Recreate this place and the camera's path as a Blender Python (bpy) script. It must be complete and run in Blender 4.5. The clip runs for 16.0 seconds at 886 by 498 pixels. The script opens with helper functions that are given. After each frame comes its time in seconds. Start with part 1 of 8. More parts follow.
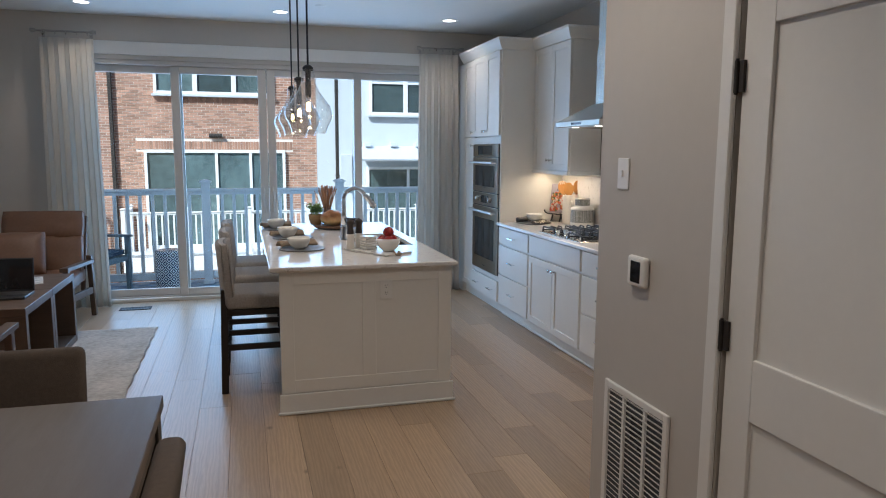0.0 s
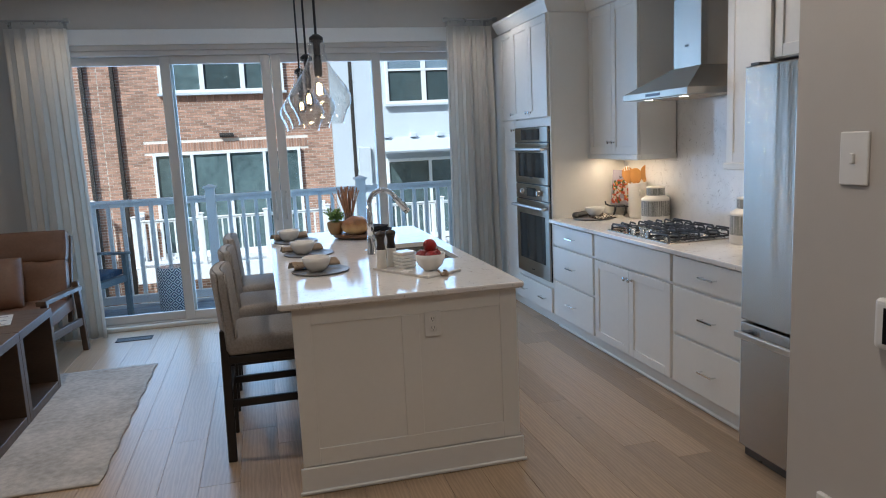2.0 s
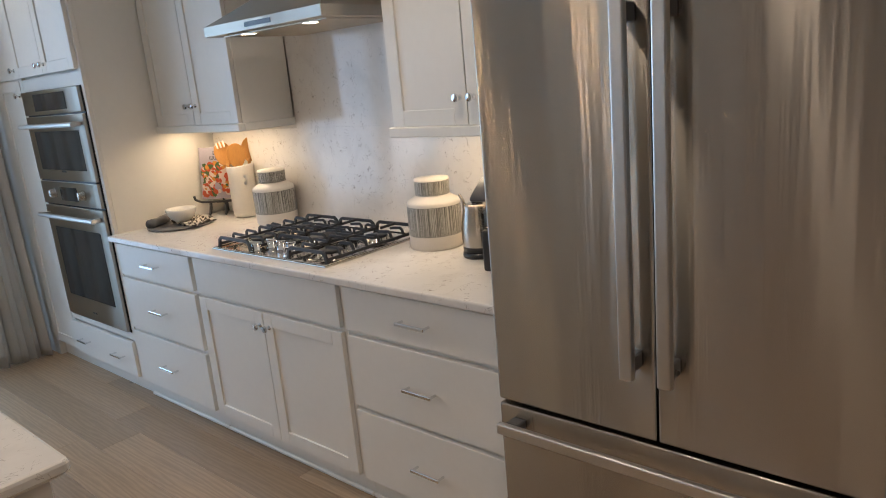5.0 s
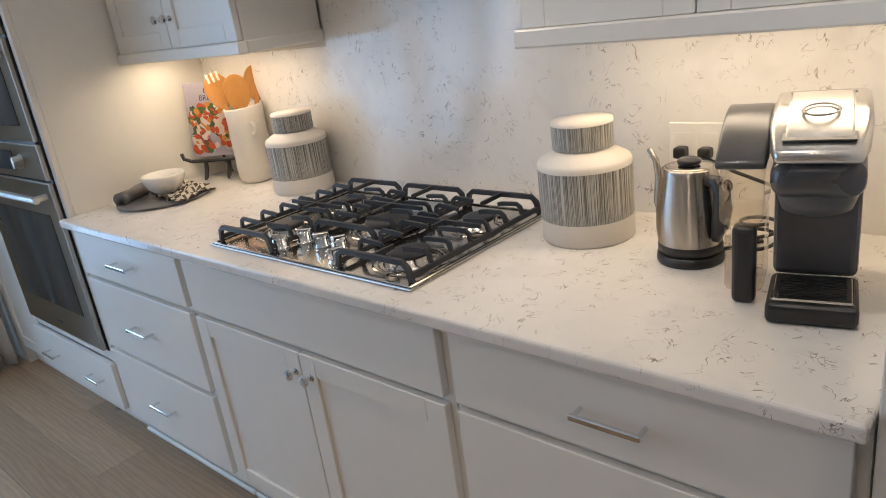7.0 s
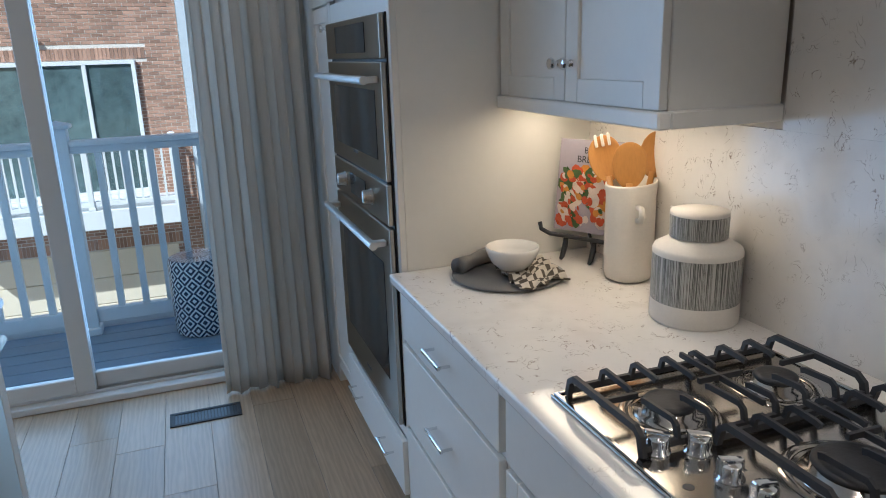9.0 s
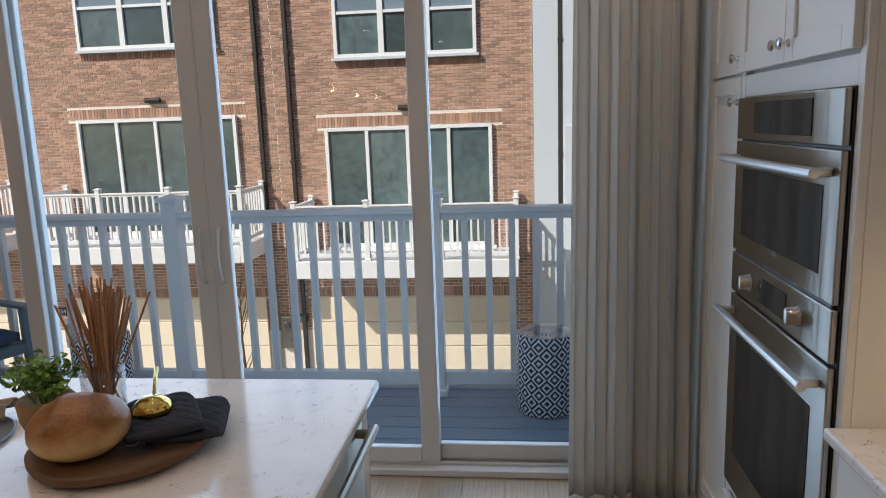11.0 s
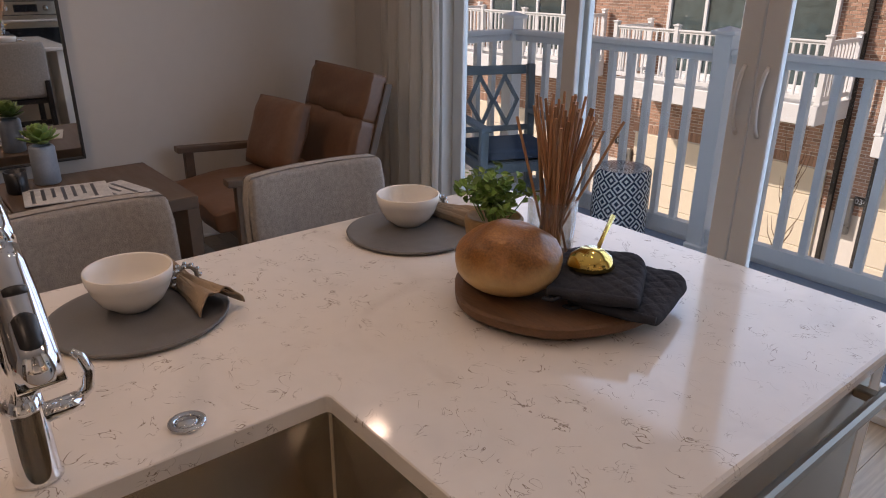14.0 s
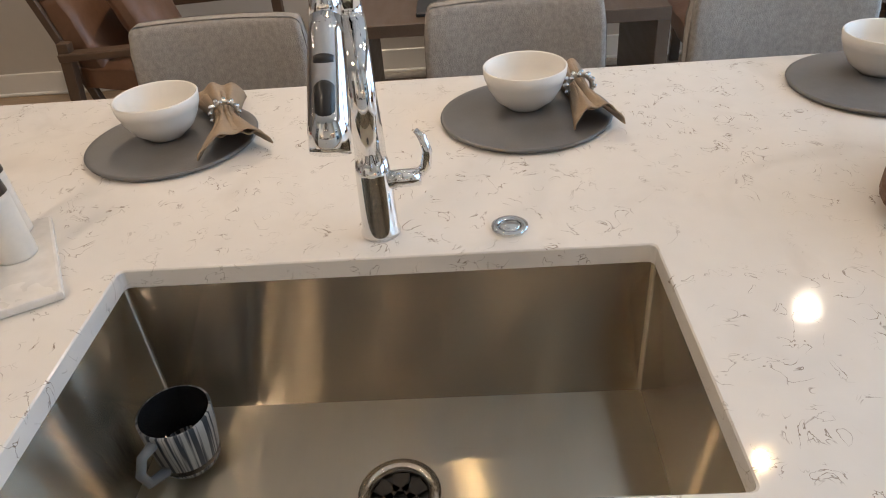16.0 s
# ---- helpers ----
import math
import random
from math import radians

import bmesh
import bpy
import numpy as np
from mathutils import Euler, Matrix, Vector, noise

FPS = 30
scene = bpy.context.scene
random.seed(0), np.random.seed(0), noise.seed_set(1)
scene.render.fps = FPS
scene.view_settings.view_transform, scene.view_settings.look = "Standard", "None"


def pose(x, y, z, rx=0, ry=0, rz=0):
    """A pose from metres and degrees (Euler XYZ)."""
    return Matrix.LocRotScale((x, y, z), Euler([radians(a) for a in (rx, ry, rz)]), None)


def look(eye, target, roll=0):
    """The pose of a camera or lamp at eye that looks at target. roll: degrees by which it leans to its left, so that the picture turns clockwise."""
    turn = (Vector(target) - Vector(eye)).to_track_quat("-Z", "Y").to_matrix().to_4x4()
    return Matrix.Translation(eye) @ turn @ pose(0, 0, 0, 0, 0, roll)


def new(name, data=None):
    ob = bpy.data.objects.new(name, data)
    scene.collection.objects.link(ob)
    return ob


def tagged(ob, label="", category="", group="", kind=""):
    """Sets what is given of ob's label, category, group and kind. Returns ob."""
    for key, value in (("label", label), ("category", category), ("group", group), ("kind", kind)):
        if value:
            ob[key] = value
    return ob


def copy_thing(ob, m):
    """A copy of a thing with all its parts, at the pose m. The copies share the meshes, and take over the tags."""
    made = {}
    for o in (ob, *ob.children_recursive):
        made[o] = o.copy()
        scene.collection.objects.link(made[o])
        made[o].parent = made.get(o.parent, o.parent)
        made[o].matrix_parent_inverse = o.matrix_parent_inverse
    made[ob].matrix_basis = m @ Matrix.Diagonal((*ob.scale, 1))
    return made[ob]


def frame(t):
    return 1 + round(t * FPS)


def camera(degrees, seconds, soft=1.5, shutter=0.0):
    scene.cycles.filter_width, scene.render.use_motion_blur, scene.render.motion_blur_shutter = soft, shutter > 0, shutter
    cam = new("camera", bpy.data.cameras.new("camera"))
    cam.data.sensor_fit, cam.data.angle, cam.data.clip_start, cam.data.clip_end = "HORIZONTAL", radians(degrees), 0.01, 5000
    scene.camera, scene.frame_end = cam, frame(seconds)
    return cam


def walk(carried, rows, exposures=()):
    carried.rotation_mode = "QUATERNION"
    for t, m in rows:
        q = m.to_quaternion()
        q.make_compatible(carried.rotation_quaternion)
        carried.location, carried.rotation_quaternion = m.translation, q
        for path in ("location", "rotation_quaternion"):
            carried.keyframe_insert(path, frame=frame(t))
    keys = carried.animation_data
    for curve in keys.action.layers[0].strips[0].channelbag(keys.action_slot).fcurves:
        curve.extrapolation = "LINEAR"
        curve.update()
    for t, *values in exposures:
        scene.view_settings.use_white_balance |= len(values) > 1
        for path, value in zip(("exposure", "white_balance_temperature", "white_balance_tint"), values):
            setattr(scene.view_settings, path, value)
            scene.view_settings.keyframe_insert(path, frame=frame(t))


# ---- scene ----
cam = camera(64.3, 16.0, 1.0)
PATH = [
    (0, (-0.023, 0.089, 1.596), (0.517, 1.995, 1.322), 0.3),
    (0.5, (0.031, 0.281, 1.598), (0.558, 2.189, 1.312), -0.2),
    (1, (0.063, 0.536, 1.602), (0.548, 2.454, 1.31), -1.0),
    (1.5, (0.048, 0.872, 1.599), (0.521, 2.793, 1.306), -1.9),
    (2, (0.086, 1.163, 1.599), (0.567, 3.081, 1.294), -2.7),
    (2.5, (0.175, 1.474, 1.617), (0.708, 3.373, 1.289), -3.4),
    (3, (0.267, 1.773, 1.599), (0.959, 3.616, 1.243), -3.3),
    (3.5, (0.4, 2.082, 1.607), (1.318, 3.82, 1.236), -2.4),
    (4, (0.548, 2.373, 1.594), (1.777, 3.909, 1.23), -1.1),
    (4.2, (0.626, 2.476, 1.595), (1.957, 3.922, 1.222), -1.2),
    (6.3, (1.185, 3.581, 1.494), (2.64, 4.837, 0.942), -7.4),
    (6.5, (1.273, 3.687, 1.491), (2.707, 4.952, 0.905), -7.8),
    (7, (1.493, 3.909, 1.476), (2.86, 5.206, 0.805), -8.0),
    (7.5, (1.67, 4.081, 1.488), (2.933, 5.481, 0.821), -7.2),
    (8, (1.743, 4.233, 1.529), (2.854, 5.772, 0.899), -5.6),
    (8.5, (1.799, 4.419, 1.549), (2.7, 6.105, 0.961), -3.4),
    (9, (1.807, 4.566, 1.559), (2.461, 6.378, 1.021), -1.8),
    (9.2, (1.814, 4.611, 1.57), (2.359, 6.464, 1.053), -1.7),
    (11.3, (1.657, 4.981, 1.625), (1.263, 6.913, 1.289), -2.1),
    (11.5, (1.712, 4.992, 1.625), (1.183, 6.891, 1.287), -2.3),
    (12, (1.752, 5.076, 1.625), (0.908, 6.859, 1.293), -3.1),
    (12.5, (1.821, 5.163, 1.61), (0.744, 6.815, 1.273), -3.6),
    (13, (1.804, 5.253, 1.566), (0.578, 6.783, 1.169), -2.7),
    (13.5, (1.694, 5.33, 1.538), (0.368, 6.727, 0.998), -0.6),
    (14, (1.592, 5.406, 1.515), (0.158, 6.59, 0.78), 0.5),
    (14.5, (1.542, 5.406, 1.496), (-0.016, 6.267, 0.584), -0.2),
    (15, (1.544, 5.456, 1.472), (-0.108, 5.951, 0.458), -2.5),
    (15.5, (1.588, 5.541, 1.502), (-0.075, 5.736, 0.408), -4.0),
    (16, (1.573, 5.613, 1.473), (-0.072, 5.515, 0.339), -4.9),
]
EXPOSURES = [(0.0, 0.40, 6000, 12), (2.5, 0.22, 6050, 12), (3.2, 0.12, 6300, 13), (4.0, 0.26, 6950, 15), (4.2, 0.30, 6950, 15), (6.5, 0.52, 6350, 13), (7.5, 0.26, 6200, 13), (8.4, 0.08, 5750, 10), (9.2, 0.04, 5750, 10),
             (11.3, -0.18, 7500, 22), (12.5, -0.34, 7650, 25), (13.5, -0.30, 7700, 28), (14.5, 0.14, 8500, 34), (15.2, 0.63, 8000, 18), (16.0, 0.74, 7150, 15)]
walk(cam, [(t, look(eye, target, roll)) for t, eye, target, roll in PATH], EXPOSURES)

# ---- world, sun, lights ----
world = bpy.data.worlds.new("sky")
scene.world = world
world.use_nodes = True
wn = world.node_tree.nodes
sky = wn.new("ShaderNodeTexSky")
sky.sky_type = "NISHITA"
sky.sun_disc = False
sky.sun_elevation, sky.sun_rotation = radians(40), radians(224)
world.node_tree.links.new(sky.outputs[0], wn["Background"].inputs[0])
wn["Background"].inputs[1].default_value = 0.15


def lamp(name, kind, energy, m, color=(1, 1, 1), **more):
    data = bpy.data.lights.new(name, kind)
    data.energy, data.color = energy, color
    for key, value in more.items():
        if key == "size":
            data.size = value
        if key == "size_y":
            data.shape, data.size_y = "RECTANGLE", value
        if key == "angle":
            data.angle = radians(value)
        if key == "radius":
            data.shadow_soft_size = value
        if key == "cone":
            data.spot_size, data.spot_blend = radians(value), 0.6
    ob = new(name, data)
    ob.matrix_world = m
    return ob


lamp("sun", "SUN", 5.0, look((0, 0, 0), (0.95, 1.0, -1.15)), (1.0, 0.94, 0.85), angle=0.5)
lamp("window_daylight", "AREA", 61, look((0.25, 8.2, 1.35), (0.25, 0, 0.6)), (0.40, 0.66, 1.0), size=3.4, size_y=2.3)
WARM, NEUTRAL = (1.0, 0.80, 0.55), (1.0, 0.86, 0.70)
# The last two are unseen extras, added to brighten the entry end.
DOWNLIGHTS_AND_FILL = [(-1.38, 7.36, 11), (0.38, 7.3, 7), (2.06, 7.26, 10), (0.93, 6.4, 2), (2.0, 4.4, 27), (0.93, 3.9, 8), (-1.38, 5.0, 58), (-0.4, 1.2, 21), (0.5, 2.3, 36), (0.4, -0.5, 24)]
for dx, dy, power in DOWNLIGHTS_AND_FILL:
    lamp("downlight_lamp", "SPOT", power, look((dx, dy, 2.905), (dx, dy, 0)), NEUTRAL, radius=0.05, cone=130)
lamp("under_cabinet_lamp", "AREA", 1.3, pose(2.83, 6.16, 1.385), WARM, size=0.10, size_y=0.66)
lamp("under_cabinet_lamp", "AREA", 1.0, pose(2.83, 4.41, 1.368), WARM, size=0.10, size_y=0.60)
for hy in (5.05, 5.45):
    lamp("hood_lamp", "SPOT", 3, look((2.62, hy, 1.79), (2.66, hy, 0.9)), NEUTRAL, radius=0.02, cone=110)
for py in (4.78, 5.54, 6.30):
    lamp("bulb_lamp", "POINT", 1.8, pose(0.40, py, 1.865), (1.0, 0.72, 0.42), radius=0.015)

# ---- materials ----
def mat(name, color, rough=0.5, metal=0.0, vary=0.08, scale=6.0, bump=0.0, bscale=60.0, stretch=(1, 1, 1), spec=0.5, island=0.0, objrand=0.0, coat=0.0):
    """A principled material whose colour and gloss vary at two scales."""
    m = bpy.data.materials.new(name)
    m.use_nodes = True
    nt = m.node_tree
    n, l = nt.nodes, nt.links
    p = n["Principled BSDF"]
    tc = n.new("ShaderNodeTexCoord")
    mp = n.new("ShaderNodeMapping")
    mp.inputs["Scale"].default_value = stretch
    l.new(tc.outputs["Object"], mp.inputs[0])
    n1, n2 = n.new("ShaderNodeTexNoise"), n.new("ShaderNodeTexNoise")
    n1.inputs["Scale"].default_value, n2.inputs["Scale"].default_value = scale, scale * 9
    n1.inputs["Detail"].default_value = n2.inputs["Detail"].default_value = 4
    for q in (n1, n2):
        l.new(mp.outputs[0], q.inputs["Vector"])
    add = n.new("ShaderNodeMath")
    add.operation = "ADD"
    l.new(n1.outputs[0], add.inputs[0])
    l.new(n2.outputs[0], add.inputs[1])
    rng = n.new("ShaderNodeMapRange")
    rng.inputs[1].default_value, rng.inputs[2].default_value = 0.55, 1.45
    rng.inputs[3].default_value, rng.inputs[4].default_value = 1 - vary, 1 + vary
    l.new(add.outputs[0], rng.inputs[0])
    last = rng.outputs[0]
    for amount, node, out in ((island, "ShaderNodeNewGeometry", "Random Per Island"), (objrand, "ShaderNodeObjectInfo", "Random")):
        if amount:
            g = n.new(node)
            r2 = n.new("ShaderNodeMapRange")
            r2.inputs[3].default_value, r2.inputs[4].default_value = 1 - amount, 1 + amount
            l.new(g.outputs[out], r2.inputs[0])
            mul = n.new("ShaderNodeMath")
            mul.operation = "MULTIPLY"
            l.new(last, mul.inputs[0])
            l.new(r2.outputs[0], mul.inputs[1])
            last = mul.outputs[0]
    vm = n.new("ShaderNodeVectorMath")
    vm.operation = "SCALE"
    vm.inputs[0].default_value = color[:3]
    l.new(last, vm.inputs["Scale"])
    l.new(vm.outputs[0], p.inputs["Base Color"])
    rr = n.new("ShaderNodeMapRange")
    rr.inputs[1].default_value, rr.inputs[2].default_value = 0.3, 0.7
    rr.inputs[3].default_value, rr.inputs[4].default_value = rough * 0.88, min(1.0, rough * 1.14)
    l.new(n1.outputs[0], rr.inputs[0])
    l.new(rr.outputs[0], p.inputs["Roughness"])
    p.inputs["Metallic"].default_value = metal
    p.inputs["Specular IOR Level"].default_value = spec
    p.inputs["Coat Weight"].default_value = coat
    if bump:
        b3 = n.new("ShaderNodeTexNoise")
        b3.inputs["Scale"].default_value = bscale
        b3.inputs["Detail"].default_value = 5
        l.new(mp.outputs[0], b3.inputs["Vector"])
        bm_ = n.new("ShaderNodeBump")
        bm_.inputs["Strength"].default_value, bm_.inputs["Distance"].default_value = bump, 0.004
        l.new(b3.outputs[0], bm_.inputs["Height"])
        l.new(bm_.outputs[0], p.inputs["Normal"])
    return m


def glow(name, color, strength):
    m = bpy.data.materials.new(name)
    m.use_nodes = True
    p = m.node_tree.nodes["Principled BSDF"]
    p.inputs["Base Color"].default_value = (*color, 1)
    p.inputs["Emission Color"].default_value = (*color, 1)
    p.inputs["Emission Strength"].default_value = strength
    return m


def glass(name, color=(1, 1, 1), rough=0.0, ior=1.45, thin=False, edge=4.0):
    m = bpy.data.materials.new(name)
    m.use_nodes = True
    nt = m.node_tree
    n, l = nt.nodes, nt.links
    if thin:
        # one sheet: clear, with a mirror that grows towards grazing angles
        out = n["Material Output"]
        tr, gl, mix, fr = n.new("ShaderNodeBsdfTransparent"), n.new("ShaderNodeBsdfGlossy"), n.new("ShaderNodeMixShader"), n.new("ShaderNodeLayerWeight")
        fr.inputs[0].default_value = 0.5
        pw, ma = n.new("ShaderNodeMath"), n.new("ShaderNodeMath")
        pw.operation, ma.operation = "POWER", "MULTIPLY_ADD"
        pw.inputs[1].default_value = edge
        l.new(fr.outputs["Facing"], pw.inputs[0])
        l.new(pw.outputs[0], ma.inputs[0])
        ma.inputs[1].default_value, ma.inputs[2].default_value = 0.75, ((ior - 1) / (ior + 1)) ** 2
        tr.inputs[0].default_value = (*color, 1)
        gl.inputs["Roughness"].default_value = rough
        l.new(ma.outputs[0], mix.inputs[0])
        l.new(tr.outputs[0], mix.inputs[1])
        l.new(gl.outputs[0], mix.inputs[2])
        l.new(mix.outputs[0], out.inputs[0])
    else:
        p = n["Principled BSDF"]
        p.inputs["Base Color"].default_value = (*color, 1)
        p.inputs["Transmission Weight"].default_value = 1
        p.inputs["Roughness"].default_value = rough
        p.inputs["IOR"].default_value = ior
    return m


def quartz():
    """White engineered stone with scattered fine brown-grey squiggles."""
    m = mat("quartz", (0.78, 0.745, 0.70), 0.09, vary=0.035, scale=3, spec=0.5)
    nt = m.node_tree
    n, l = nt.nodes, nt.links
    p = n["Principled BSDF"]
    base = p.inputs["Base Color"].links[0].from_socket
    tc = n.new("ShaderNodeTexCoord")

    def noise_node(scale, detail, distort=0.0):
        q = n.new("ShaderNodeTexNoise")
        q.inputs["Scale"].default_value, q.inputs["Detail"].default_value, q.inputs["Distortion"].default_value = scale, detail, distort
        l.new(tc.outputs["Object"], q.inputs["Vector"])
        return q.outputs[0]

    def ranged(src, a, b):
        r = n.new("ShaderNodeMapRange")
        r.inputs[1].default_value, r.inputs[2].default_value = a, b
        l.new(src, r.inputs[0])
        return r.outputs[0]

    def op(kind, a, b=None):
        q = n.new("ShaderNodeMath")
        q.operation = kind
        for i, v in enumerate((a, b)):
            if v is None:
                continue
            if isinstance(v, (int, float)):
                q.inputs[i].default_value = v
            else:
                l.new(v, q.inputs[i])
        return q.outputs[0]

    line = op("ABSOLUTE", op("SUBTRACT", noise_node(20, 3.0, 1.7), 0.5))
    vein = ranged(line, 0.013, 0.002)
    mask = ranged(noise_node(24, 1.0), 0.50, 0.60)
    patch = ranged(noise_node(3.5, 2.0), 0.33, 0.52)
    f = op("MULTIPLY", op("MULTIPLY", vein, mask), op("MULTIPLY", patch, 0.95))
    cloud = op("MULTIPLY", ranged(noise_node(6, 3.0, 0.8), 0.55, 0.8), 0.16)
    f = op("MAXIMUM", f, cloud)
    mix = n.new("ShaderNodeMixRGB")
    l.new(f, mix.inputs[0])
    l.new(base, mix.inputs[1])
    mix.inputs[2].default_value = (0.235, 0.18, 0.135, 1)
    l.new(mix.outputs[0], p.inputs["Base Color"])
    return m


def wood_floor():
    """Light oak boards: grain along the board, knots, a tone of its own for each board."""
    m = mat("oak_floor", (0.40, 0.285, 0.185), 0.34, vary=0.14, scale=2.2, stretch=(9, 0.7, 9), bump=0.12, bscale=22, objrand=0.17)
    nt = m.node_tree
    n, l = nt.nodes, nt.links
    p = n["Principled BSDF"]
    base = p.inputs["Base Color"].links[0].from_socket
    tc, oi, add, mp, wv = n.new("ShaderNodeTexCoord"), n.new("ShaderNodeObjectInfo"), n.new("ShaderNodeVectorMath"), n.new("ShaderNodeMapping"), n.new("ShaderNodeTexWave")
    sc = n.new("ShaderNodeMath")
    sc.operation = "MULTIPLY"
    sc.inputs[1].default_value = 37.0
    l.new(oi.outputs["Random"], sc.inputs[0])
    l.new(tc.outputs["Object"], add.inputs[0])
    l.new(sc.outputs[0], add.inputs[1])
    mp.inputs["Scale"].default_value = (1, 0.09, 1)
    l.new(add.outputs[0], mp.inputs[0])
    l.new(mp.outputs[0], wv.inputs["Vector"])
    wv.inputs["Scale"].default_value, wv.inputs["Distortion"].default_value = 16, 9
    wv.inputs["Detail"].default_value, wv.inputs["Detail Scale"].default_value = 3, 1.6
    kn = n.new("ShaderNodeTexVoronoi")
    kn.inputs["Scale"].default_value = 2.3
    mk = n.new("ShaderNodeMapping")
    mk.inputs["Scale"].default_value = (1, 0.75, 1)
    l.new(add.outputs[0], mk.inputs[0])
    l.new(mk.outputs[0], kn.inputs["Vector"])
    kr = n.new("ShaderNodeMapRange")
    kr.inputs[1].default_value, kr.inputs[2].default_value, kr.inputs[3].default_value, kr.inputs[4].default_value = 0.01, 0.055, 0.42, 1.0
    l.new(kn.outputs["Distance"], kr.inputs[0])
    wr = n.new("ShaderNodeMapRange")
    wr.inputs[3].default_value, wr.inputs[4].default_value = 0.88, 1.05
    l.new(wv.outputs["Fac"], wr.inputs[0])
    mu = n.new("ShaderNodeMath")
    mu.operation = "MULTIPLY"
    l.new(kr.outputs[0], mu.inputs[0])
    l.new(wr.outputs[0], mu.inputs[1])
    vm = n.new("ShaderNodeVectorMath")
    vm.operation = "SCALE"
    l.new(base, vm.inputs[0])
    l.new(mu.outputs[0], vm.inputs["Scale"])
    l.new(vm.outputs[0], p.inputs["Base Color"])
    return m


def diamonds():
    """Dark blue and white lattice glaze on the garden stools."""
    m = mat("lattice_glaze", (0.72, 0.74, 0.74), 0.22, vary=0.04)
    nt = m.node_tree
    n, l = nt.nodes, nt.links
    p = n["Principled BSDF"]
    base = p.inputs["Base Color"].links[0].from_socket
    uv = n.new("ShaderNodeUVMap")
    sep = n.new("ShaderNodeSeparateXYZ")
    l.new(uv.outputs[0], sep.inputs[0])

    def op(kind, a, b=None):
        q = n.new("ShaderNodeMath")
        q.operation = kind
        for i, v in enumerate((a, b)):
            if v is None:
                continue
            if isinstance(v, (int, float)):
                q.inputs[i].default_value = v
            else:
                l.new(v, q.inputs[i])
        return q.outputs[0]

    u = op("ABSOLUTE", op("SUBTRACT", op("FRACT", op("MULTIPLY", sep.outputs[0], 12)), 0.5))
    v = op("ABSOLUTE", op("SUBTRACT", op("FRACT", op("MULTIPLY", sep.outputs[1], 5)), 0.5))
    d = op("ADD", u, v)
    ring = op("FRACT", op("MULTIPLY", d, 3.0))
    dark = op("GREATER_THAN", ring, 0.46)
    mix = n.new("ShaderNodeMixRGB")
    l.new(dark, mix.inputs[0])
    l.new(base, mix.inputs[1])
    mix.inputs[2].default_value = (0.022, 0.045, 0.085, 1)
    l.new(mix.outputs[0], p.inputs["Base Color"])
    return m


def stripes(name, light, dark, count):
    """Uneven fine vertical pin stripes round a pot."""
    m = mat(name, light, 0.4, vary=0.06, scale=20)
    nt = m.node_tree
    n, l = nt.nodes, nt.links
    p = n["Principled BSDF"]
    base = p.inputs["Base Color"].links[0].from_socket
    uv, mp, q = n.new("ShaderNodeUVMap"), n.new("ShaderNodeMapping"), n.new("ShaderNodeTexNoise")
    mp.inputs["Scale"].default_value = (count, 0.35, 1)
    l.new(uv.outputs[0], mp.inputs[0])
    l.new(mp.outputs[0], q.inputs["Vector"])
    q.inputs["Scale"].default_value, q.inputs["Detail"].default_value = 1.0, 2.0
    r = n.new("ShaderNodeMapRange")
    r.inputs[1].default_value, r.inputs[2].default_value = 0.46, 0.54
    l.new(q.outputs[0], r.inputs[0])
    mix = n.new("ShaderNodeMixRGB")
    l.new(r.outputs[0], mix.inputs[0])
    l.new(base, mix.inputs[1])
    mix.inputs[2].default_value = (*dark, 1)
    l.new(mix.outputs[0], p.inputs["Base Color"])
    return m


M_WALL = mat("wall_paint", (0.56, 0.52, 0.47), 0.7, vary=0.025, scale=2, bump=0.05, bscale=180)
M_CEIL = mat("ceiling_paint", (0.78, 0.77, 0.74), 0.8, vary=0.02, scale=2, bump=0.04, bscale=150)
M_TRIM = mat("trim_paint", (0.80, 0.78, 0.74), 0.38, vary=0.02, scale=4, bump=0.02, bscale=70)
M_CAB = mat("cabinet_paint", (0.80, 0.775, 0.72), 0.36, vary=0.02, scale=4, bump=0.02, bscale=80)
M_FLOOR = wood_floor()
M_GAP = mat("floor_joint", (0.15, 0.11, 0.08), 0.8)
M_QUARTZ = quartz()
M_STEEL = mat("stainless_steel", (0.50, 0.46, 0.41), 0.30, 1.0, vary=0.02, scale=1.2, stretch=(1, 1, 0.04), bump=0.9, bscale=7)
M_STEELH = mat("stainless_steel_brushed_along", (0.50, 0.45, 0.385), 0.30, 1.0, vary=0.02, scale=1.2, stretch=(1, 1, 0.04), bump=0.6, bscale=6)
M_HOB = mat("polished_hob_steel", (0.50, 0.465, 0.42), 0.17, 1.0, vary=0.05, scale=2.0, bump=0.05, bscale=14)
# One basin steel: wall shade and lit floor are put into the two colours.
M_SINKWALL_SHADED = mat("sink_wall_steel", (0.50, 0.445, 0.37), 0.26, 1.0, vary=0.05, scale=1.5, stretch=(1, 1, 0.1), bump=0.25, bscale=9)
M_SINKFLOOR_LIT = mat("sink_floor_steel", (0.78, 0.72, 0.61), 0.26, 1.0, vary=0.06, scale=2.5, stretch=(0.3, 1, 1), bump=0.25, bscale=9)
M_CHROME = mat("chrome", (0.78, 0.78, 0.78), 0.06, 1.0, vary=0.03)
M_BLACK = mat("black_iron", (0.026, 0.026, 0.029), 0.5, 0.0, vary=0.25, bump=0.15, bscale=120)
M_BLACKGL = mat("black_glass", (0.012, 0.013, 0.015), 0.06, vary=0.1)
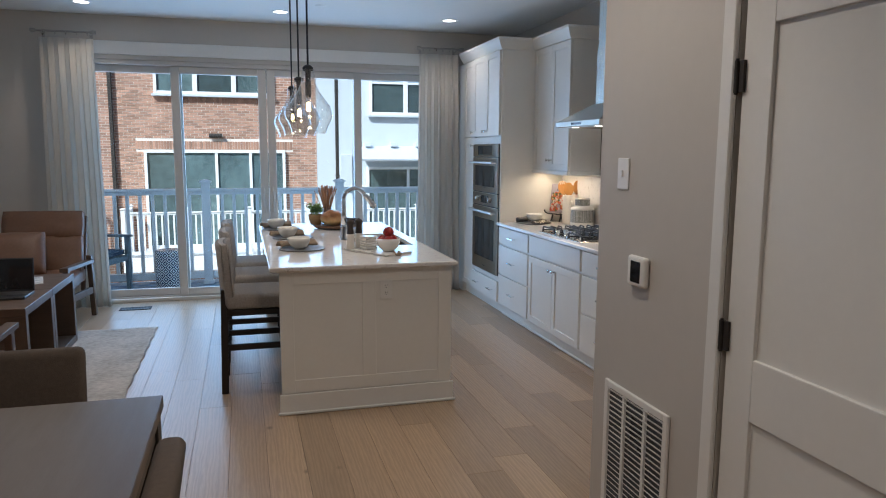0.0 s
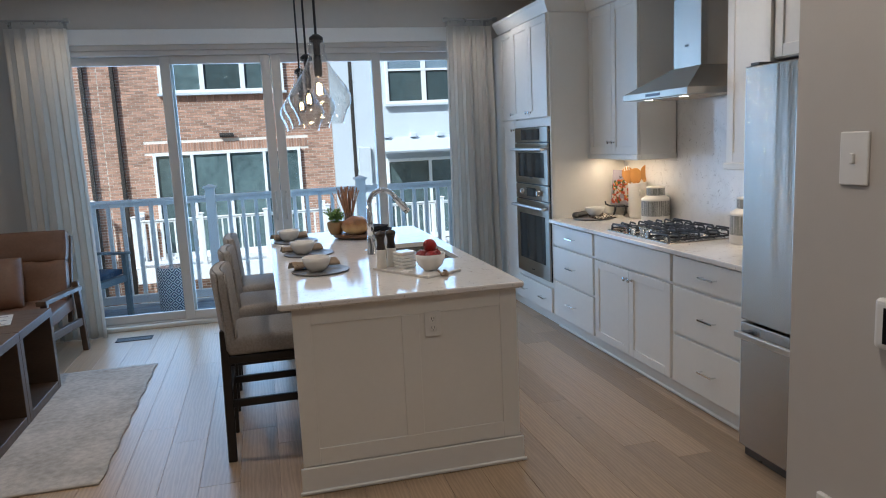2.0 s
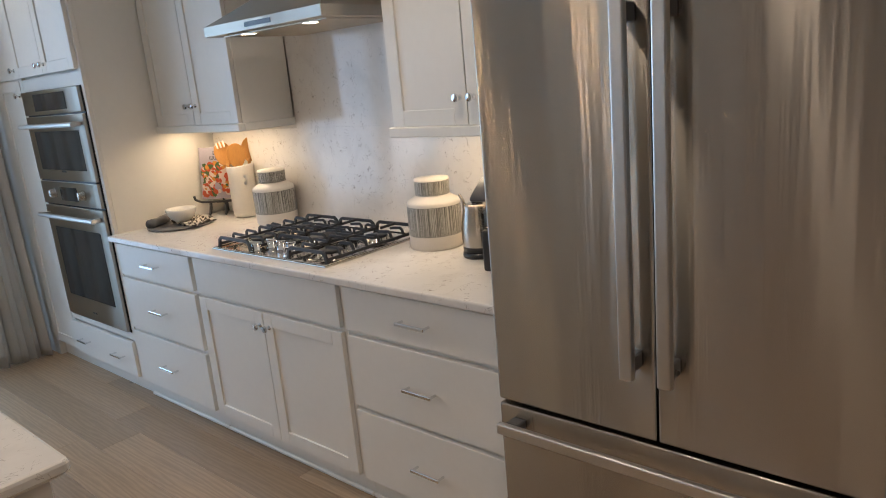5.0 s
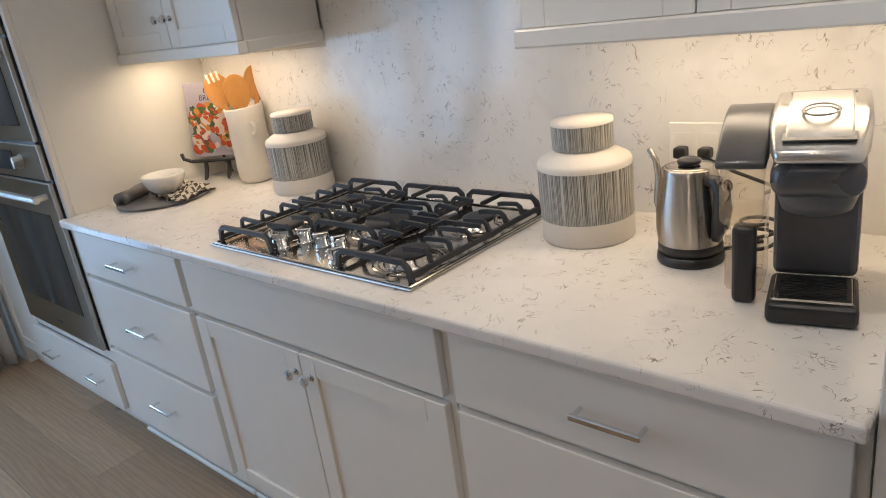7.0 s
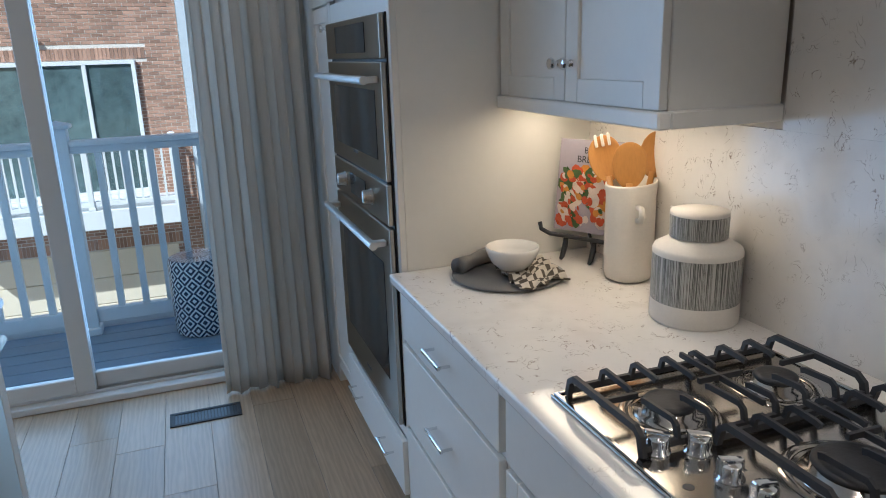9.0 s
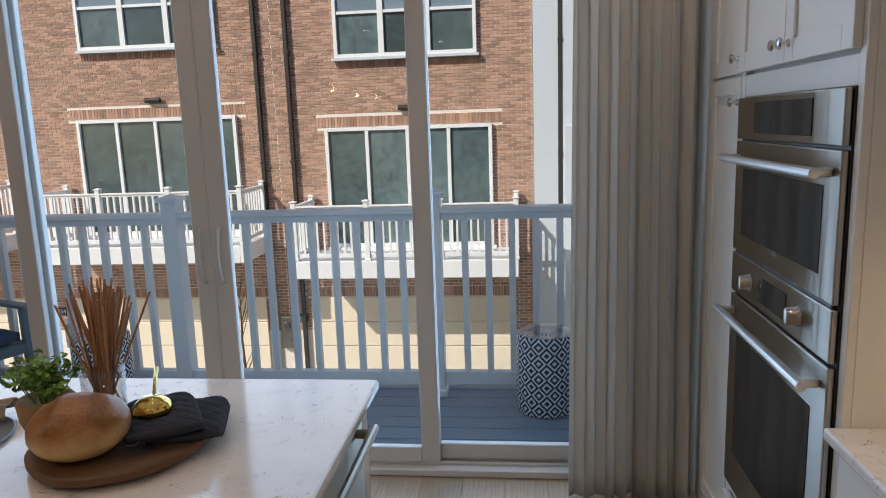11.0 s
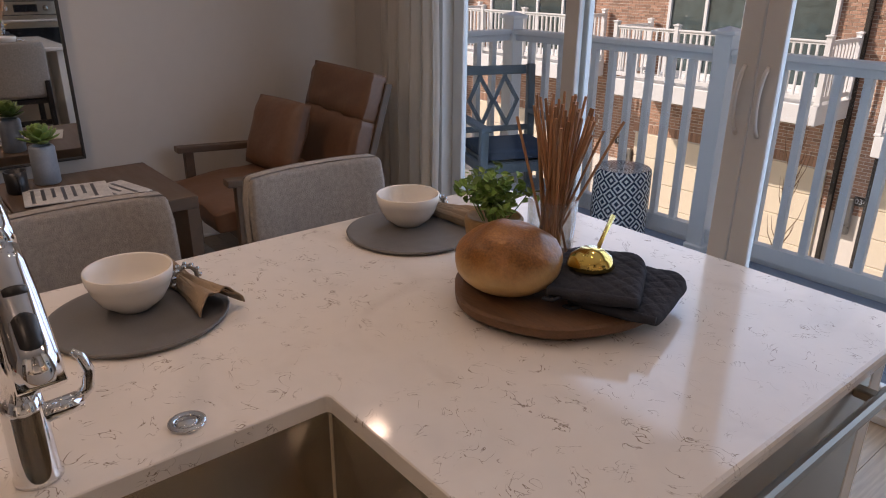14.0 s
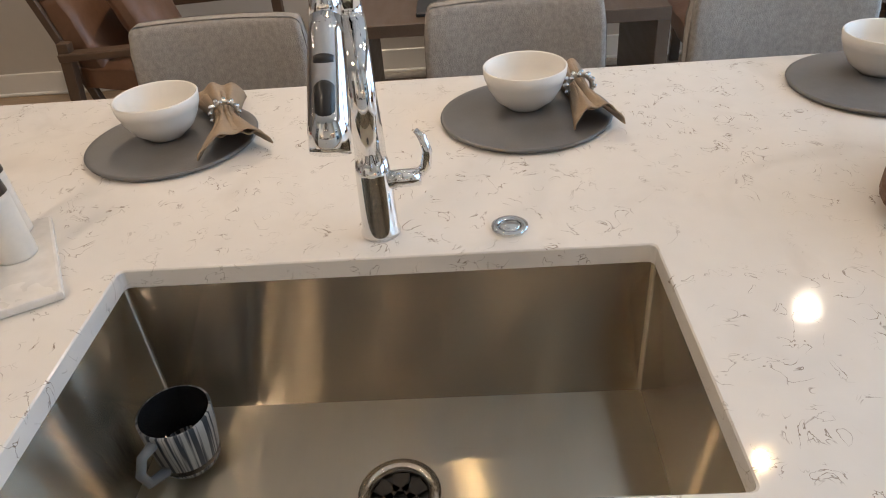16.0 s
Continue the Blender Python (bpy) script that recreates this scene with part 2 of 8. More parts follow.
M_BLACKPL = mat("black_plastic", (0.02, 0.02, 0.021), 0.35, vary=0.15)
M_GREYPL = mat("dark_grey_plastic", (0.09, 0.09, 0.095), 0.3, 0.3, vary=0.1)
M_VINYL = mat("white_vinyl", (0.80, 0.81, 0.82), 0.35, vary=0.02, scale=3)
# White vinyl toned down to taupe: the frame's backlit shade in its colour.
M_VINYL_BACKLIT = mat("almond_door_frame", (0.62, 0.585, 0.54), 0.4, vary=0.02, scale=3)
# Slight blue tint puts the bluish outdoor haze into the pane colour.
M_GLASS = glass("window_glass", (0.90, 0.97, 1.0), 0.0, 1.35, thin=True)
M_CLEAR = glass("clear_glass", (0.97, 0.98, 0.98), 0.0, 1.7, thin=True)
M_SHADEGLASS = glass("blown_glass", (0.94, 0.95, 0.95), 0.0, 1.8, thin=True, edge=2.0)
M_LINEN = mat("linen_curtain", (0.74, 0.70, 0.64), 0.9, vary=0.07, scale=8, stretch=(14, 14, 1.5), bump=0.25, bscale=70, spec=0.1)
M_TWEED = mat("grey_tweed", (0.36, 0.33, 0.30), 0.95, vary=0.30, scale=90, bump=0.5, bscale=320, spec=0.1)
M_BROWNLEATHER = mat("brown_leather", (0.17, 0.085, 0.048), 0.42, vary=0.16, scale=5, bump=0.2, bscale=45)
M_DARKWOOD = mat("dark_wood", (0.105, 0.064, 0.040), 0.45, vary=0.22, scale=3, stretch=(1.5, 8, 8), bump=0.08, bscale=30)
M_BLACKWOOD = mat("black_stained_wood", (0.018, 0.014, 0.012), 0.42, vary=0.2, scale=5)
M_TABLEWOOD = mat("grey_brown_table_top", (0.10, 0.075, 0.058), 0.40, vary=0.12, scale=3, stretch=(8, 1, 8))
M_RUG = mat("mottled_rug", (0.46, 0.42, 0.375), 0.95, vary=0.34, scale=3.2, bump=0.6, bscale=160, spec=0.05)
M_CERAMIC = mat("white_ceramic", (0.80, 0.77, 0.72), 0.22, vary=0.02)
M_MATTECER = mat("cream_ceramic", (0.72, 0.67, 0.60), 0.55, vary=0.05, scale=14, bump=0.08, bscale=60)
M_SLATE = mat("grey_placemat", (0.155, 0.15, 0.148), 0.42, vary=0.08, scale=30)
M_NAPKIN = mat("tan_napkin", (0.33, 0.25, 0.18), 0.9, vary=0.1, scale=25, bump=0.3, bscale=250, spec=0.1)
M_BREAD = mat("bread_crust", (0.28, 0.115, 0.03), 0.36, vary=0.6, scale=26, bump=0.45, bscale=55)
M_TRAYWOOD = mat("rough_brown_wood", (0.14, 0.07, 0.034), 0.6, vary=0.35, scale=5, stretch=(1, 6, 6), bump=0.3, bscale=30)
M_MITT = mat("charcoal_quilt", (0.042, 0.045, 0.055), 0.9, vary=0.2, scale=40, bump=0.4, bscale=200, spec=0.1)
M_GOLD = mat("gold_metal", (0.85, 0.58, 0.16), 0.12, 1.0, vary=0.08)
M_LEAF = mat("herb_leaf", (0.17, 0.31, 0.07), 0.55, vary=0.25, scale=30, island=0.4)
M_SUCC = mat("succulent_leaf", (0.15, 0.24, 0.06), 0.45, vary=0.15, scale=20, island=0.2)
M_POT = mat("terracotta", (0.33, 0.20, 0.09), 0.75, vary=0.2, scale=12, bump=0.15)
M_PASTA = mat("dry_pasta", (0.44, 0.23, 0.12), 0.6, vary=0.2, scale=9, objrand=0.3)
M_APPLE = mat("red_apple", (0.32, 0.025, 0.022), 0.28, vary=0.35, scale=9)
M_MARBLE = mat("white_marble", (0.70, 0.67, 0.63), 0.25, vary=0.16, scale=5, bump=0.02)
M_SPOONWOOD = mat("orange_wood", (0.52, 0.24, 0.06), 0.5, vary=0.12, scale=5, stretch=(6, 6, 1))
M_STRIPE = stripes("striped_ceramic", (0.52, 0.50, 0.45), (0.11, 0.105, 0.09), 420)
M_NAVYMUG = stripes("striped_dark_glaze", (0.34, 0.36, 0.37), (0.02, 0.03, 0.045), 46)
M_LATTICE = diamonds()
M_DECK = mat("grey_blue_decking", (0.25, 0.32, 0.39), 0.6, vary=0.12, scale=3, stretch=(0.8, 12, 12), bump=0.12, bscale=40, objrand=0.08)
M_BLUEWOOD = mat("painted_blue_grey_wood", (0.15, 0.20, 0.23), 0.5, vary=0.12, scale=6)
M_NAVYCUSH = mat("navy_cushion", (0.055, 0.085, 0.13), 0.9, vary=0.15, scale=40, spec=0.1)
M_BRICK = mat("brick_red", (0.42, 0.245, 0.175), 0.85, vary=0.12, scale=3, bump=0.3, bscale=90, island=0.30)
M_MORTAR = mat("mortar", (0.80, 0.73, 0.66), 0.95, vary=0.12, scale=4)
# White siding tinted blue-grey: sky-lit shade is put into the base colour.
M_WHITEWALL_SHADED = mat("white_siding", (0.56, 0.61, 0.66), 0.7, vary=0.03, scale=2)
# Sky reflections are put into both pane colours; the second adds a blind.
M_DARKGLASS = mat("house_window_glass", (0.075, 0.11, 0.115), 0.05, vary=0.5, scale=0.8, objrand=0.55)
M_BLIND_SKYGLASS = mat("blind_behind_glass", (0.17, 0.23, 0.28), 0.08, vary=0.25, scale=1.2, stretch=(1, 1, 6), objrand=0.3)
M_GARAGE = mat("cream_garage_door", (0.80, 0.69, 0.54), 0.6, vary=0.05, scale=1)
M_ASPHALT = mat("pale_concrete", (0.34, 0.33, 0.31), 0.9, vary=0.15, scale=1.5, bump=0.3, bscale=40)
M_DARKMETAL = mat("dark_bronze_metal", (0.035, 0.029, 0.025), 0.6, 0.15, vary=0.12)
M_NICKEL = mat("brushed_nickel", (0.42, 0.40, 0.37), 0.3, 1.0, vary=0.06)
M_SATIN = mat("satin_steel", (0.66, 0.645, 0.62), 0.36, 1.0, vary=0.04)
M_MIRROR = mat("mirror_silver", (0.86, 0.87, 0.87), 0.015, 1.0, vary=0.01)
M_PAPER = mat("printed_paper", (0.55, 0.53, 0.50), 0.7, vary=0.3, scale=16)


def brushed(m, amount, along=(0.06, 0.12, 1.0), rough=0.26):
    """Brushed metal: the gloss drawn out across the brush lines."""
    n, l = m.node_tree.nodes, m.node_tree.links
    p = n["Principled BSDF"]
    tg = n.new("ShaderNodeCombineXYZ")
    for i, v in enumerate(along):
        tg.inputs[i].default_value = v
    gl = n.new("ShaderNodeBsdfAnisotropic")
    l.new(p.inputs["Base Color"].links[0].from_socket, gl.inputs["Color"])
    l.new(p.inputs["Normal"].links[0].from_socket, gl.inputs["Normal"])
    l.new(tg.outputs[0], gl.inputs["Tangent"])
    gl.inputs["Roughness"].default_value, gl.inputs["Anisotropy"].default_value = rough, -0.78 * amount
    l.new(gl.outputs[0], n["Material Output"].inputs[0])


brushed(M_STEEL, 1.0, rough=0.24)
brushed(M_STEELH, 1.0, rough=0.28)
brushed(M_SINKWALL_SHADED, 1.17, rough=0.18)
brushed(M_SINKFLOOR_LIT, 1.0, (1.0, 0.08, 0.0), 0.30)


def baked(m):
    """Crust: deep brown over the crown, pale flour-coloured flank where the dough rose in the oven."""
    n, l = m.node_tree.nodes, m.node_tree.links
    p = n["Principled BSDF"]
    base = p.inputs["Base Color"].links[0].from_socket
    tc, sep, ns, ad, rg, mix = n.new("ShaderNodeTexCoord"), n.new("ShaderNodeSeparateXYZ"), n.new("ShaderNodeTexNoise"), n.new("ShaderNodeMath"), n.new("ShaderNodeMapRange"), n.new("ShaderNodeMixRGB")
    l.new(tc.outputs["Object"], sep.inputs[0])
    l.new(tc.outputs["Object"], ns.inputs["Vector"])
    ns.inputs["Scale"].default_value, ns.inputs["Detail"].default_value = 22, 4
    ad.operation = "MULTIPLY_ADD"
    l.new(ns.outputs[0], ad.inputs[0])
    ad.inputs[1].default_value = 0.05
    l.new(sep.outputs[2], ad.inputs[2])
    rg.inputs[1].default_value, rg.inputs[2].default_value = 0.068, 0.112
    l.new(ad.outputs[0], rg.inputs[0])
    l.new(rg.outputs[0], mix.inputs[0])
    mix.inputs[1].default_value = (0.60, 0.39, 0.18, 1)
    l.new(base, mix.inputs[2])
    l.new(mix.outputs[0], p.inputs["Base Color"])


baked(M_BREAD)


def let_through(m, share):
    """Thin cloth: some daylight passes."""
    n, l = m.node_tree.nodes, m.node_tree.links
    p, out = n["Principled BSDF"], n["Material Output"]
    tl, mix = n.new("ShaderNodeBsdfTranslucent"), n.new("ShaderNodeMixShader")
    l.new(p.inputs["Base Color"].links[0].from_socket, tl.inputs[0])
    mix.inputs[0].default_value = share
    l.new(p.outputs[0], mix.inputs[1])
    l.new(tl.outputs[0], mix.inputs[2])
    l.new(mix.outputs[0], out.inputs[0])


let_through(M_LINEN, 0.42)
M_BULB = glow("glowing_filament", (1.0, 0.62, 0.26), 30)
M_LED = glow("lit_lens", (1.0, 0.93, 0.82), 9)
M_STRIP = glow("lit_strip", (1.0, 0.82, 0.56), 3)

# ---- mesh helpers ----
def thing(name, label, category, group="", at=(0, 0, 0), turn=0.0, kind=""):
    ob = new(name)
    ob.matrix_basis = pose(*at, 0, 0, turn)
    return tagged(ob, label, category, group, kind)


def part(name, bm, material, parent=None, label="", smooth=False, at=None):
    me = bpy.data.meshes.new(name)
    if smooth:
        for f in bm.faces:
            f.smooth = True
    bm.to_mesh(me)
    bm.free()
    me.materials.append(material)
    ob = new(name, me)
    if parent:
        ob.parent = parent
    if at:
        ob.matrix_basis = at
    return tagged(ob, label)


def again(ob, parent=None, at=None):
    """The same mesh once more as an object of its own."""
    c = new(ob.name.split(".")[0], ob.data)
    c.parent = parent or ob.parent
    if at:
        c.matrix_basis = at
    return c


def structure(name, bm, material, label="", smooth=False):
    return tagged(part(name, bm, material, None, label, smooth), "", "", "", "structure")


def bx(x0, y0, z0, x1, y1, z1, bevel=0.0, bm=None, seg=1):
    """A box between two corners, its edges rounded."""
    b = bmesh.new()
    m = Matrix.LocRotScale(((x0 + x1) / 2, (y0 + y1) / 2, (z0 + z1) / 2), None, (abs(x1 - x0), abs(y1 - y0), abs(z1 - z0)))
    bmesh.ops.create_cube(b, size=1, matrix=m)
    if bevel:
        bmesh.ops.bevel(b, geom=b.edges[:], offset=bevel, segments=seg, affect="EDGES", profile=0.5)
    return join(bm, b)


def join(bm, b):
    if bm is None:
        return b
    me = bpy.data.meshes.new("tmp")
    b.to_mesh(me)
    b.free()
    bm.from_mesh(me)
    bpy.data.meshes.remove(me)
    return bm


def lathe(profile, n=32, bm=None, m=None, squash=1.0):
    """A turned shape: profile of (radius, height), with UVs round it."""
    b = bmesh.new()
    uvl = b.loops.layers.uv.new("UVMap")
    rings = []
    for r, z in profile:
        r = max(r, 1e-4)
        rings.append([b.verts.new((r * math.cos(2 * math.pi * i / n), squash * r * math.sin(2 * math.pi * i / n), z)) for i in range(n)])
    hs = [z for _, z in profile]
    lo, hi = min(hs), max(hs)
    span = max(hi - lo, 1e-5)
    for k in range(len(rings) - 1):
        for i in range(n):
            j = (i + 1) % n
            f = b.faces.new((rings[k][i], rings[k][j], rings[k + 1][j], rings[k + 1][i]))
            for lp, (uu, vv) in zip(f.loops, ((i, k), (i + 1, k), (i + 1, k + 1), (i, k + 1))):
                lp[uvl].uv = (uu / n, (hs[vv] - lo) / span)
    bmesh.ops.recalc_face_normals(b, faces=b.faces)
    if m:
        bmesh.ops.transform(b, matrix=m, verts=b.verts)
    return join(bm, b)


def tube(points, r, n=10, bm=None, closed=False):
    """A round bar along points; r one radius or one for each point."""
    b = bmesh.new()
    pts = [Vector(p) for p in points]
    rs = r if isinstance(r, (list, tuple)) else [r] * len(pts)
    rings, up = [], None
    for i, p in enumerate(pts):
        if closed:
            d = (pts[(i + 1) % len(pts)] - pts[i - 1]).normalized()
        else:
            d = (pts[min(i + 1, len(pts) - 1)] - pts[max(i - 1, 0)]).normalized()
        if up is None:
            up = d.orthogonal().normalized()
        up = (up - d * up.dot(d)).normalized()
        side = d.cross(up)
        rings.append([b.verts.new(p + rs[i] * (up * math.cos(2 * math.pi * k / n) + side * math.sin(2 * math.pi * k / n))) for k in range(n)])
    count = len(rings) if closed else len(rings) - 1
    for i in range(count):
        a, c = rings[i], rings[(i + 1) % len(rings)]
        for k in range(n):
            b.faces.new((a[k], a[(k + 1) % n], c[(k + 1) % n], c[k]))
    if not closed:
        b.faces.new(rings[0][::-1])
        b.faces.new(rings[-1])
    bmesh.ops.recalc_face_normals(b, faces=b.faces)
    return join(bm, b)


def rod(a, b_, r, n=12, bm=None):
    return tube([a, b_], r, n, bm)


def cushion(w, d, h, puff=0.5, seg=10, wrinkle=0.004):
    """A soft pad, thick in the middle, drawn in at the seams: centred, lying flat."""
    b = bmesh.new()
    bmesh.ops.create_cube(b, size=1)
    bmesh.ops.subdivide_edges(b, edges=b.edges[:], cuts=seg, use_grid_fill=True)
    for v in b.verts:
        x, y, z = v.co * 2
        ex, ey = 1 - abs(x) ** 4, 1 - abs(y) ** 4
        t = (1 - puff) + puff * math.sqrt(max(0, ex * ey))
        nx = x * (1 - 0.03 * (1 - abs(z)) * 0 - 0.02 * (y * y))
        v.co = Vector((nx * w / 2, y * d / 2 * (1 - 0.02 * x * x), z * h / 2 * t))
        v.co.z += wrinkle * noise.noise(Vector((x * 3 + w * 7, y * 3, z)))
    bmesh.ops.recalc_face_normals(b, faces=b.faces)
    return b


def bent(bm, fn):
    for v in bm.verts:
        v.co = Vector(fn(*v.co))
    return bm


def moved(bm, m):
    bmesh.ops.transform(bm, matrix=m, verts=bm.verts)
    return bm


def shaker(w, h, t=0.02, rail=0.057, recess=0.008):
    """A door leaf with a sunk panel: width along x, height along z, front at y = 0, facing -y."""
    b = bx(0, 0, 0, rail, t, h, 0.0015)
    bx(w - rail, 0, 0, w, t, h, 0.0015, b)
    bx(rail, 0.0003, 0, w - rail, t, rail, 0.0012, b)
    bx(rail, 0.0003, h - rail, w - rail, t, h, 0.0012, b)
    bx(rail - 0.004, recess, rail - 0.004, w - rail + 0.004, t - 0.002, h - rail + 0.004, 0, b)
    return b


FACE_WEST = Matrix(((0, 1, 0, 0), (-1, 0, 0, 0), (0, 0, 1, 0), (0, 0, 0, 1)))  # -y becomes -x, x becomes -y

# ---- the room ----
CEIL, WX0, WX1, WY0, WY1 = 2.925, -2.43, 3.05, -3.0, 7.98
PIER_X, PIER_Y = 1.34, 2.615
DX0, DX1, DTOP = -1.62, 2.12, 2.50          # the sliding door's opening

structure("wall_west", bx(WX0 - 0.15, WY0 - 0.15, 0, WX0, WY1 + 0.16, CEIL + 0.3), M_WALL)
structure("wall_east", bx(WX1, WY0 - 0.15, 0, WX1 + 0.15, WY1 + 0.16, CEIL + 0.3), M_WALL)
structure("wall_south", bx(WX0, WY0 - 0.15, 0, WX1, WY0, CEIL + 0.3), M_WALL)
b = bx(WX0, WY1, 0, DX0, WY1 + 0.16, CEIL + 0.3)
bx(DX1, WY1, 0, WX1, WY1 + 0.16, CEIL + 0.3, 0, b)
bx(DX0, WY1, DTOP, DX1, WY1 + 0.16, CEIL + 0.3, 0, b)
structure("wall_north", b, M_WALL)
# the closet that juts in beside the kitchen, with its doorway
DY0, DY1, DH = 0.992, 1.834, 2.06
b = bx(PIER_X, DY1, 0, PIER_X + 0.12, PIER_Y, CEIL)
bx(PIER_X, WY0, 0, PIER_X + 0.12, DY0, CEIL, 0, b)
bx(PIER_X, DY0, DH, PIER_X + 0.12, DY1, CEIL, 0, b)
bx(PIER_X + 0.12, PIER_Y - 0.12, 0, WX1, PIER_Y, CEIL, 0, b)
structure("wall_pier", b, M_WALL)
structure("ceiling", bx(WX0 - 0.15, WY0 - 0.15, CEIL, WX1 + 0.15, WY1 + 0.16, CEIL + 0.3), M_CEIL)
# Unseen box added above the room to keep the sun off the deck.
structure("house_upper_storeys", bx(WX0 - 8, WY0, CEIL + 0.31, WX1 + 8, WY1 + 0.16, 9.2), M_BRICK)

floor_base = structure("floor", bx(WX0 - 0.15, WY0 - 0.15, -0.2, WX1 + 0.15, WY1 + 0.12, -0.006), M_GAP, "light oak plank floor")
# boards: shared meshes in a few lengths
PW = 0.191
board_mesh = {}
rnd = random.Random(5)
col = 0
x = WX0
while x < WX1 - 0.01:
    w = min(PW, WX1 - x)
    y = WY0 - rnd.uniform(0, 1.6)
    while y < WY1 + 0.02:
        length = rnd.choice((1.5, 1.8, 2.1, 2.2))
        a, c = max(y, WY0), min(y + length, WY1 + 0.02)
        if c - a > 0.02:
            key = (round(w, 3), round(c - a, 2))
            if key not in board_mesh:
                ob = part("plank", bx(0.0006, 0.0006, -0.012, w - 0.0006, c - a - 0.0006, 0, 0.001), M_FLOOR, floor_base)
                ob.matrix_basis = pose(x, a, 0)
                board_mesh[key] = ob
            else:
                again(board_mesh[key], floor_base, pose(x, a, 0))
        y += length
    x += PW
    col += 1


def profile_strip(name, a, c, depth, height, out, shoe=True, z=0.0):
    """Baseboard from a to c along a wall, out: the unit way off the wall."""
    ax, ay = a
    cx_, cy_ = c
    ox, oy = out
    b = bx(min(ax, cx_, ax + ox * depth), min(ay, cy_, ay + oy * depth), z, max(ax, cx_, ax + ox * depth), max(ay, cy_, ay + oy * depth), z + height, 0.004)
    if shoe:
        d2 = depth + 0.013
        bx(min(ax, cx_, ax + ox * d2), min(ay, cy_, ay + oy * d2), z, max(ax, cx_, ax + ox * d2), max(ay, cy_, ay + oy * d2), z + 0.02, 0.006, b)
    return structure(name, b, M_TRIM)


profile_strip("baseboard", (WX0, WY0), (WX0, WY1), 0.016, 0.135, (1, 0))
profile_strip("baseboard", (WX0 + 0.016, WY1), (DX0 - 0.02, WY1), 0.016, 0.135, (0, -1))
profile_strip("baseboard", (DX1 + 0.02, WY1), (2.36, WY1), 0.016, 0.135, (0, -1))
profile_strip("baseboard", (PIER_X, DY1 + 0.057), (PIER_X, PIER_Y), 0.016, 0.135, (-1, 0))
profile_strip("baseboard", (PIER_X, WY0), (PIER_X, DY0 - 0.057), 0.016, 0.135, (-1, 0))
structure("trim", bx(DX0 - 0.03, WY1 - 0.02, 2.545, DX1 + 0.03, WY1 - 0.0005, 2.675, 0.004), M_TRIM, "white head casing over the sliding door")

# ---- sliding glass door ----
door = tagged(thing("door_1", "four-panel white vinyl sliding glass door, closed", "sliding door"), kind="structure")
YD = 8.06
b = bx(DX0, YD - 0.06, 0, DX0 + 0.05, YD + 0.08, DTOP, 0.003)
bx(DX1 - 0.05, YD - 0.06, 0, DX1, YD + 0.08, DTOP, 0.003, b)
bx(DX0 + 0.05, YD - 0.06, DTOP - 0.045, DX1 - 0.05, YD + 0.08, DTOP, 0.003, b)
part("frame", b, M_VINYL_BACKLIT, door)
b = bx(DX0 + 0.05, YD - 0.075, 0.001, DX1 - 0.05, YD + 0.08, 0.035, 0.004)
bx(DX0 + 0.05, YD - 0.02, 0.035, DX1 - 0.05, YD - 0.012, 0.05, 0.002, b)
bx(DX0 + 0.05, YD + 0.03, 0.035, DX1 - 0.05, YD + 0.038, 0.05, 0.002, b)
part("sill_track", b, M_VINYL_BACKLIT, door)
PANELS = [(DX0 + 0.052, -0.605, 0.045), (-0.712, 0.247, 0.0), (0.253, 1.275, 0.0), (1.19, DX1 - 0.052, 0.045)]
for px0, px1, dy in PANELS:
    y0, y1 = YD - 0.03 + dy, YD + 0.008 + dy
    leaf = new("leaf")
    leaf.parent = door
    b = bx(px0, y0, 0.05, px0 + 0.085, y1, DTOP - 0.046, 0.004)
    bx(px1 - 0.085, y0, 0.05, px1, y1, DTOP - 0.046, 0.004, b)
    bx(px0 + 0.085, y0, 0.05, px1 - 0.085, y1, 0.125, 0.004, b)
    bx(px0 + 0.085, y0, DTOP - 0.12, px1 - 0.085, y1, DTOP - 0.046, 0.004, b)
    part("leaf_frame", b, M_VINYL_BACKLIT, leaf)
    g = part("pane", bx(px0 + 0.08, (y0 + y1) / 2 - 0.003, 0.12, px1 - 0.08, (y0 + y1) / 2 + 0.003, DTOP - 0.115), M_GLASS, leaf)
    g.visible_shadow = False
for hx in (0.205, 0.295):
    pts = [(hx, YD - 0.03 - 0.045 * math.sin(math.pi * k / 10) ** 0.6, 0.93 + 0.26 * k / 10) for k in range(11)]
    part("pull_handle", tube(pts, 0.009, 8), M_VINYL_BACKLIT, door, "white D-shaped pull handle", True)

# ---- closet door ----
closet = tagged(thing("door_2", "closed white two-panel interior closet door with bronze hinges", "door"), kind="structure")
b = bx(-0.008, 0, 0, 0.03, 0.115, DH - 0.012, 0.002)
w = DY1 - DY0 - 0.03
bx(-0.008, w - 0.115, 0, 0.03, w, DH - 0.012, 0.002, b)
for z0, z1 in ((0, 0.22), (0.825, 1.007), (DH - 0.13, DH - 0.012)):
    bx(-0.0078, 0.115, z0, 0.03, w - 0.115, z1, 0.002, b)
bx(0.004, 0.11, 0.2, 0.026, w - 0.11, DH - 0.12, 0, b)
part("slab", b, M_TRIM, closet, at=pose(PIER_X + 0.012, DY0 + 0.015, 0.01))
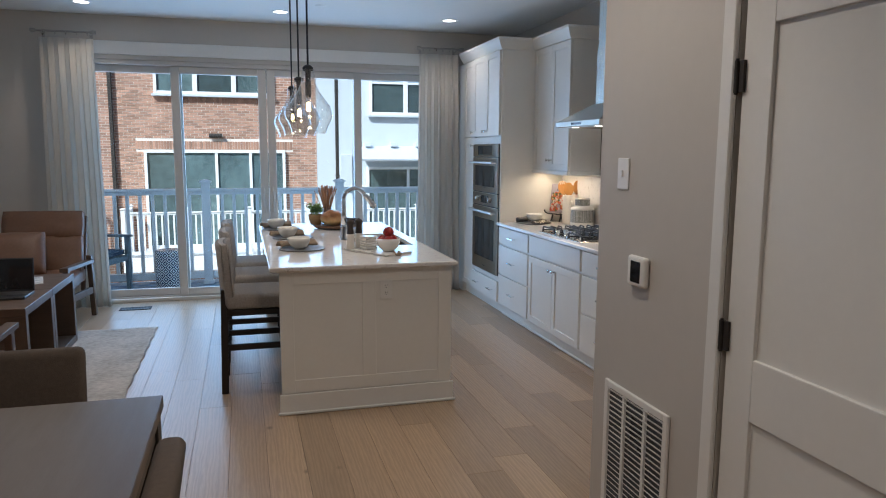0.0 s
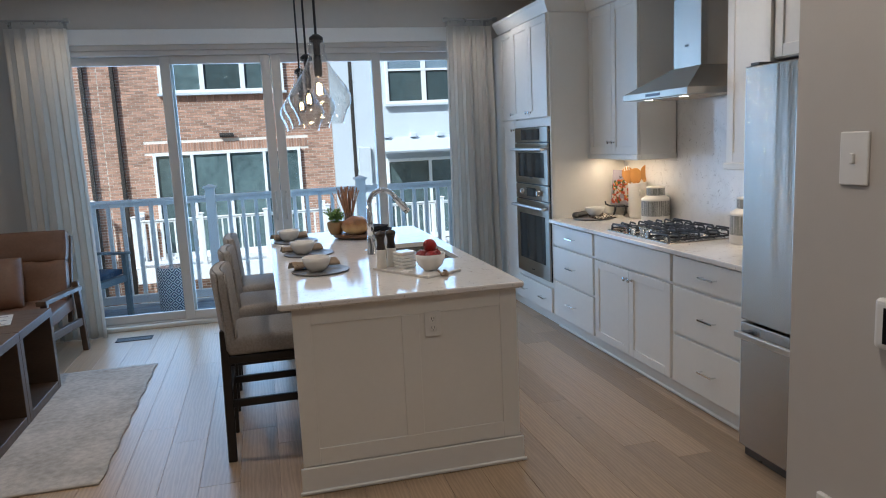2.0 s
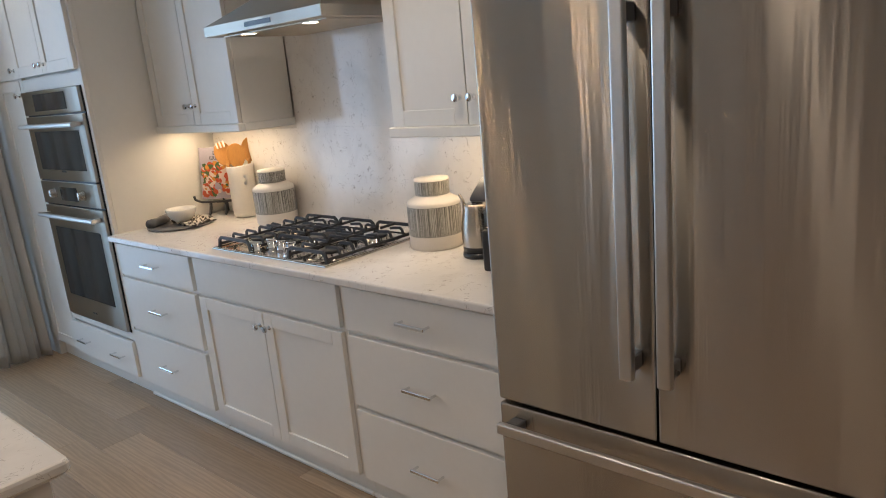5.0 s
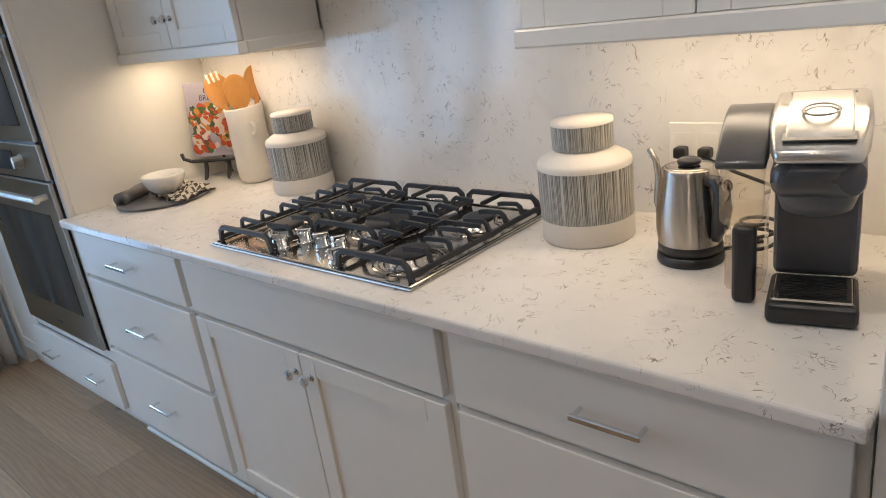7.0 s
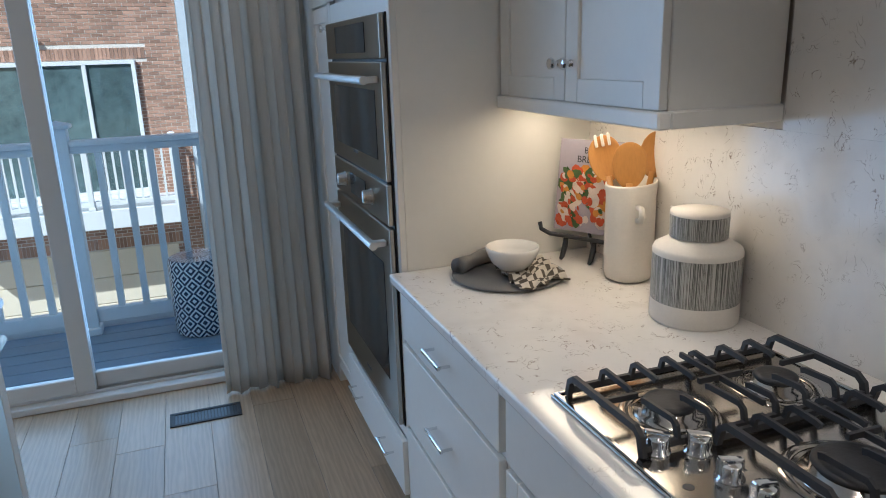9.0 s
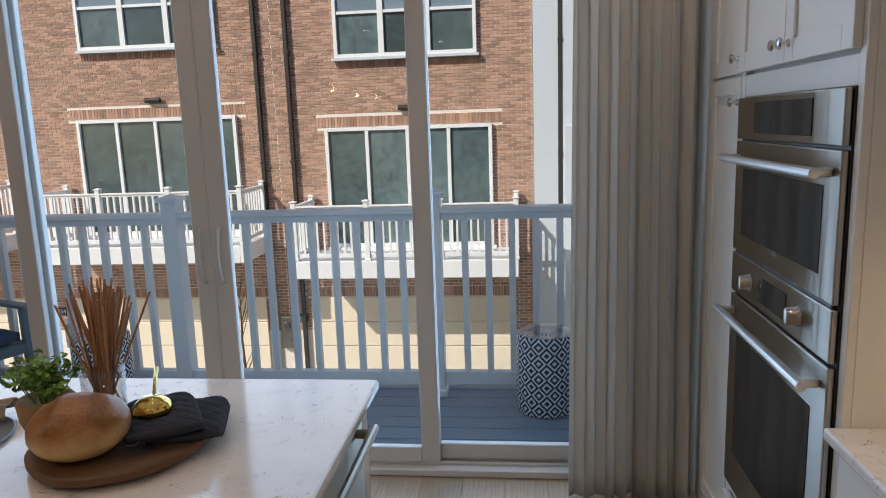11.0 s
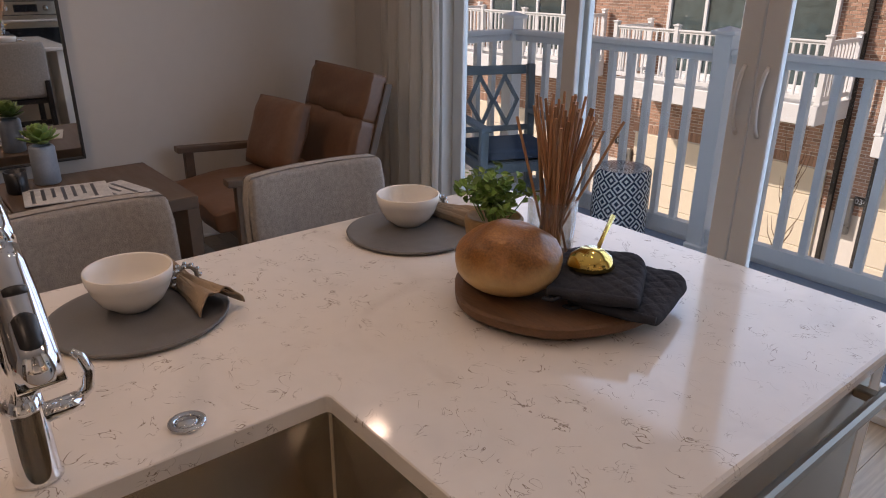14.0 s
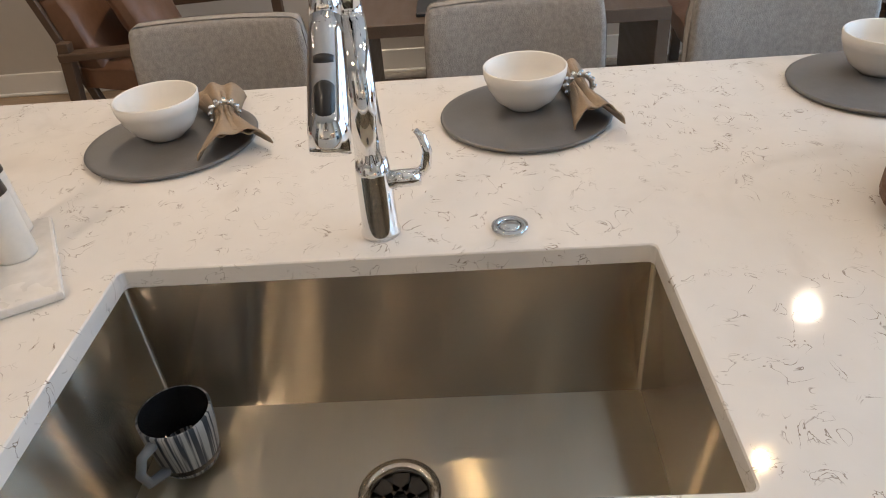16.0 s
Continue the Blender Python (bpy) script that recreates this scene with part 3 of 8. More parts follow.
for hz in (0.25, 1.06, 1.81):
    b = rod((PIER_X - 0.008, DY1 - 0.004, hz - 0.045), (PIER_X - 0.008, DY1 - 0.004, hz + 0.045), 0.0075, 10)
    rod((PIER_X - 0.008, DY1 - 0.004, hz - 0.05), (PIER_X - 0.008, DY1 - 0.004, hz + 0.05), 0.005, 8, b)
    bx(PIER_X - 0.006, DY1 - 0.03, hz - 0.044, PIER_X + 0.004, DY1 - 0.006, hz + 0.044, 0.001, b)
    part("hinge", b, M_DARKMETAL, closet, "dark bronze butt hinge")
part("knob", lathe([(0.03, 0), (0.03, 0.008), (0.012, 0.012), (0.012, 0.035), (0.027, 0.045), (0.028, 0.06), (0.018, 0.068), (0, 0.069)], 20, m=pose(PIER_X + 0.002, DY0 + 0.085, 0.98, 0, -90, 0)), M_NICKEL, closet, smooth=True)
b = bx(PIER_X - 0.018, DY1, 0, PIER_X - 0.0005, DY1 + 0.056, DH + 0.056, 0.004)
bx(PIER_X - 0.018, DY0 - 0.056, 0, PIER_X - 0.0005, DY0, DH + 0.056, 0.004, b)
bx(PIER_X - 0.0175, DY0, DH, PIER_X - 0.0005, DY1, DH + 0.056, 0.004, b)
structure("trim", b, M_TRIM, "white door casing")


# ---- small things of the walls, floor and ceiling ----
def wall_grille():
    ob = thing("return_air_grille", "white louvred metal return-air grille on the wall", "vent")
    y0, y1, z0, z1 = 2.07, 2.50, 0.17, 0.715
    x0 = PIER_X - 0.014
    b = bx(x0, y0, z0, PIER_X - 0.0005, y0 + 0.028, z1, 0.003)
    bx(x0, y1 - 0.028, z0, PIER_X - 0.0005, y1, z1, 0.003, b)
    bx(x0, y0 + 0.028, z0, PIER_X - 0.0005, y1 - 0.028, z0 + 0.028, 0.003, b)
    bx(x0, y0 + 0.028, z1 - 0.028, PIER_X - 0.0005, y1 - 0.028, z1, 0.003, b)
    for k in (1, 2):
        yy = y0 + (y1 - y0) * k / 3
        bx(x0 + 0.001, yy - 0.007, z0 + 0.028, PIER_X - 0.001, yy + 0.007, z1 - 0.028, 0, b)
    part("frame", b, M_TRIM, ob)
    # Dark sheet stands in for the shade between the louvres.
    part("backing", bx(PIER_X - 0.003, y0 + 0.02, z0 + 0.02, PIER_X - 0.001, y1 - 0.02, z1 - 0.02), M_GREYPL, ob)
    first = None
    n = 24
    for k in range(n):
        z = z0 + 0.036 + (z1 - z0 - 0.072) * k / (n - 1)
        if first is None:
            first = part("slat", moved(bx(-0.0088, y0 + 0.029, -0.0009, 0.0062, y1 - 0.029, 0.0009), pose(0, 0, 0, 0, 52, 0)), M_TRIM, ob)
            first.matrix_basis = pose(PIER_X - 0.009, 0, z)
        else:
            again(first, ob, pose(PIER_X - 0.009, 0, z))


wall_grille()
ob = thing("light_switch", "white rocker light switch plate on the wall", "switch")
part("plate", bx(PIER_X - 0.007, 2.397, 1.460, PIER_X - 0.0005, 2.474, 1.576, 0.003, seg=2), M_TRIM, ob)
part("toggle", bx(PIER_X - 0.014, 2.430, 1.506, PIER_X - 0.006, 2.441, 1.530, 0.002), M_TRIM, ob)
ob = thing("thermostat", "white wall thermostat with a dark screen", "thermostat")
part("case", bx(PIER_X - 0.026, 2.232, 1.120, PIER_X - 0.0005, 2.349, 1.230, 0.012, seg=3), M_TRIM, ob)
part("screen", bx(PIER_X - 0.0275, 2.259, 1.135, PIER_X - 0.024, 2.322, 1.212, 0.001), M_BLACKGL, ob)


def floor_register(x0, y0, x1, y1):
    ob = thing("floor_vent", "dark bronze slotted metal floor register", "vent", "floor registers")
    b = bx(x0, y0, 0, x1, y0 + 0.018, 0.006, 0.002)
    bx(x0, y1 - 0.018, 0, x1, y1, 0.006, 0.002, b)
    bx(x0, y0 + 0.018, 0, x0 + 0.018, y1 - 0.018, 0.006, 0.002, b)
    bx(x1 - 0.018, y0 + 0.018, 0, x1, y1 - 0.018, 0.006, 0.002, b)
    part("frame", b, M_DARKMETAL, ob)
    # Black sheet stands in for the dark duct under the slots.
    part("backing", bx(x0 + 0.01, y0 + 0.01, 0.0005, x1 - 0.01, y1 - 0.01, 0.0015), M_BLACKPL, ob)
    n = int((x1 - x0 - 0.04) / 0.0135)
    first = None
    for k in range(n + 1):
        xx = x0 + 0.02 + (x1 - x0 - 0.04) * k / n
        if first is None:
            first = part("slat", bx(-0.0028, y0 + 0.017, 0.0015, 0.0028, y1 - 0.017, 0.005), M_DARKMETAL, ob, at=pose(xx, 0, 0))
        else:
            again(first, ob, pose(xx, 0, 0))


floor_register(1.60, 7.60, 1.91, 7.73)
floor_register(-1.26, 7.60, -0.96, 7.73)

# Fixtures are also set at the two added, unseen fill positions.
dl = None
for dx, dy, _ in DOWNLIGHTS_AND_FILL:
    if dl is None:
        dl = thing("downlight", "round white recessed ceiling light, switched on; the entry-side two are added fill", "ceiling light", "recessed ceiling lights", (dx, dy, CEIL))
        part("trim_ring", lathe([(0.062, -0.001), (0.064, -0.006), (0.088, -0.005), (0.092, -0.0005)], 28), M_TRIM, dl, smooth=True)
        part("lens", lathe([(0.0, -0.003), (0.063, -0.003)], 28), M_LED, dl)
    else:
        copy_thing(dl, pose(dx, dy, CEIL))
ob = thing("smoke_detector", "small flat white ceiling sprinkler cover", "sprinkler cover", at=(0.72, 6.9, CEIL))
part("cover", lathe([(0, -0.004), (0.05, -0.004), (0.055, -0.0005)], 24), M_CEIL, ob, smooth=True)

# ---- kitchen run along the east wall ----
FX = 2.37            # cabinet fronts
XB = WX1 - 0.002     # cabinet backs


def bar_pull(parent, y, z, length=0.13, x=FX):
    b = tube([(x, y - length / 2 + 0.006, z), (x - 0.030, y - length / 2 + 0.006, z)], 0.0045, 8)
    tube([(x, y + length / 2 - 0.006, z), (x - 0.030, y + length / 2 - 0.006, z)], 0.0045, 8, b)
    bx(x - 0.036, y - length / 2, z - 0.006, x - 0.027, y + length / 2, z + 0.006, 0.002, b)
    return part("handle", b, M_CHROME, parent, "polished chrome bar pull")


def knob(parent, x, y, z):
    prof = [(0.011, 0), (0.009, 0.004), (0.006, 0.008), (0.006, 0.014), (0.013, 0.018), (0.0155, 0.023), (0.013, 0.029), (0.0, 0.030)]
    return part("knob", lathe(prof, 8, m=pose(x, y, z, 0, -90, 0)), M_CHROME, parent, "faceted chrome knob")


def slab_front(parent, y0, y1, z0, z1, name="drawer", x=FX, pulls=1):
    d = part(name, bx(x - 0.0, y0 + 0.002, z0, x + 0.02, y1 - 0.002, z1, 0.0025, seg=2), M_CAB, parent)
    if pulls == 1:
        bar_pull(d, (y0 + y1) / 2, (z0 + z1) / 2, x=x)
    if pulls == 2:
        for f in (0.22, 0.78):
            bar_pull(d, y0 + (y1 - y0) * f, (z0 + z1) / 2, 0.12, x=x)
    return d


def leaf(parent, y0, y1, z0, z1, x=FX, knob_at=None):
    w, h = y1 - y0 - 0.004, z1 - z0
    m = pose(x, y1 - 0.002, z0) @ FACE_WEST
    d = shaker_parts(parent, w, h, m)
    if knob_at:
        knob(d, x, *knob_at)
    return d


def shaker_parts(parent, w, h, m, rail=0.057):
    """A framed door: the sunk panel, with its two stiles and two rails."""
    d = part("door", moved(bx(rail - 0.004, 0.008, rail - 0.004, w - rail + 0.004, 0.018, h - rail + 0.004), m), M_CAB, parent)
    for xa in (0, w - rail):
        part("stile", moved(bx(xa, 0, 0, xa + rail, 0.02, h, 0.0018), m), M_CAB, d)
    for za in (0, h - rail):
        part("rail", moved(bx(rail, 0.0003, za, w - rail, 0.02, za + rail, 0.0015), m), M_CAB, d)
    return d


def base_unit(label, y0, y1):
    ob = thing("base_cabinet", label, "cabinet", "base cabinets")
    part("body", bx(FX + 0.021, y0, 0.10, XB, y1, 0.884, 0.002), M_CAB, ob)
    b = bx(FX + 0.06, y0, 0.001, FX + 0.08, y1, 0.0995)
    bx(FX + 0.044, y0, 0.001, FX + 0.0598, y1, 0.022, 0.006, b)
    part("toe_kick", b, M_CAB, ob)
    return ob


u = base_unit("white three-drawer base cabinet with chrome pulls", 4.05, 4.780)
for z0, z1 in ((0.712, 0.874), (0.420, 0.694), (0.115, 0.402)):
    slab_front(u, 4.064, 4.766, z0, z1)
u = base_unit("white shaker base cabinet below the cooktop", 4.782, 5.790)
slab_front(u, 4.796, 5.776, 0.712, 0.876, "false_drawer_front", pulls=0)
ym = 5.286
leaf(u, 4.796, ym, 0.115, 0.694, knob_at=(ym - 0.036, 0.634))
leaf(u, ym, 5.776, 0.115, 0.694, knob_at=(ym + 0.026, 0.634))
u = base_unit("white three-drawer base cabinet with chrome pulls", 5.792, 6.545)
for z0, z1 in ((0.712, 0.874), (0.420, 0.694), (0.115, 0.402)):
    slab_front(u, 5.806, 6.520, z0, z1)

# worktop and splashback
ct = thing("worktop", "white quartz worktop with fine brown veins", "worktop")
part("slab", bx(2.345, 4.048, 0.885, XB - 0.012, 6.548, 0.915, 0.007, seg=3), M_QUARTZ, ct)
bs = thing("splashback", "polished veined quartz splashback on the wall", "splashback")
part("lower_slab", bx(XB - 0.012, 4.048, 0.887, XB, 6.548, 1.372), M_QUARTZ, bs)
part("upper_slab", bx(XB - 0.012, 4.79, 1.3722, XB, 5.765, 2.45), M_QUARTZ, bs)


def crown(parent, x, y0, y1, z, side0=False, side1=False):
    """A cove crown along a cabinet's top, returned round open ends."""
    prof = [(0.0, 0.0), (-0.012, 0.004), (-0.03, 0.03), (-0.055, 0.075), (-0.062, 0.085), (-0.062, 0.105), (0.02, 0.105), (0.02, 0.0)]
    b = bmesh.new()
    rings = []
    path = []
    if side0:
        path += [((XB, y0), (0, -1)), ((x, y0), (-1, -1))]
    else:
        path += [((x, y0), (-1, 0))]
    path += [((x, y1), (-1, 1)), ((XB, y1), (0, 1))] if side1 else [((x, y1), (-1, 0))]
    for (px, py), (ox, oy) in path:
        rings.append([b.verts.new((px - ox * dx_, py - oy * dx_, z + dz)) for dx_, dz in prof])
    for r0, r1 in zip(rings, rings[1:]):
        for k in range(len(prof)):
            j = (k + 1) % len(prof)
            b.faces.new((r0[k], r0[j], r1[j], r1[k]))
    b.faces.new(rings[0])
    b.faces.new(rings[-1][::-1])
    bmesh.ops.recalc_face_normals(b, faces=b.faces)
    return part("crown", b, M_CAB, parent)


UX = 2.72


def upper(label, y0, y1, dz):
    ob = thing("wall_cabinet", label, "cabinet", "wall cabinets")
    part("body", bx(UX + 0.021, y0, 1.405 + dz, XB - 0.013, y1, 2.56, 0.002), M_CAB, ob)
    b = bx(UX - 0.012, y0 - (0.012 if y0 > 5 else 0), 1.372 + dz, UX + 0.02, y1 + (0.012 if y1 < 5 else 0), 1.4092 + dz, 0.004)
    if y0 > 5:
        bx(UX + 0.02, y0 - 0.012, 1.372 + dz, XB - 0.014, y0 + 0.012, 1.4092 + dz, 0.004, b)
    if y1 < 5:
        bx(UX + 0.02, y1 - 0.012, 1.372 + dz, XB - 0.014, y1 + 0.012, 1.4092 + dz, 0.004, b)
    part("light_rail", b, M_CAB, ob)
    mid = (y0 + y1) / 2
    leaf(ob, y0 + 0.002, mid, 1.410 + dz, 2.555, UX, (mid - 0.03, 1.503 + dz))
    leaf(ob, mid, y1 - 0.002, 1.410 + dz, 2.555, UX, (mid + 0.03, 1.503 + dz))
    part("light_strip", bx(UX + 0.09, y0 + 0.06, 1.392 + dz, UX + 0.13, y1 - 0.06, 1.404 + dz), M_STRIP, ob, "lit warm LED strip")
    return ob


ua = upper("white two-door shaker wall cabinet over the counter", 5.775, 6.545, 0.02)
crown(ua, UX, 5.775, 6.545, 2.561, side0=True)
ub = upper("white two-door shaker wall cabinet beside the hood", 4.05, 4.775, -0.018)
crown(ub, UX, 4.05, 4.775, 2.561, side1=True)

# tall oven tower and broom cupboard
TX = 2.385
tw = thing("oven_cabinet", "tall white cabinet housing the wall ovens", "cabinet")
part("side_panel", bx(TX + 0.021, 6.55, 0.10, XB, 6.572, 2.56, 0.001), M_CAB, tw)
part("side_panel", bx(TX + 0.021, 7.352, 0.10, XB, 7.384, 2.56, 0.001), M_CAB, tw)
part("drawer_box", bx(TX + 0.021, 6.5722, 0.10, XB, 7.3518, 0.355), M_CAB, tw)
part("top_box", bx(TX + 0.021, 6.5722, 1.69, XB, 7.3518, 2.559), M_CAB, tw)
part("back_panel", bx(TX + 0.45, 6.5722, 0.3552, XB, 7.3518, 1.6898), M_CAB, tw)
part("stile", bx(TX + 0.0, 6.55, 0.10, TX + 0.0208, 6.580, 2.56, 0.002), M_CAB, tw)
part("stile", bx(TX + 0.0, 7.345, 0.10, TX + 0.0208, 7.384, 2.56, 0.002), M_CAB, tw)
part("rail", bx(TX + 0.001, 6.5802, 0.325, TX + 0.0208, 7.3448, 0.368, 0.001), M_CAB, tw)
part("rail", bx(TX + 0.001, 6.5802, 1.675, TX + 0.0208, 7.3448, 1.742, 0.001), M_CAB, tw)
part("toe_kick", bx(TX + 0.05, 6.55, 0.001, TX + 0.07, 7.384, 0.0995), M_CAB, tw)
slab_front(tw, 6.570, 7.362, 0.115, 0.318, x=TX - 0.018, pulls=2)
leaf(tw, 6.570, 6.966, 1.752, 2.555, TX - 0.02, (6.936, 1.80))
leaf(tw, 6.966, 7.362, 1.752, 2.555, TX - 0.02, (6.996, 1.80))
crown(tw, TX, 6.55, 7.76, 2.561, side0=True)
pc = thing("broom_cabinet", "tall narrow white pantry cabinet beside the ovens", "cabinet")
part("body", bx(TX + 0.021, 7.386, 0.10, XB, 7.758, 2.56, 0.002), M_CAB, pc)
part("toe_kick", bx(TX + 0.05, 7.386, 0.001, TX + 0.07, 7.758, 0.0995), M_CAB, pc)
leaf(pc, 7.392, 7.752, 0.115, 1.742, TX - 0.0, (7.425, 1.66))
leaf(pc, 7.392, 7.752, 1.752, 2.555, TX - 0.0, (7.425, 1.80))
part("filler", bx(TX + 0.012, 7.760, 0.0, XB, WY1 - 0.0005, 2.56), M_CAB, pc)


def wall_oven():
    ob = thing("wall_oven", "stainless steel double wall oven, upper speed oven over a larger oven", "oven")
    y0, y1 = 6.582, 7.343
    x = TX - 0.022
    part("case", bx(TX + 0.0215, y0 + 0.01, 0.372, TX + 0.44, y1 - 0.01, 1.672), M_BLACKPL, ob)
    part("edge_trim", bx(TX - 0.004, y0, 0.369, TX + 0.021, y1, 1.674, 0.001), M_BLACKPL, ob)
    part("upper_panel", bx(x, y0 + 0.004, 1.545, TX - 0.0045, y1 - 0.004, 1.672, 0.004, seg=2), M_STEELH, ob)
    part("display", bx(x - 0.002, y0 + 0.17, 1.565, x + 0.002, y1 - 0.17, 1.655), M_BLACKGL, ob, "black glass display")
    part("lower_panel", bx(x, y0 + 0.004, 1.050, TX - 0.0045, y1 - 0.004, 1.178, 0.004, seg=2), M_STEELH, ob)
    part("display", bx(x - 0.002, y0 + 0.27, 1.075, x + 0.002, y1 - 0.27, 1.150), M_BLACKGL, ob, "black glass display")
    for yy in (y0 + 0.19, y1 - 0.19):
        part("control_knob", lathe([(0.028, 0), (0.028, 0.004), (0.024, 0.006), (0.022, 0.03), (0.018, 0.034), (0, 0.034)], 24, m=pose(x, yy, 1.113, 0, -90, 0)), M_STEEL, ob, smooth=True)
    for z0, z1, wz0, wz1 in ((1.188, 1.537, 1.245, 1.455), (0.375, 1.040, 0.505, 0.915)):
        d = part("oven_door", bx(x, y0 + 0.003, z0, TX - 0.0045, y1 - 0.003, z1, 0.004, seg=2), M_STEELH, ob)
        part("door_window", bx(x - 0.0015, y0 + 0.085, wz0, x + 0.003, y1 - 0.085, wz1, 0.001), M_BLACKGL, d, "dark tinted oven window")
        zh = z1 - 0.05
        b = tube([(x - 0.048, y0 + 0.02, zh), (x - 0.048, y1 - 0.02, zh)], 0.013, 12)
        for yy in (y0 + 0.05, y1 - 0.05):
            bx(x - 0.046, yy - 0.013, zh - 0.010, x - 0.0002, yy + 0.013, zh + 0.010, 0.003, b)
        part("door_handle", b, M_SATIN, d, "brushed steel bar handle")
        part("badge", bx(x - 0.001, (y0 + y1) / 2 - 0.03, z0 + 0.045, x + 0.002, (y0 + y1) / 2 + 0.03, z0 + 0.055), M_GREYPL, d)
    part("vent_slot", bx(x + 0.006, y0 + 0.02, 1.1795, TX - 0.005, y1 - 0.02, 1.1868), M_BLACKPL, ob)


wall_oven()


def hood():
    ob = thing("range_hood", "stainless steel pyramid chimney hood above the cooktop", "range hood")
    y0, y1, x0, x1 = 4.875, 5.635, 2.53, XB - 0.013
    z = 1.80
    b = bx(x0, y0, z, x1, y1, z + 0.042, 0.002)
    part("rim", b, M_STEELH, ob)
    b = bmesh.new()
    lo = [b.verts.new(v) for v in ((x0 + 0.004, y0 + 0.004, z + 0.042), (x1, y0 + 0.004, z + 0.042), (x1, y1 - 0.004, z + 0.042), (x0 + 0.004, y1 - 0.004, z + 0.042))]
    hi = [b.verts.new(v) for v in ((2.765, 5.095, 1.985), (x1, 5.095, 1.985), (x1, 5.415, 1.985), (2.765, 5.415, 1.985))]
    for k in range(4):
        b.faces.new((lo[k], lo[(k + 1) % 4], hi[(k + 1) % 4], hi[k]))
    b.faces.new(hi)
    bmesh.ops.recalc_face_normals(b, faces=b.faces)
    part("canopy", b, M_STEELH, ob)
    part("chimney", bx(2.775, 5.105, 1.9855, x1, 5.405, 2.42, 0.002), M_STEEL, ob)
    part("upper_chimney", bx(2.781, 5.111, 2.4205, x1, 5.399, CEIL - 0.001, 0.002), M_STEEL, ob)
    part("badge", bx(2.773, 5.235, 2.115, 2.7752, 5.275, 2.127), M_GREYPL, ob)
    part("control_strip", bx(x0 - 0.002, 5.17, z + 0.012, x0 + 0.001, 5.34, z + 0.030), M_BLACKGL, ob)
    part("filter", bx(x0 + 0.06, y0 + 0.05, z - 0.004, x1 - 0.05, y1 - 0.05, z - 0.0002), M_STEELH, ob)
    for hy in (5.05, 5.45):
        part("lens", lathe([(0, -0.0052), (0.026, -0.0052), (0.03, -0.0042)], 20, m=pose(x0 + 0.09, hy, z)), M_LED, ob, "lit hood lamp")


hood()


def strap(points, w, h, bm):
    """A flat upright bar along points that lie in one upright plane."""
    pts = [Vector(p) for p in points]
    run = pts[-1] - pts[0]
    side = Vector((-run.y, run.x, 0)).normalized() * w / 2
    rings = []
    for i, p in enumerate(pts):
        d = (pts[min(i + 1, len(pts) - 1)] - pts[max(i - 1, 0)]).normalized()
        up = d.cross(side).normalized() * h / 2
        up = up if up.z >= 0 else -up
        rings.append([bm.verts.new(p + o) for o in (side - up, side * 0.8 + up, -side * 0.8 + up, -side - up)])
    for a, c in zip(rings, rings[1:]):
        for k in range(4):
            bm.faces.new((a[k], a[(k + 1) % 4], c[(k + 1) % 4], c[k]))
    bm.faces.new(rings[0][::-1])
    bm.faces.new(rings[-1])
    bmesh.ops.recalc_face_normals(bm, faces=bm.faces)
    return bm


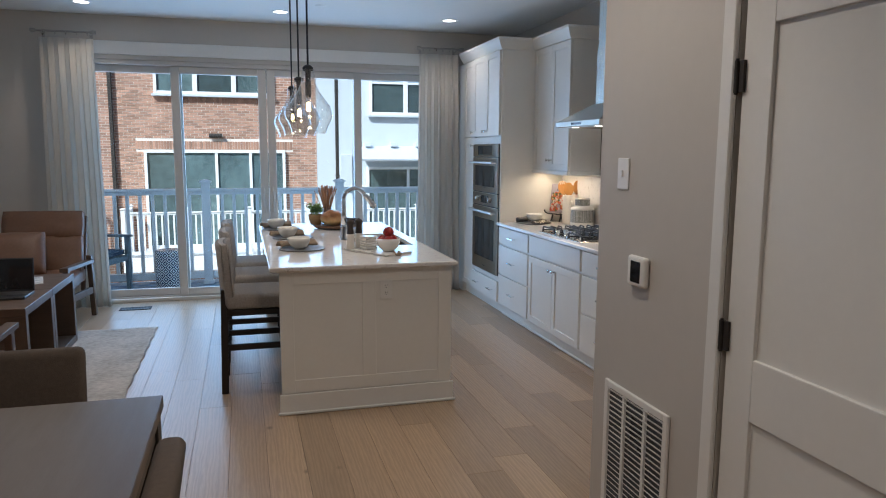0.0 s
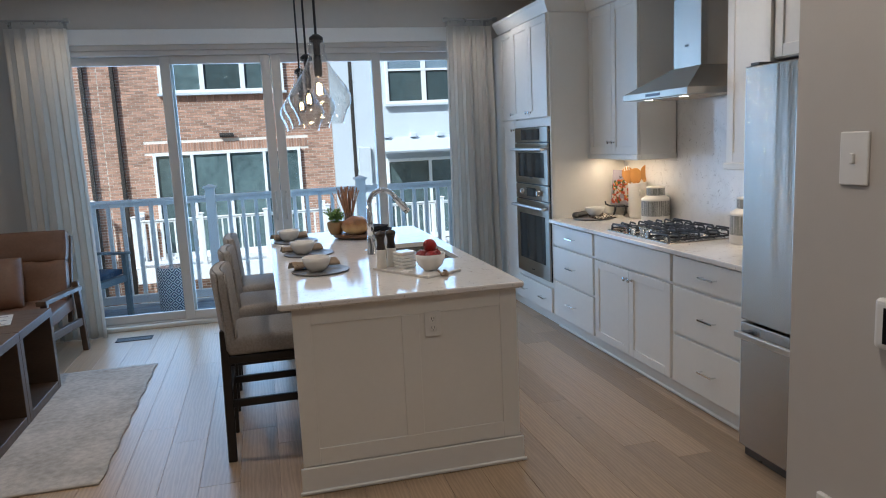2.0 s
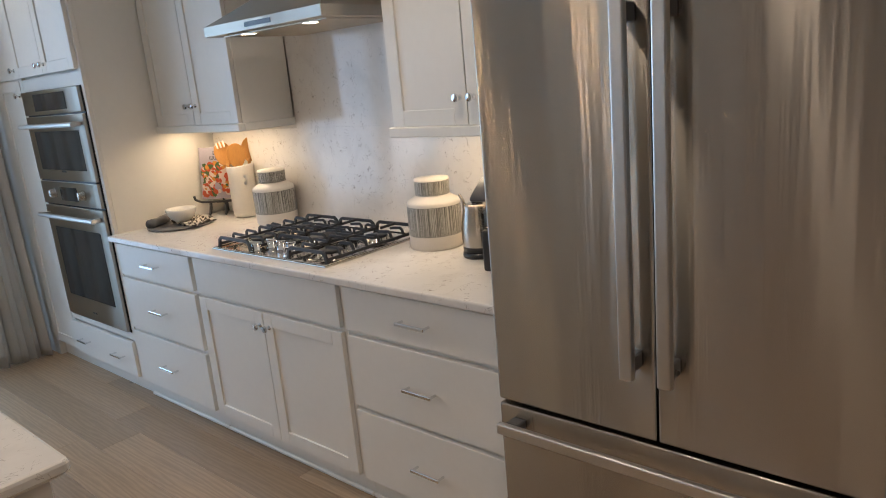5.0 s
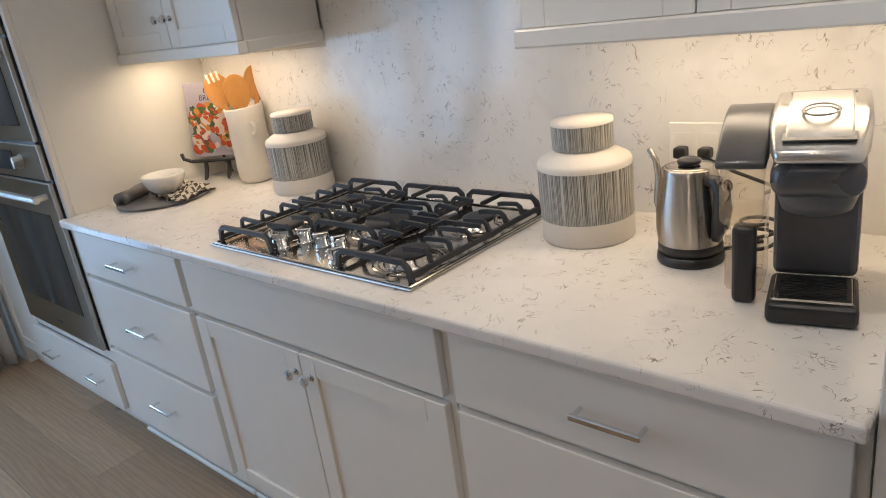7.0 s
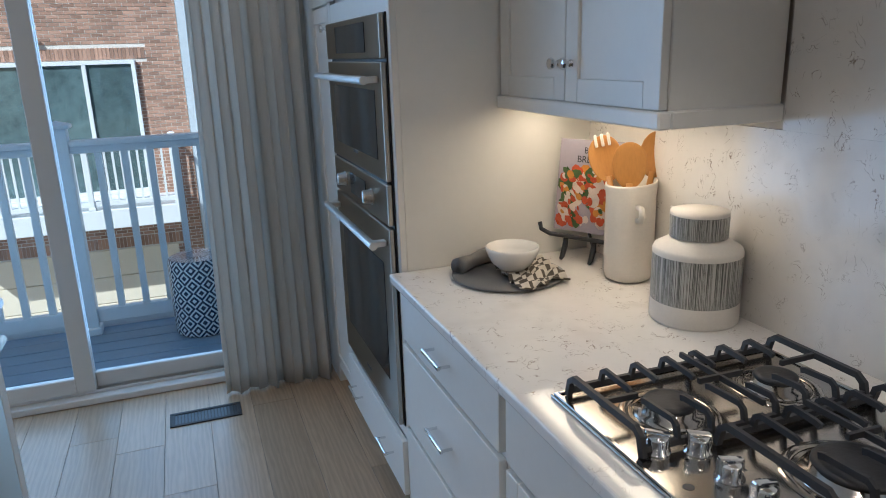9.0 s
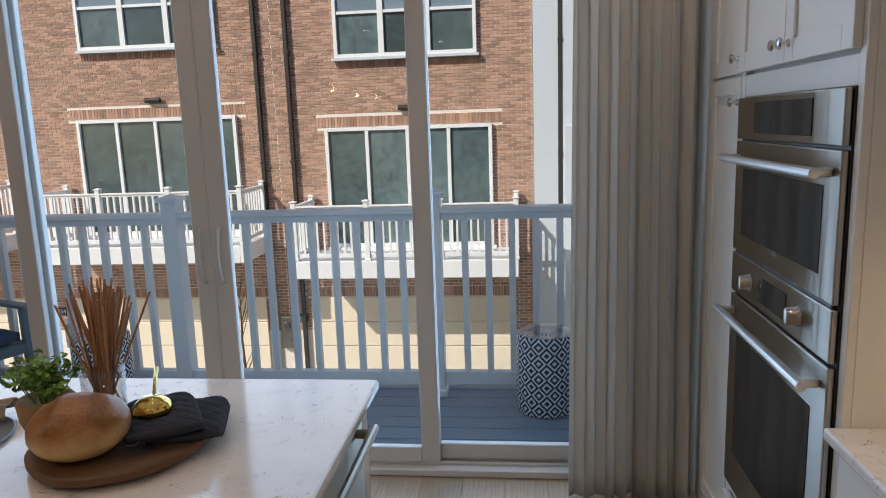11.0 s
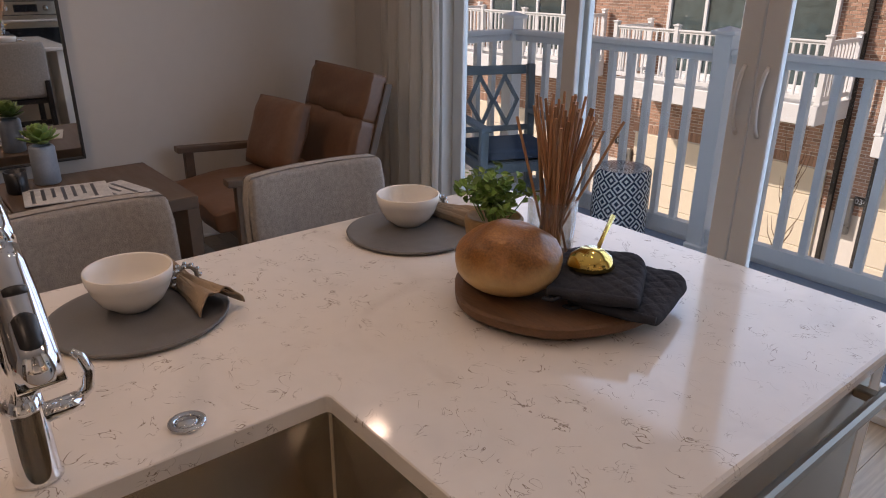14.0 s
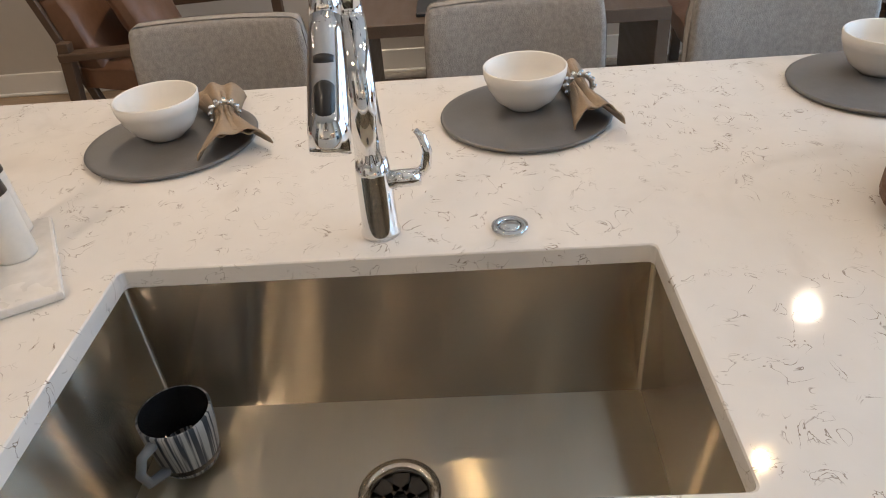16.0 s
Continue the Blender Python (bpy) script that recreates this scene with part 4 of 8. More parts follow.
def cooktop():
    ob = thing("gas_cooktop", "polished steel gas cooktop with black cast-iron grates and chrome knobs", "cooktop")
    y0, y1, x0, x1, z = 4.884, 5.652, 2.408, 2.938, 0.9155
    part("tray", bx(x0, y0, z, x1, y1, z + 0.007, 0.003, seg=2), M_HOB, ob)
    b = bx(x0 + 0.004, y0 + 0.004, z + 0.007, x0 + 0.014, y1 - 0.004, z + 0.011, 0.002)
    bx(x1 - 0.014, y0 + 0.004, z + 0.007, x1 - 0.004, y1 - 0.004, z + 0.011, 0.002, b)
    bx(x0 + 0.0145, y0 + 0.004, z + 0.007, x1 - 0.0145, y0 + 0.014, z + 0.011, 0.002, b)
    bx(x0 + 0.0145, y1 - 0.014, z + 0.007, x1 - 0.0145, y1 - 0.004, z + 0.011, 0.002, b)
    part("raised_rim", b, M_HOB, ob)
    burners = [(2.565, 5.500, 0.046), (2.812, 5.505, 0.040), (2.695, 5.225, 0.066), (2.535, 5.000, 0.048), (2.790, 5.000, 0.042)]
    for bxx, byy, rad in burners:
        dish = part("spill_dish", lathe([(rad + 0.044, 0.0002), (rad + 0.040, 0.003), (rad + 0.030, 0.0035), (rad + 0.026, 0.001)], 32, m=pose(bxx, byy, z + 0.007)), M_HOB, ob, smooth=True)
        bn = part("burner", lathe([(rad + 0.018, 0.0), (rad + 0.014, 0.006), (rad + 0.002, 0.008), (rad, 0.018), (0, 0.018)], 28, m=pose(bxx, byy, z + 0.0072)), M_HOB, ob, smooth=True)
        part("burner_cap", lathe([(rad - 0.004, 0.0), (rad + 0.001, 0.003), (rad - 0.001, 0.008), (rad - 0.010, 0.010), (0, 0.0095)], 28, m=pose(bxx, byy, z + 0.0254)), M_BLACK, bn, smooth=True)
        part("igniter", rod((bxx - rad - 0.012, byy + 0.006, z + 0.008), (bxx - rad - 0.012, byy + 0.006, z + 0.026), 0.0028, 8), M_CERAMIC, bn)
    # five knobs in a bow at the front, each a drum with a slanted grip
    for k, (kx, ky) in enumerate(((2.468, 5.405), (2.528, 5.378), (2.522, 5.300), (2.524, 5.234), (2.458, 5.170))):
        prof = [(0.023, 0), (0.023, 0.004), (0.0195, 0.006), (0.0200, 0.026), (0.017, 0.030), (0, 0.030)]
        kn = part("control_knob", lathe(prof, 24, m=pose(kx, ky, z + 0.007)), M_CHROME, ob, "polished chrome knob", True)
        grip = bx(-0.0205, -0.006, 0.010, 0.0205, 0.006, 0.040, 0.003, seg=2)
        bent(grip, lambda x, y, zz: (x, y * (1.5 - 14 * (zz - 0.010)), zz - (0.006 if x > 0 and zz > 0.03 else 0)))
        part("grip", moved(grip, pose(kx, ky, z + 0.007, 0, 0, -28 + 9 * k)), M_CHROME, kn)
    part("badge", lathe([(0.0, 0.0003), (0.009, 0.0003)], 18, m=pose(2.452, 5.306, z + 0.007)), M_GREYPL, ob)
    for q in range(5):
        part("burner_mark", bx(2.556 - 0.02 * (q % 2), 5.43 - 0.062 * q, z + 0.0071, 2.563 - 0.02 * (q % 2), 5.437 - 0.062 * q, z + 0.0074), M_GREYPL, ob)
    # three grates: low side rails, fingers that climb from them, high front and back bars on feet
    zt, zl = z + 0.052, z + 0.022
    w = (y1 - y0 - 0.036) / 3
    for g in range(3):
        ya = y0 + 0.016 + g * (w + 0.002)
        yb = ya + w
        yc = (ya + yb) / 2
        xa, xb = x0 + (0.165 if g == 1 else 0.028), x1 - 0.022
        gr = new("grate")
        gr.parent = ob
        for xx in (xa, xb):
            pts = [(xx, ya + 0.004, z + 0.009), (xx, ya + 0.012, zt - 0.012), (xx, ya + 0.026, zt - 0.001), (xx, yb - 0.026, zt - 0.001), (xx, yb - 0.012, zt - 0.012), (xx, yb - 0.004, z + 0.009)]
            part("end_bar", strap(pts, 0.0115, 0.012, bmesh.new()), M_BLACK, gr, "black cast-iron end bar")
        for yy in (ya + 0.007, yb - 0.007):
            part("side_rail", strap([(xa, yy, zl), (xb, yy, zl)], 0.010, 0.011, bmesh.new()), M_BLACK, gr)
        n = 7 if g != 1 else 5
        for k in range(1, n):
            xx = xa + (xb - xa) * k / n
            for side, yy in ((1, ya + 0.007), (-1, yb - 0.007)):
                near = min(math.hypot(xx - q[0], (yy + side * w * 0.45) - q[1]) for q in burners)
                reach = w * (0.33 if near < 0.05 else 0.40 if k % 2 else 0.30)
                pts = [(xx, yy, zl), (xx, yy + side * 0.006, zt - 0.006), (xx, yy + side * 0.016, zt + 0.001), (xx, yy + side * (reach - 0.01), zt - 0.002), (xx, yy + side * reach, zt - 0.005)]
                part("finger", strap(pts, 0.0082, 0.0105, bmesh.new()), M_BLACK, gr)
        for xs, xe in ((xb, xb - 0.085), (xa + (xb - xa) * 0.42, xa + (xb - xa) * 0.62)) + (((xa, xa + 0.07),) if g != 1 else ()):
            part("centre_bar", strap([(xs, yc, zt - 0.002), (xe, yc, zt - 0.003)], 0.0082, 0.0105, bmesh.new()), M_BLACK, gr)
        xm = xa + (xb - xa) * 0.52
        part("cross_bar", strap([(xm, ya + 0.012, zt - 0.003), (xm, yb - 0.012, zt - 0.003)], 0.0082, 0.0105, bmesh.new()), M_BLACK, gr)


cooktop()


def fridge():
    ob = thing("refrigerator", "stainless steel french-door refrigerator with a bottom freezer drawer", "refrigerator")
    y0, y1, xf = 3.082, 3.998, 2.25
    part("case", bx(2.331, y0 + 0.004, 0.012, XB - 0.03, y1 - 0.004, 1.850, 0.004), M_GREYPL, ob)
    ym = (y0 + y1) / 2
    for a, c, hy in ((y0, ym - 0.002, ym - 0.045), (ym + 0.002, y1, ym + 0.045)):
        d = part("door", bx(xf, a, 0.690, 2.325, c, 1.862, 0.006, seg=3), M_STEEL, ob)
        b = bx(xf - 0.064, hy - 0.016, 0.86, xf - 0.042, hy + 0.016, 1.685, 0.004, seg=2)
        part("handle", b, M_SATIN, d, "flat brushed steel bar handle")
        for hz in (0.875, 1.635):
            part("handle_foot", bx(xf - 0.0417, hy - 0.013, hz, xf - 0.0002, hy + 0.013, hz + 0.04, 0.003), M_GREYPL, d)
    d = part("freezer_drawer", bx(xf, y0, 0.060, 2.325, y1, 0.678, 0.006, seg=3), M_STEEL, ob)
    part("handle", bx(xf - 0.062, y0 + 0.03, 0.618, xf - 0.042, y1 - 0.03, 0.648, 0.004, seg=2), M_SATIN, d, "flat brushed steel bar handle")
    for hy in (y0 + 0.045, y1 - 0.085):
        part("handle_foot", bx(xf - 0.0417, hy, 0.620, xf - 0.0002, hy + 0.04, 0.646, 0.003), M_GREYPL, d)
    part("kick_plate", bx(2.28, y0 + 0.01, 0.005, 2.325, y1 - 0.01, 0.055), M_GREYPL, ob)
    part("badge", bx(xf - 0.0015, y0 + 0.04, 1.735, xf + 0.001, y0 + 0.155, 1.75), M_CHROME, ob)
    for hy in (y0 + 0.02, y1 - 0.08):
        part("hinge_cover", bx(2.26, hy, 1.8625, 2.355, hy + 0.06, 1.877, 0.003), M_GREYPL, ob)


fridge()
fp = thing("fridge_side_panel", "tall white panel beside the refrigerator", "panel")
part("panel", bx(2.385, 4.005, 0.001, XB, 4.046, 2.56, 0.002), M_CAB, fp)
oc = thing("bridge_cabinet", "white two-door cabinet above the refrigerator", "cabinet")
part("body", bx(2.421, 3.065, 1.895, XB, 4.0045, 2.56), M_CAB, oc)
leaf(oc, 3.067, 3.535, 1.90, 2.555, 2.40, (3.505, 1.95))
leaf(oc, 3.535, 4.002, 1.90, 2.555, 2.40, (3.565, 1.95))
crown(oc, 2.40, 2.617, 4.046, 2.561, side1=True)
tp = thing("tall_pantry", "tall white pantry cabinet with chrome knobs", "cabinet")
part("body", bx(2.421, 2.617, 0.10, XB, 3.062, 2.56, 0.002), M_CAB, tp)
part("toe_kick", bx(2.45, 2.617, 0.001, 2.47, 3.062, 0.0995), M_CAB, tp)
leaf(tp, 2.64, 3.058, 0.115, 1.742, 2.40, (3.025, 1.62))
leaf(tp, 2.64, 3.058, 1.752, 2.555, 2.40, (3.025, 1.81))

# ---- island ----
IX0, IX1, IY0, IY1 = 0.105, 1.262, 4.275, 6.835
SX0, SX1, SY0, SY1 = 0.777, 1.172, 5.106, 5.855
isl = thing("kitchen_island", "white panelled kitchen island base with baseboard", "island")
BX0, BX1 = 0.50, 1.225


def end_panel(y0, y1, face):
    pnl = part("end_panel", bx(0.165, y0, 0.001, BX1 + 0.005, y1, 0.884, 0.002), M_CAB, isl)
    yf = y0 if face < 0 else y1
    t = 0.008
    xs = [0.165, 0.245, 0.660, 0.745, 1.145, BX1 + 0.005]

    def plate(name, xa, xb, za, zb):
        part(name, bx(xa, min(yf, yf + face * t), za, xb, max(yf, yf + face * t), zb, 0.0018), M_CAB, pnl)

    plate("stile", xs[0], xs[1], 0.13, 0.884)
    plate("stile", xs[2], xs[3], 0.21, 0.80)
    plate("stile", xs[4], xs[5], 0.13, 0.884)
    plate("rail", xs[1], xs[4], 0.13, 0.21)
    plate("rail", xs[1], xs[4], 0.80, 0.884)


end_panel(4.325, 4.375, -1)
end_panel(6.735, 6.785, 1)
for (y0, y1) in ((4.303, 4.3165), (6.7935, 6.807)):
    b = bx(0.15, y0, 0.001, BX1 + 0.020, y1, 0.128, 0.004)
    s = -1 if y0 < 5 else 1
    ya = y0 if s < 0 else y1
    bx(0.14, min(ya, ya + s * 0.012), 0.001, BX1 + 0.030, max(ya, ya + s * 0.012), 0.020, 0.005, b)
    part("baseboard", b, M_TRIM, isl)
b = bx(BX0, 4.376, 0.001, BX0 + 0.02, 6.734, 0.884)
bx(BX0 + 0.02, 4.376, 0.10, BX1 - 0.022, SY0 - 0.06, 0.884, 0, b)
bx(BX0 + 0.02, SY1 + 0.06, 0.10, BX1 - 0.022, 6.08, 0.884, 0, b)
bx(BX0 + 0.02, SY0 - 0.06, 0.10, BX1 - 0.022, SY1 + 0.06, 0.56, 0, b)
bx(BX1 - 0.10, 4.376, 0.001, BX1 - 0.08, 6.08, 0.0995, 0, b)
part("body", b, M_CAB, isl)
for y0, y1 in ((4.40, 4.98), (4.98, 5.53), (5.53, 6.08)):
    w = y1 - y0 - 0.004
    shaker_parts(isl, w, 0.76, Matrix.Translation((BX1 - 0.002, y0 + 0.002, 0.115)) @ Matrix(((0, -1, 0, 0), (1, 0, 0, 0), (0, 0, 1, 0), (0, 0, 0, 1))))
dw = thing("dishwasher", "stainless steel dishwasher with a bar handle in the island", "dishwasher")
part("case", bx(BX0 + 0.03, 6.095, 0.06, BX1 - 0.022, 6.72, 0.880), M_GREYPL, dw)
part("door", bx(BX1 - 0.0215, 6.095, 0.10, BX1 + 0.008, 6.72, 0.880, 0.005, seg=2), M_STEELH, dw)
b = tube([(BX1 + 0.05, 6.13, 0.835), (BX1 + 0.05, 6.685, 0.835)], 0.012, 10)
for yy in (6.17, 6.645):
    bx(BX1 + 0.0083, yy - 0.012, 0.826, BX1 + 0.048, yy + 0.012, 0.844, 0.003, b)
part("handle", b, M_STEELH, dw)
top = thing("island_worktop", "white veined quartz island worktop with a sink cut-out", "worktop")


def slab_with_hole(x0, x1, y0, y1, z0, z1, hx0, hx1, hy0, hy1, r=0.009):
    """A slab, its outer edge eased, round a rectangular hole with small rounded corners."""
    b = bmesh.new()

    def ring(ax, bx_, ay, by_, rad, z, n=4):
        out = []
        for cx_, cy_, a0 in ((bx_ - rad, by_ - rad, 0), (ax + rad, by_ - rad, 90), (ax + rad, ay + rad, 180), (bx_ - rad, ay + rad, 270)):
            for k in range(n + 1):
                a = radians(a0 + 90 * k / n)
                out.append(b.verts.new((cx_ + rad * math.cos(a), cy_ + rad * math.sin(a), z)))
        return out

    e = 0.008
    rings = [ring(hx0, hx1, hy0, hy1, r, z0), ring(hx0, hx1, hy0, hy1, r, z1 - 0.002), ring(hx0 - 0.002, hx1 + 0.002, hy0 - 0.002, hy1 + 0.002, r, z1),
             ring(x0 + e, x1 - e, y0 + e, y1 - e, 0.015, z1), ring(x0 + e * 0.3, x1 - e * 0.3, y0 + e * 0.3, y1 - e * 0.3, 0.015, z1 - e * 0.3), ring(x0, x1, y0, y1, 0.015, z1 - e),
             ring(x0, x1, y0, y1, 0.015, z0 + e), ring(x0 + e, x1 - e, y0 + e, y1 - e, 0.015, z0)]
    n = len(rings[0])
    for r0, r1 in zip(rings, rings[1:] + rings[:1]):
        for k in range(n):
            b.faces.new((r0[k], r0[(k + 1) % n], r1[(k + 1) % n], r1[k]))
    bmesh.ops.recalc_face_normals(b, faces=b.faces)
    return b


part("slab", slab_with_hole(IX0, IX1, IY0, IY1, 0.885, 0.915, SX0, SX1, SY0, SY1), M_QUARTZ, top)


def sink():
    ob = thing("sink", "deep undermount stainless steel sink basin", "sink")
    o = 0.006
    x0, x1, y0, y1, zt, zb = SX0 - o, SX1 - 0.0, SY0 - o, SY1 + o, 0.8845, 0.622
    b = bmesh.new()
    v = [b.verts.new(p) for p in ((x0, y0, zt), (x1, y0, zt), (x1, y1, zt), (x0, y1, zt), (x0, y0, zb), (x1, y0, zb), (x1, y1, zb), (x0, y1, zb))]
    for q in ((0, 1, 5, 4), (1, 2, 6, 5), (2, 3, 7, 6), (3, 0, 4, 7)):
        b.faces.new([v[i] for i in q])
    bmesh.ops.bevel(b, geom=[e for e in b.edges if abs(e.verts[0].co.z - e.verts[1].co.z) > 0.1], offset=0.007, segments=4, affect="EDGES", profile=0.5)
    bmesh.ops.recalc_face_normals(b, faces=b.faces)
    for f in b.faces:
        f.normal_flip()
    body = part("basin_wall", b, M_SINKWALL_SHADED, ob)
    sol = body.modifiers.new("thickness", "SOLIDIFY")
    sol.thickness, sol.offset = 0.002, -1
    # the floor falls a little towards the drain, with four pressed creases
    dxy = (0.945, 5.484)
    b = bmesh.new()
    mid = [b.verts.new((dxy[0] + 0.058 * math.cos(2 * math.pi * k / 24), dxy[1] + 0.058 * math.sin(2 * math.pi * k / 24), zb)) for k in range(24)]
    rim = []
    for k in range(24):
        c, d = math.cos(2 * math.pi * k / 24), math.sin(2 * math.pi * k / 24)
        t = min(((x1 if c > 0 else x0) - dxy[0]) / c if abs(c) > 1e-6 else 9, ((y1 if d > 0 else y0) - dxy[1]) / d if abs(d) > 1e-6 else 9)
        rim.append((dxy[0] + c * t, dxy[1] + d * t))
    rv = [b.verts.new((x, y, zb + 0.006)) for x, y in rim]
    for k in range(24):
        j = (k + 1) % 24
        b.faces.new((mid[k], mid[j], rv[j], rv[k]))
        for cx_ in (x0, x1):
            for cy_ in (y0, y1):
                a, c = rim[k], rim[j]
                if (abs(a[0] - cx_) < 1e-6 and abs(c[1] - cy_) < 1e-6) or (abs(a[1] - cy_) < 1e-6 and abs(c[0] - cx_) < 1e-6):
                    if (a[0] - cx_, a[1] - cy_) != (0, 0):
                        b.faces.new((rv[k], rv[j], b.verts.new((cx_, cy_, zb + 0.006))))
    bmesh.ops.recalc_face_normals(b, faces=b.faces)
    fl = part("basin_floor", b, M_SINKFLOOR_LIT, ob)
    if fl.data.polygons[0].normal.z < 0:
        fl.data.flip_normals()
    at = pose(dxy[0], dxy[1], zb)
    part("drain_ring", lathe([(0.060, 0.0005), (0.057, 0.004), (0.047, 0.004), (0.042, -0.001), (0.040, -0.012)], 32, m=at), M_HOB, ob, smooth=True)
    part("drain_hole", lathe([(0.0, -0.020), (0.041, -0.012)], 24, m=at), M_BLACKPL, ob)
    b = bmesh.new()
    for k in range(6):
        a = 2 * math.pi * k / 6
        join(b, moved(bx(0.008, -0.012, -0.009, 0.039, 0.012, -0.0065), at @ pose(0, 0, 0, 0, 0, math.degrees(a))))
    part("rubber_splash_guard", b, M_BLACKPL, ob)


sink()


def faucet():
    ob = thing("kitchen_faucet", "polished chrome pull-down gooseneck kitchen faucet", "faucet", at=(0.711, 5.474, 0.9155))
    part("base", lathe([(0.0, 0), (0.029, 0), (0.029, 0.006), (0.0265, 0.012), (0.0245, 0.10), (0.0215, 0.125), (0.0, 0.125)], 28), M_CHROME, ob, smooth=True)
    pts = [(0, 0, 0.11), (0, 0, 0.20), (0.0, 0, 0.312)]
    for k in range(13):
        a = math.pi * k / 12 * 0.82
        pts.append((0.085 - 0.085 * math.cos(a), 0, 0.312 + 0.085 * math.sin(a)))
    part("gooseneck", tube(pts, [0.0225, 0.0195, 0.0175] + [0.0160] * 13, 16), M_CHROME, ob, smooth=True)
    e = Vector(pts[-1])
    d = (Vector(pts[-1]) - Vector(pts[-2])).normalized()
    h = [e, e + d * 0.018, e + d * 0.05, e + d * 0.108, e + d * 0.136]
    sp = part("spray_head", tube([tuple(p) for p in h], [0.0165, 0.0180, 0.0200, 0.0218, 0.0210], 20), M_CHROME, ob, smooth=True)
    nrm = Vector((d.z, 0, -d.x)) * -1
    for f, ln, out in ((0.048, 0.007, 0.0122), (0.088, 0.026, 0.0136)):
        c = e + d * f + nrm * out
        cap = [tuple(c + d * ln * q) for q in (-0.75, -0.62, -0.5, 0.5, 0.62, 0.75)]
        part("spray_button", tube(cap, [0.006, 0.0095, 0.0112, 0.0112, 0.0095, 0.006], 14), M_BLACKPL, sp, "black rubber button", True)
    b = tube([(0.0, 0.018, 0.085), (0.0, 0.065, 0.088)], [0.0135, 0.0125], 14)
    part("handle_hub", b, M_CHROME, ob, smooth=True)
    b = tube([(0, 0.060, 0.09), (0.004, 0.074, 0.105), (0.006, 0.078, 0.13), (0.004, 0.072, 0.150), (0.0, 0.064, 0.158)], [0.008, 0.008, 0.007, 0.006, 0.004], 10)
    part("lever", b, M_CHROME, ob, smooth=True)


faucet()
ob = thing("air_switch_button", "round chrome disposal button in the worktop", "button", at=(0.718, 5.661, 0.9155))
part("ring", lathe([(0.0, 0), (0.0265, 0), (0.0265, 0.004), (0.022, 0.0055), (0.017, 0.0045), (0.0165, 0.002)], 28), M_CHROME, ob, smooth=True)
part("push_button", lathe([(0.0, 0.006), (0.012, 0.0055), (0.0155, 0.003), (0.0155, 0.001)], 24), M_CHROME, ob, smooth=True)
ob = thing("power_outlet", "white duplex outlet on the island end panel", "outlet")
part("plate", bx(0.770, 4.3115, 0.688, 0.848, 4.3165, 0.808, 0.002), M_TRIM, ob)
for zc in (0.726, 0.770):
    r = part("receptacle", bx(0.793, 4.3095, zc - 0.016, 0.825, 4.3117, zc + 0.016, 0.004), M_TRIM, ob)
    for sx in (0.803, 0.815):
        part("slot", bx(sx - 0.0012, 4.3090, zc - 0.002, sx + 0.0012, 4.3097, zc + 0.009), M_BLACKPL, r)
    part("slot", bx(0.807, 4.3090, zc - 0.011, 0.811, 4.3097, zc - 0.006), M_BLACKPL, r)

# ---- outside: deck, railing, deck furniture ----
GZ = -4.4
structure("ground", bx(-400, 8.2, GZ - 0.3, 400, 800, GZ), M_ASPHALT)
# Dark slab stands in for the shade in the gaps between planks.
deck = structure("deck", bx(-2.25, 8.145, -0.30, 3.6, 9.16, -0.06), M_GREYPL, "grey-blue composite deck")
first = None
for k in range(7):
    y = 8.15 + k * 0.1445
    if first is None:
        first = part("plank", bx(-2.25, 0, -0.05, 3.6, 0.1345, -0.022, 0.003), M_DECK, deck, at=pose(0, y, 0))
    else:
        again(first, deck, pose(0, y, 0))
part("edge_board", bx(-2.27, 9.163, -0.32, 3.62, 9.185, 0.012, 0.003), M_VINYL, deck)


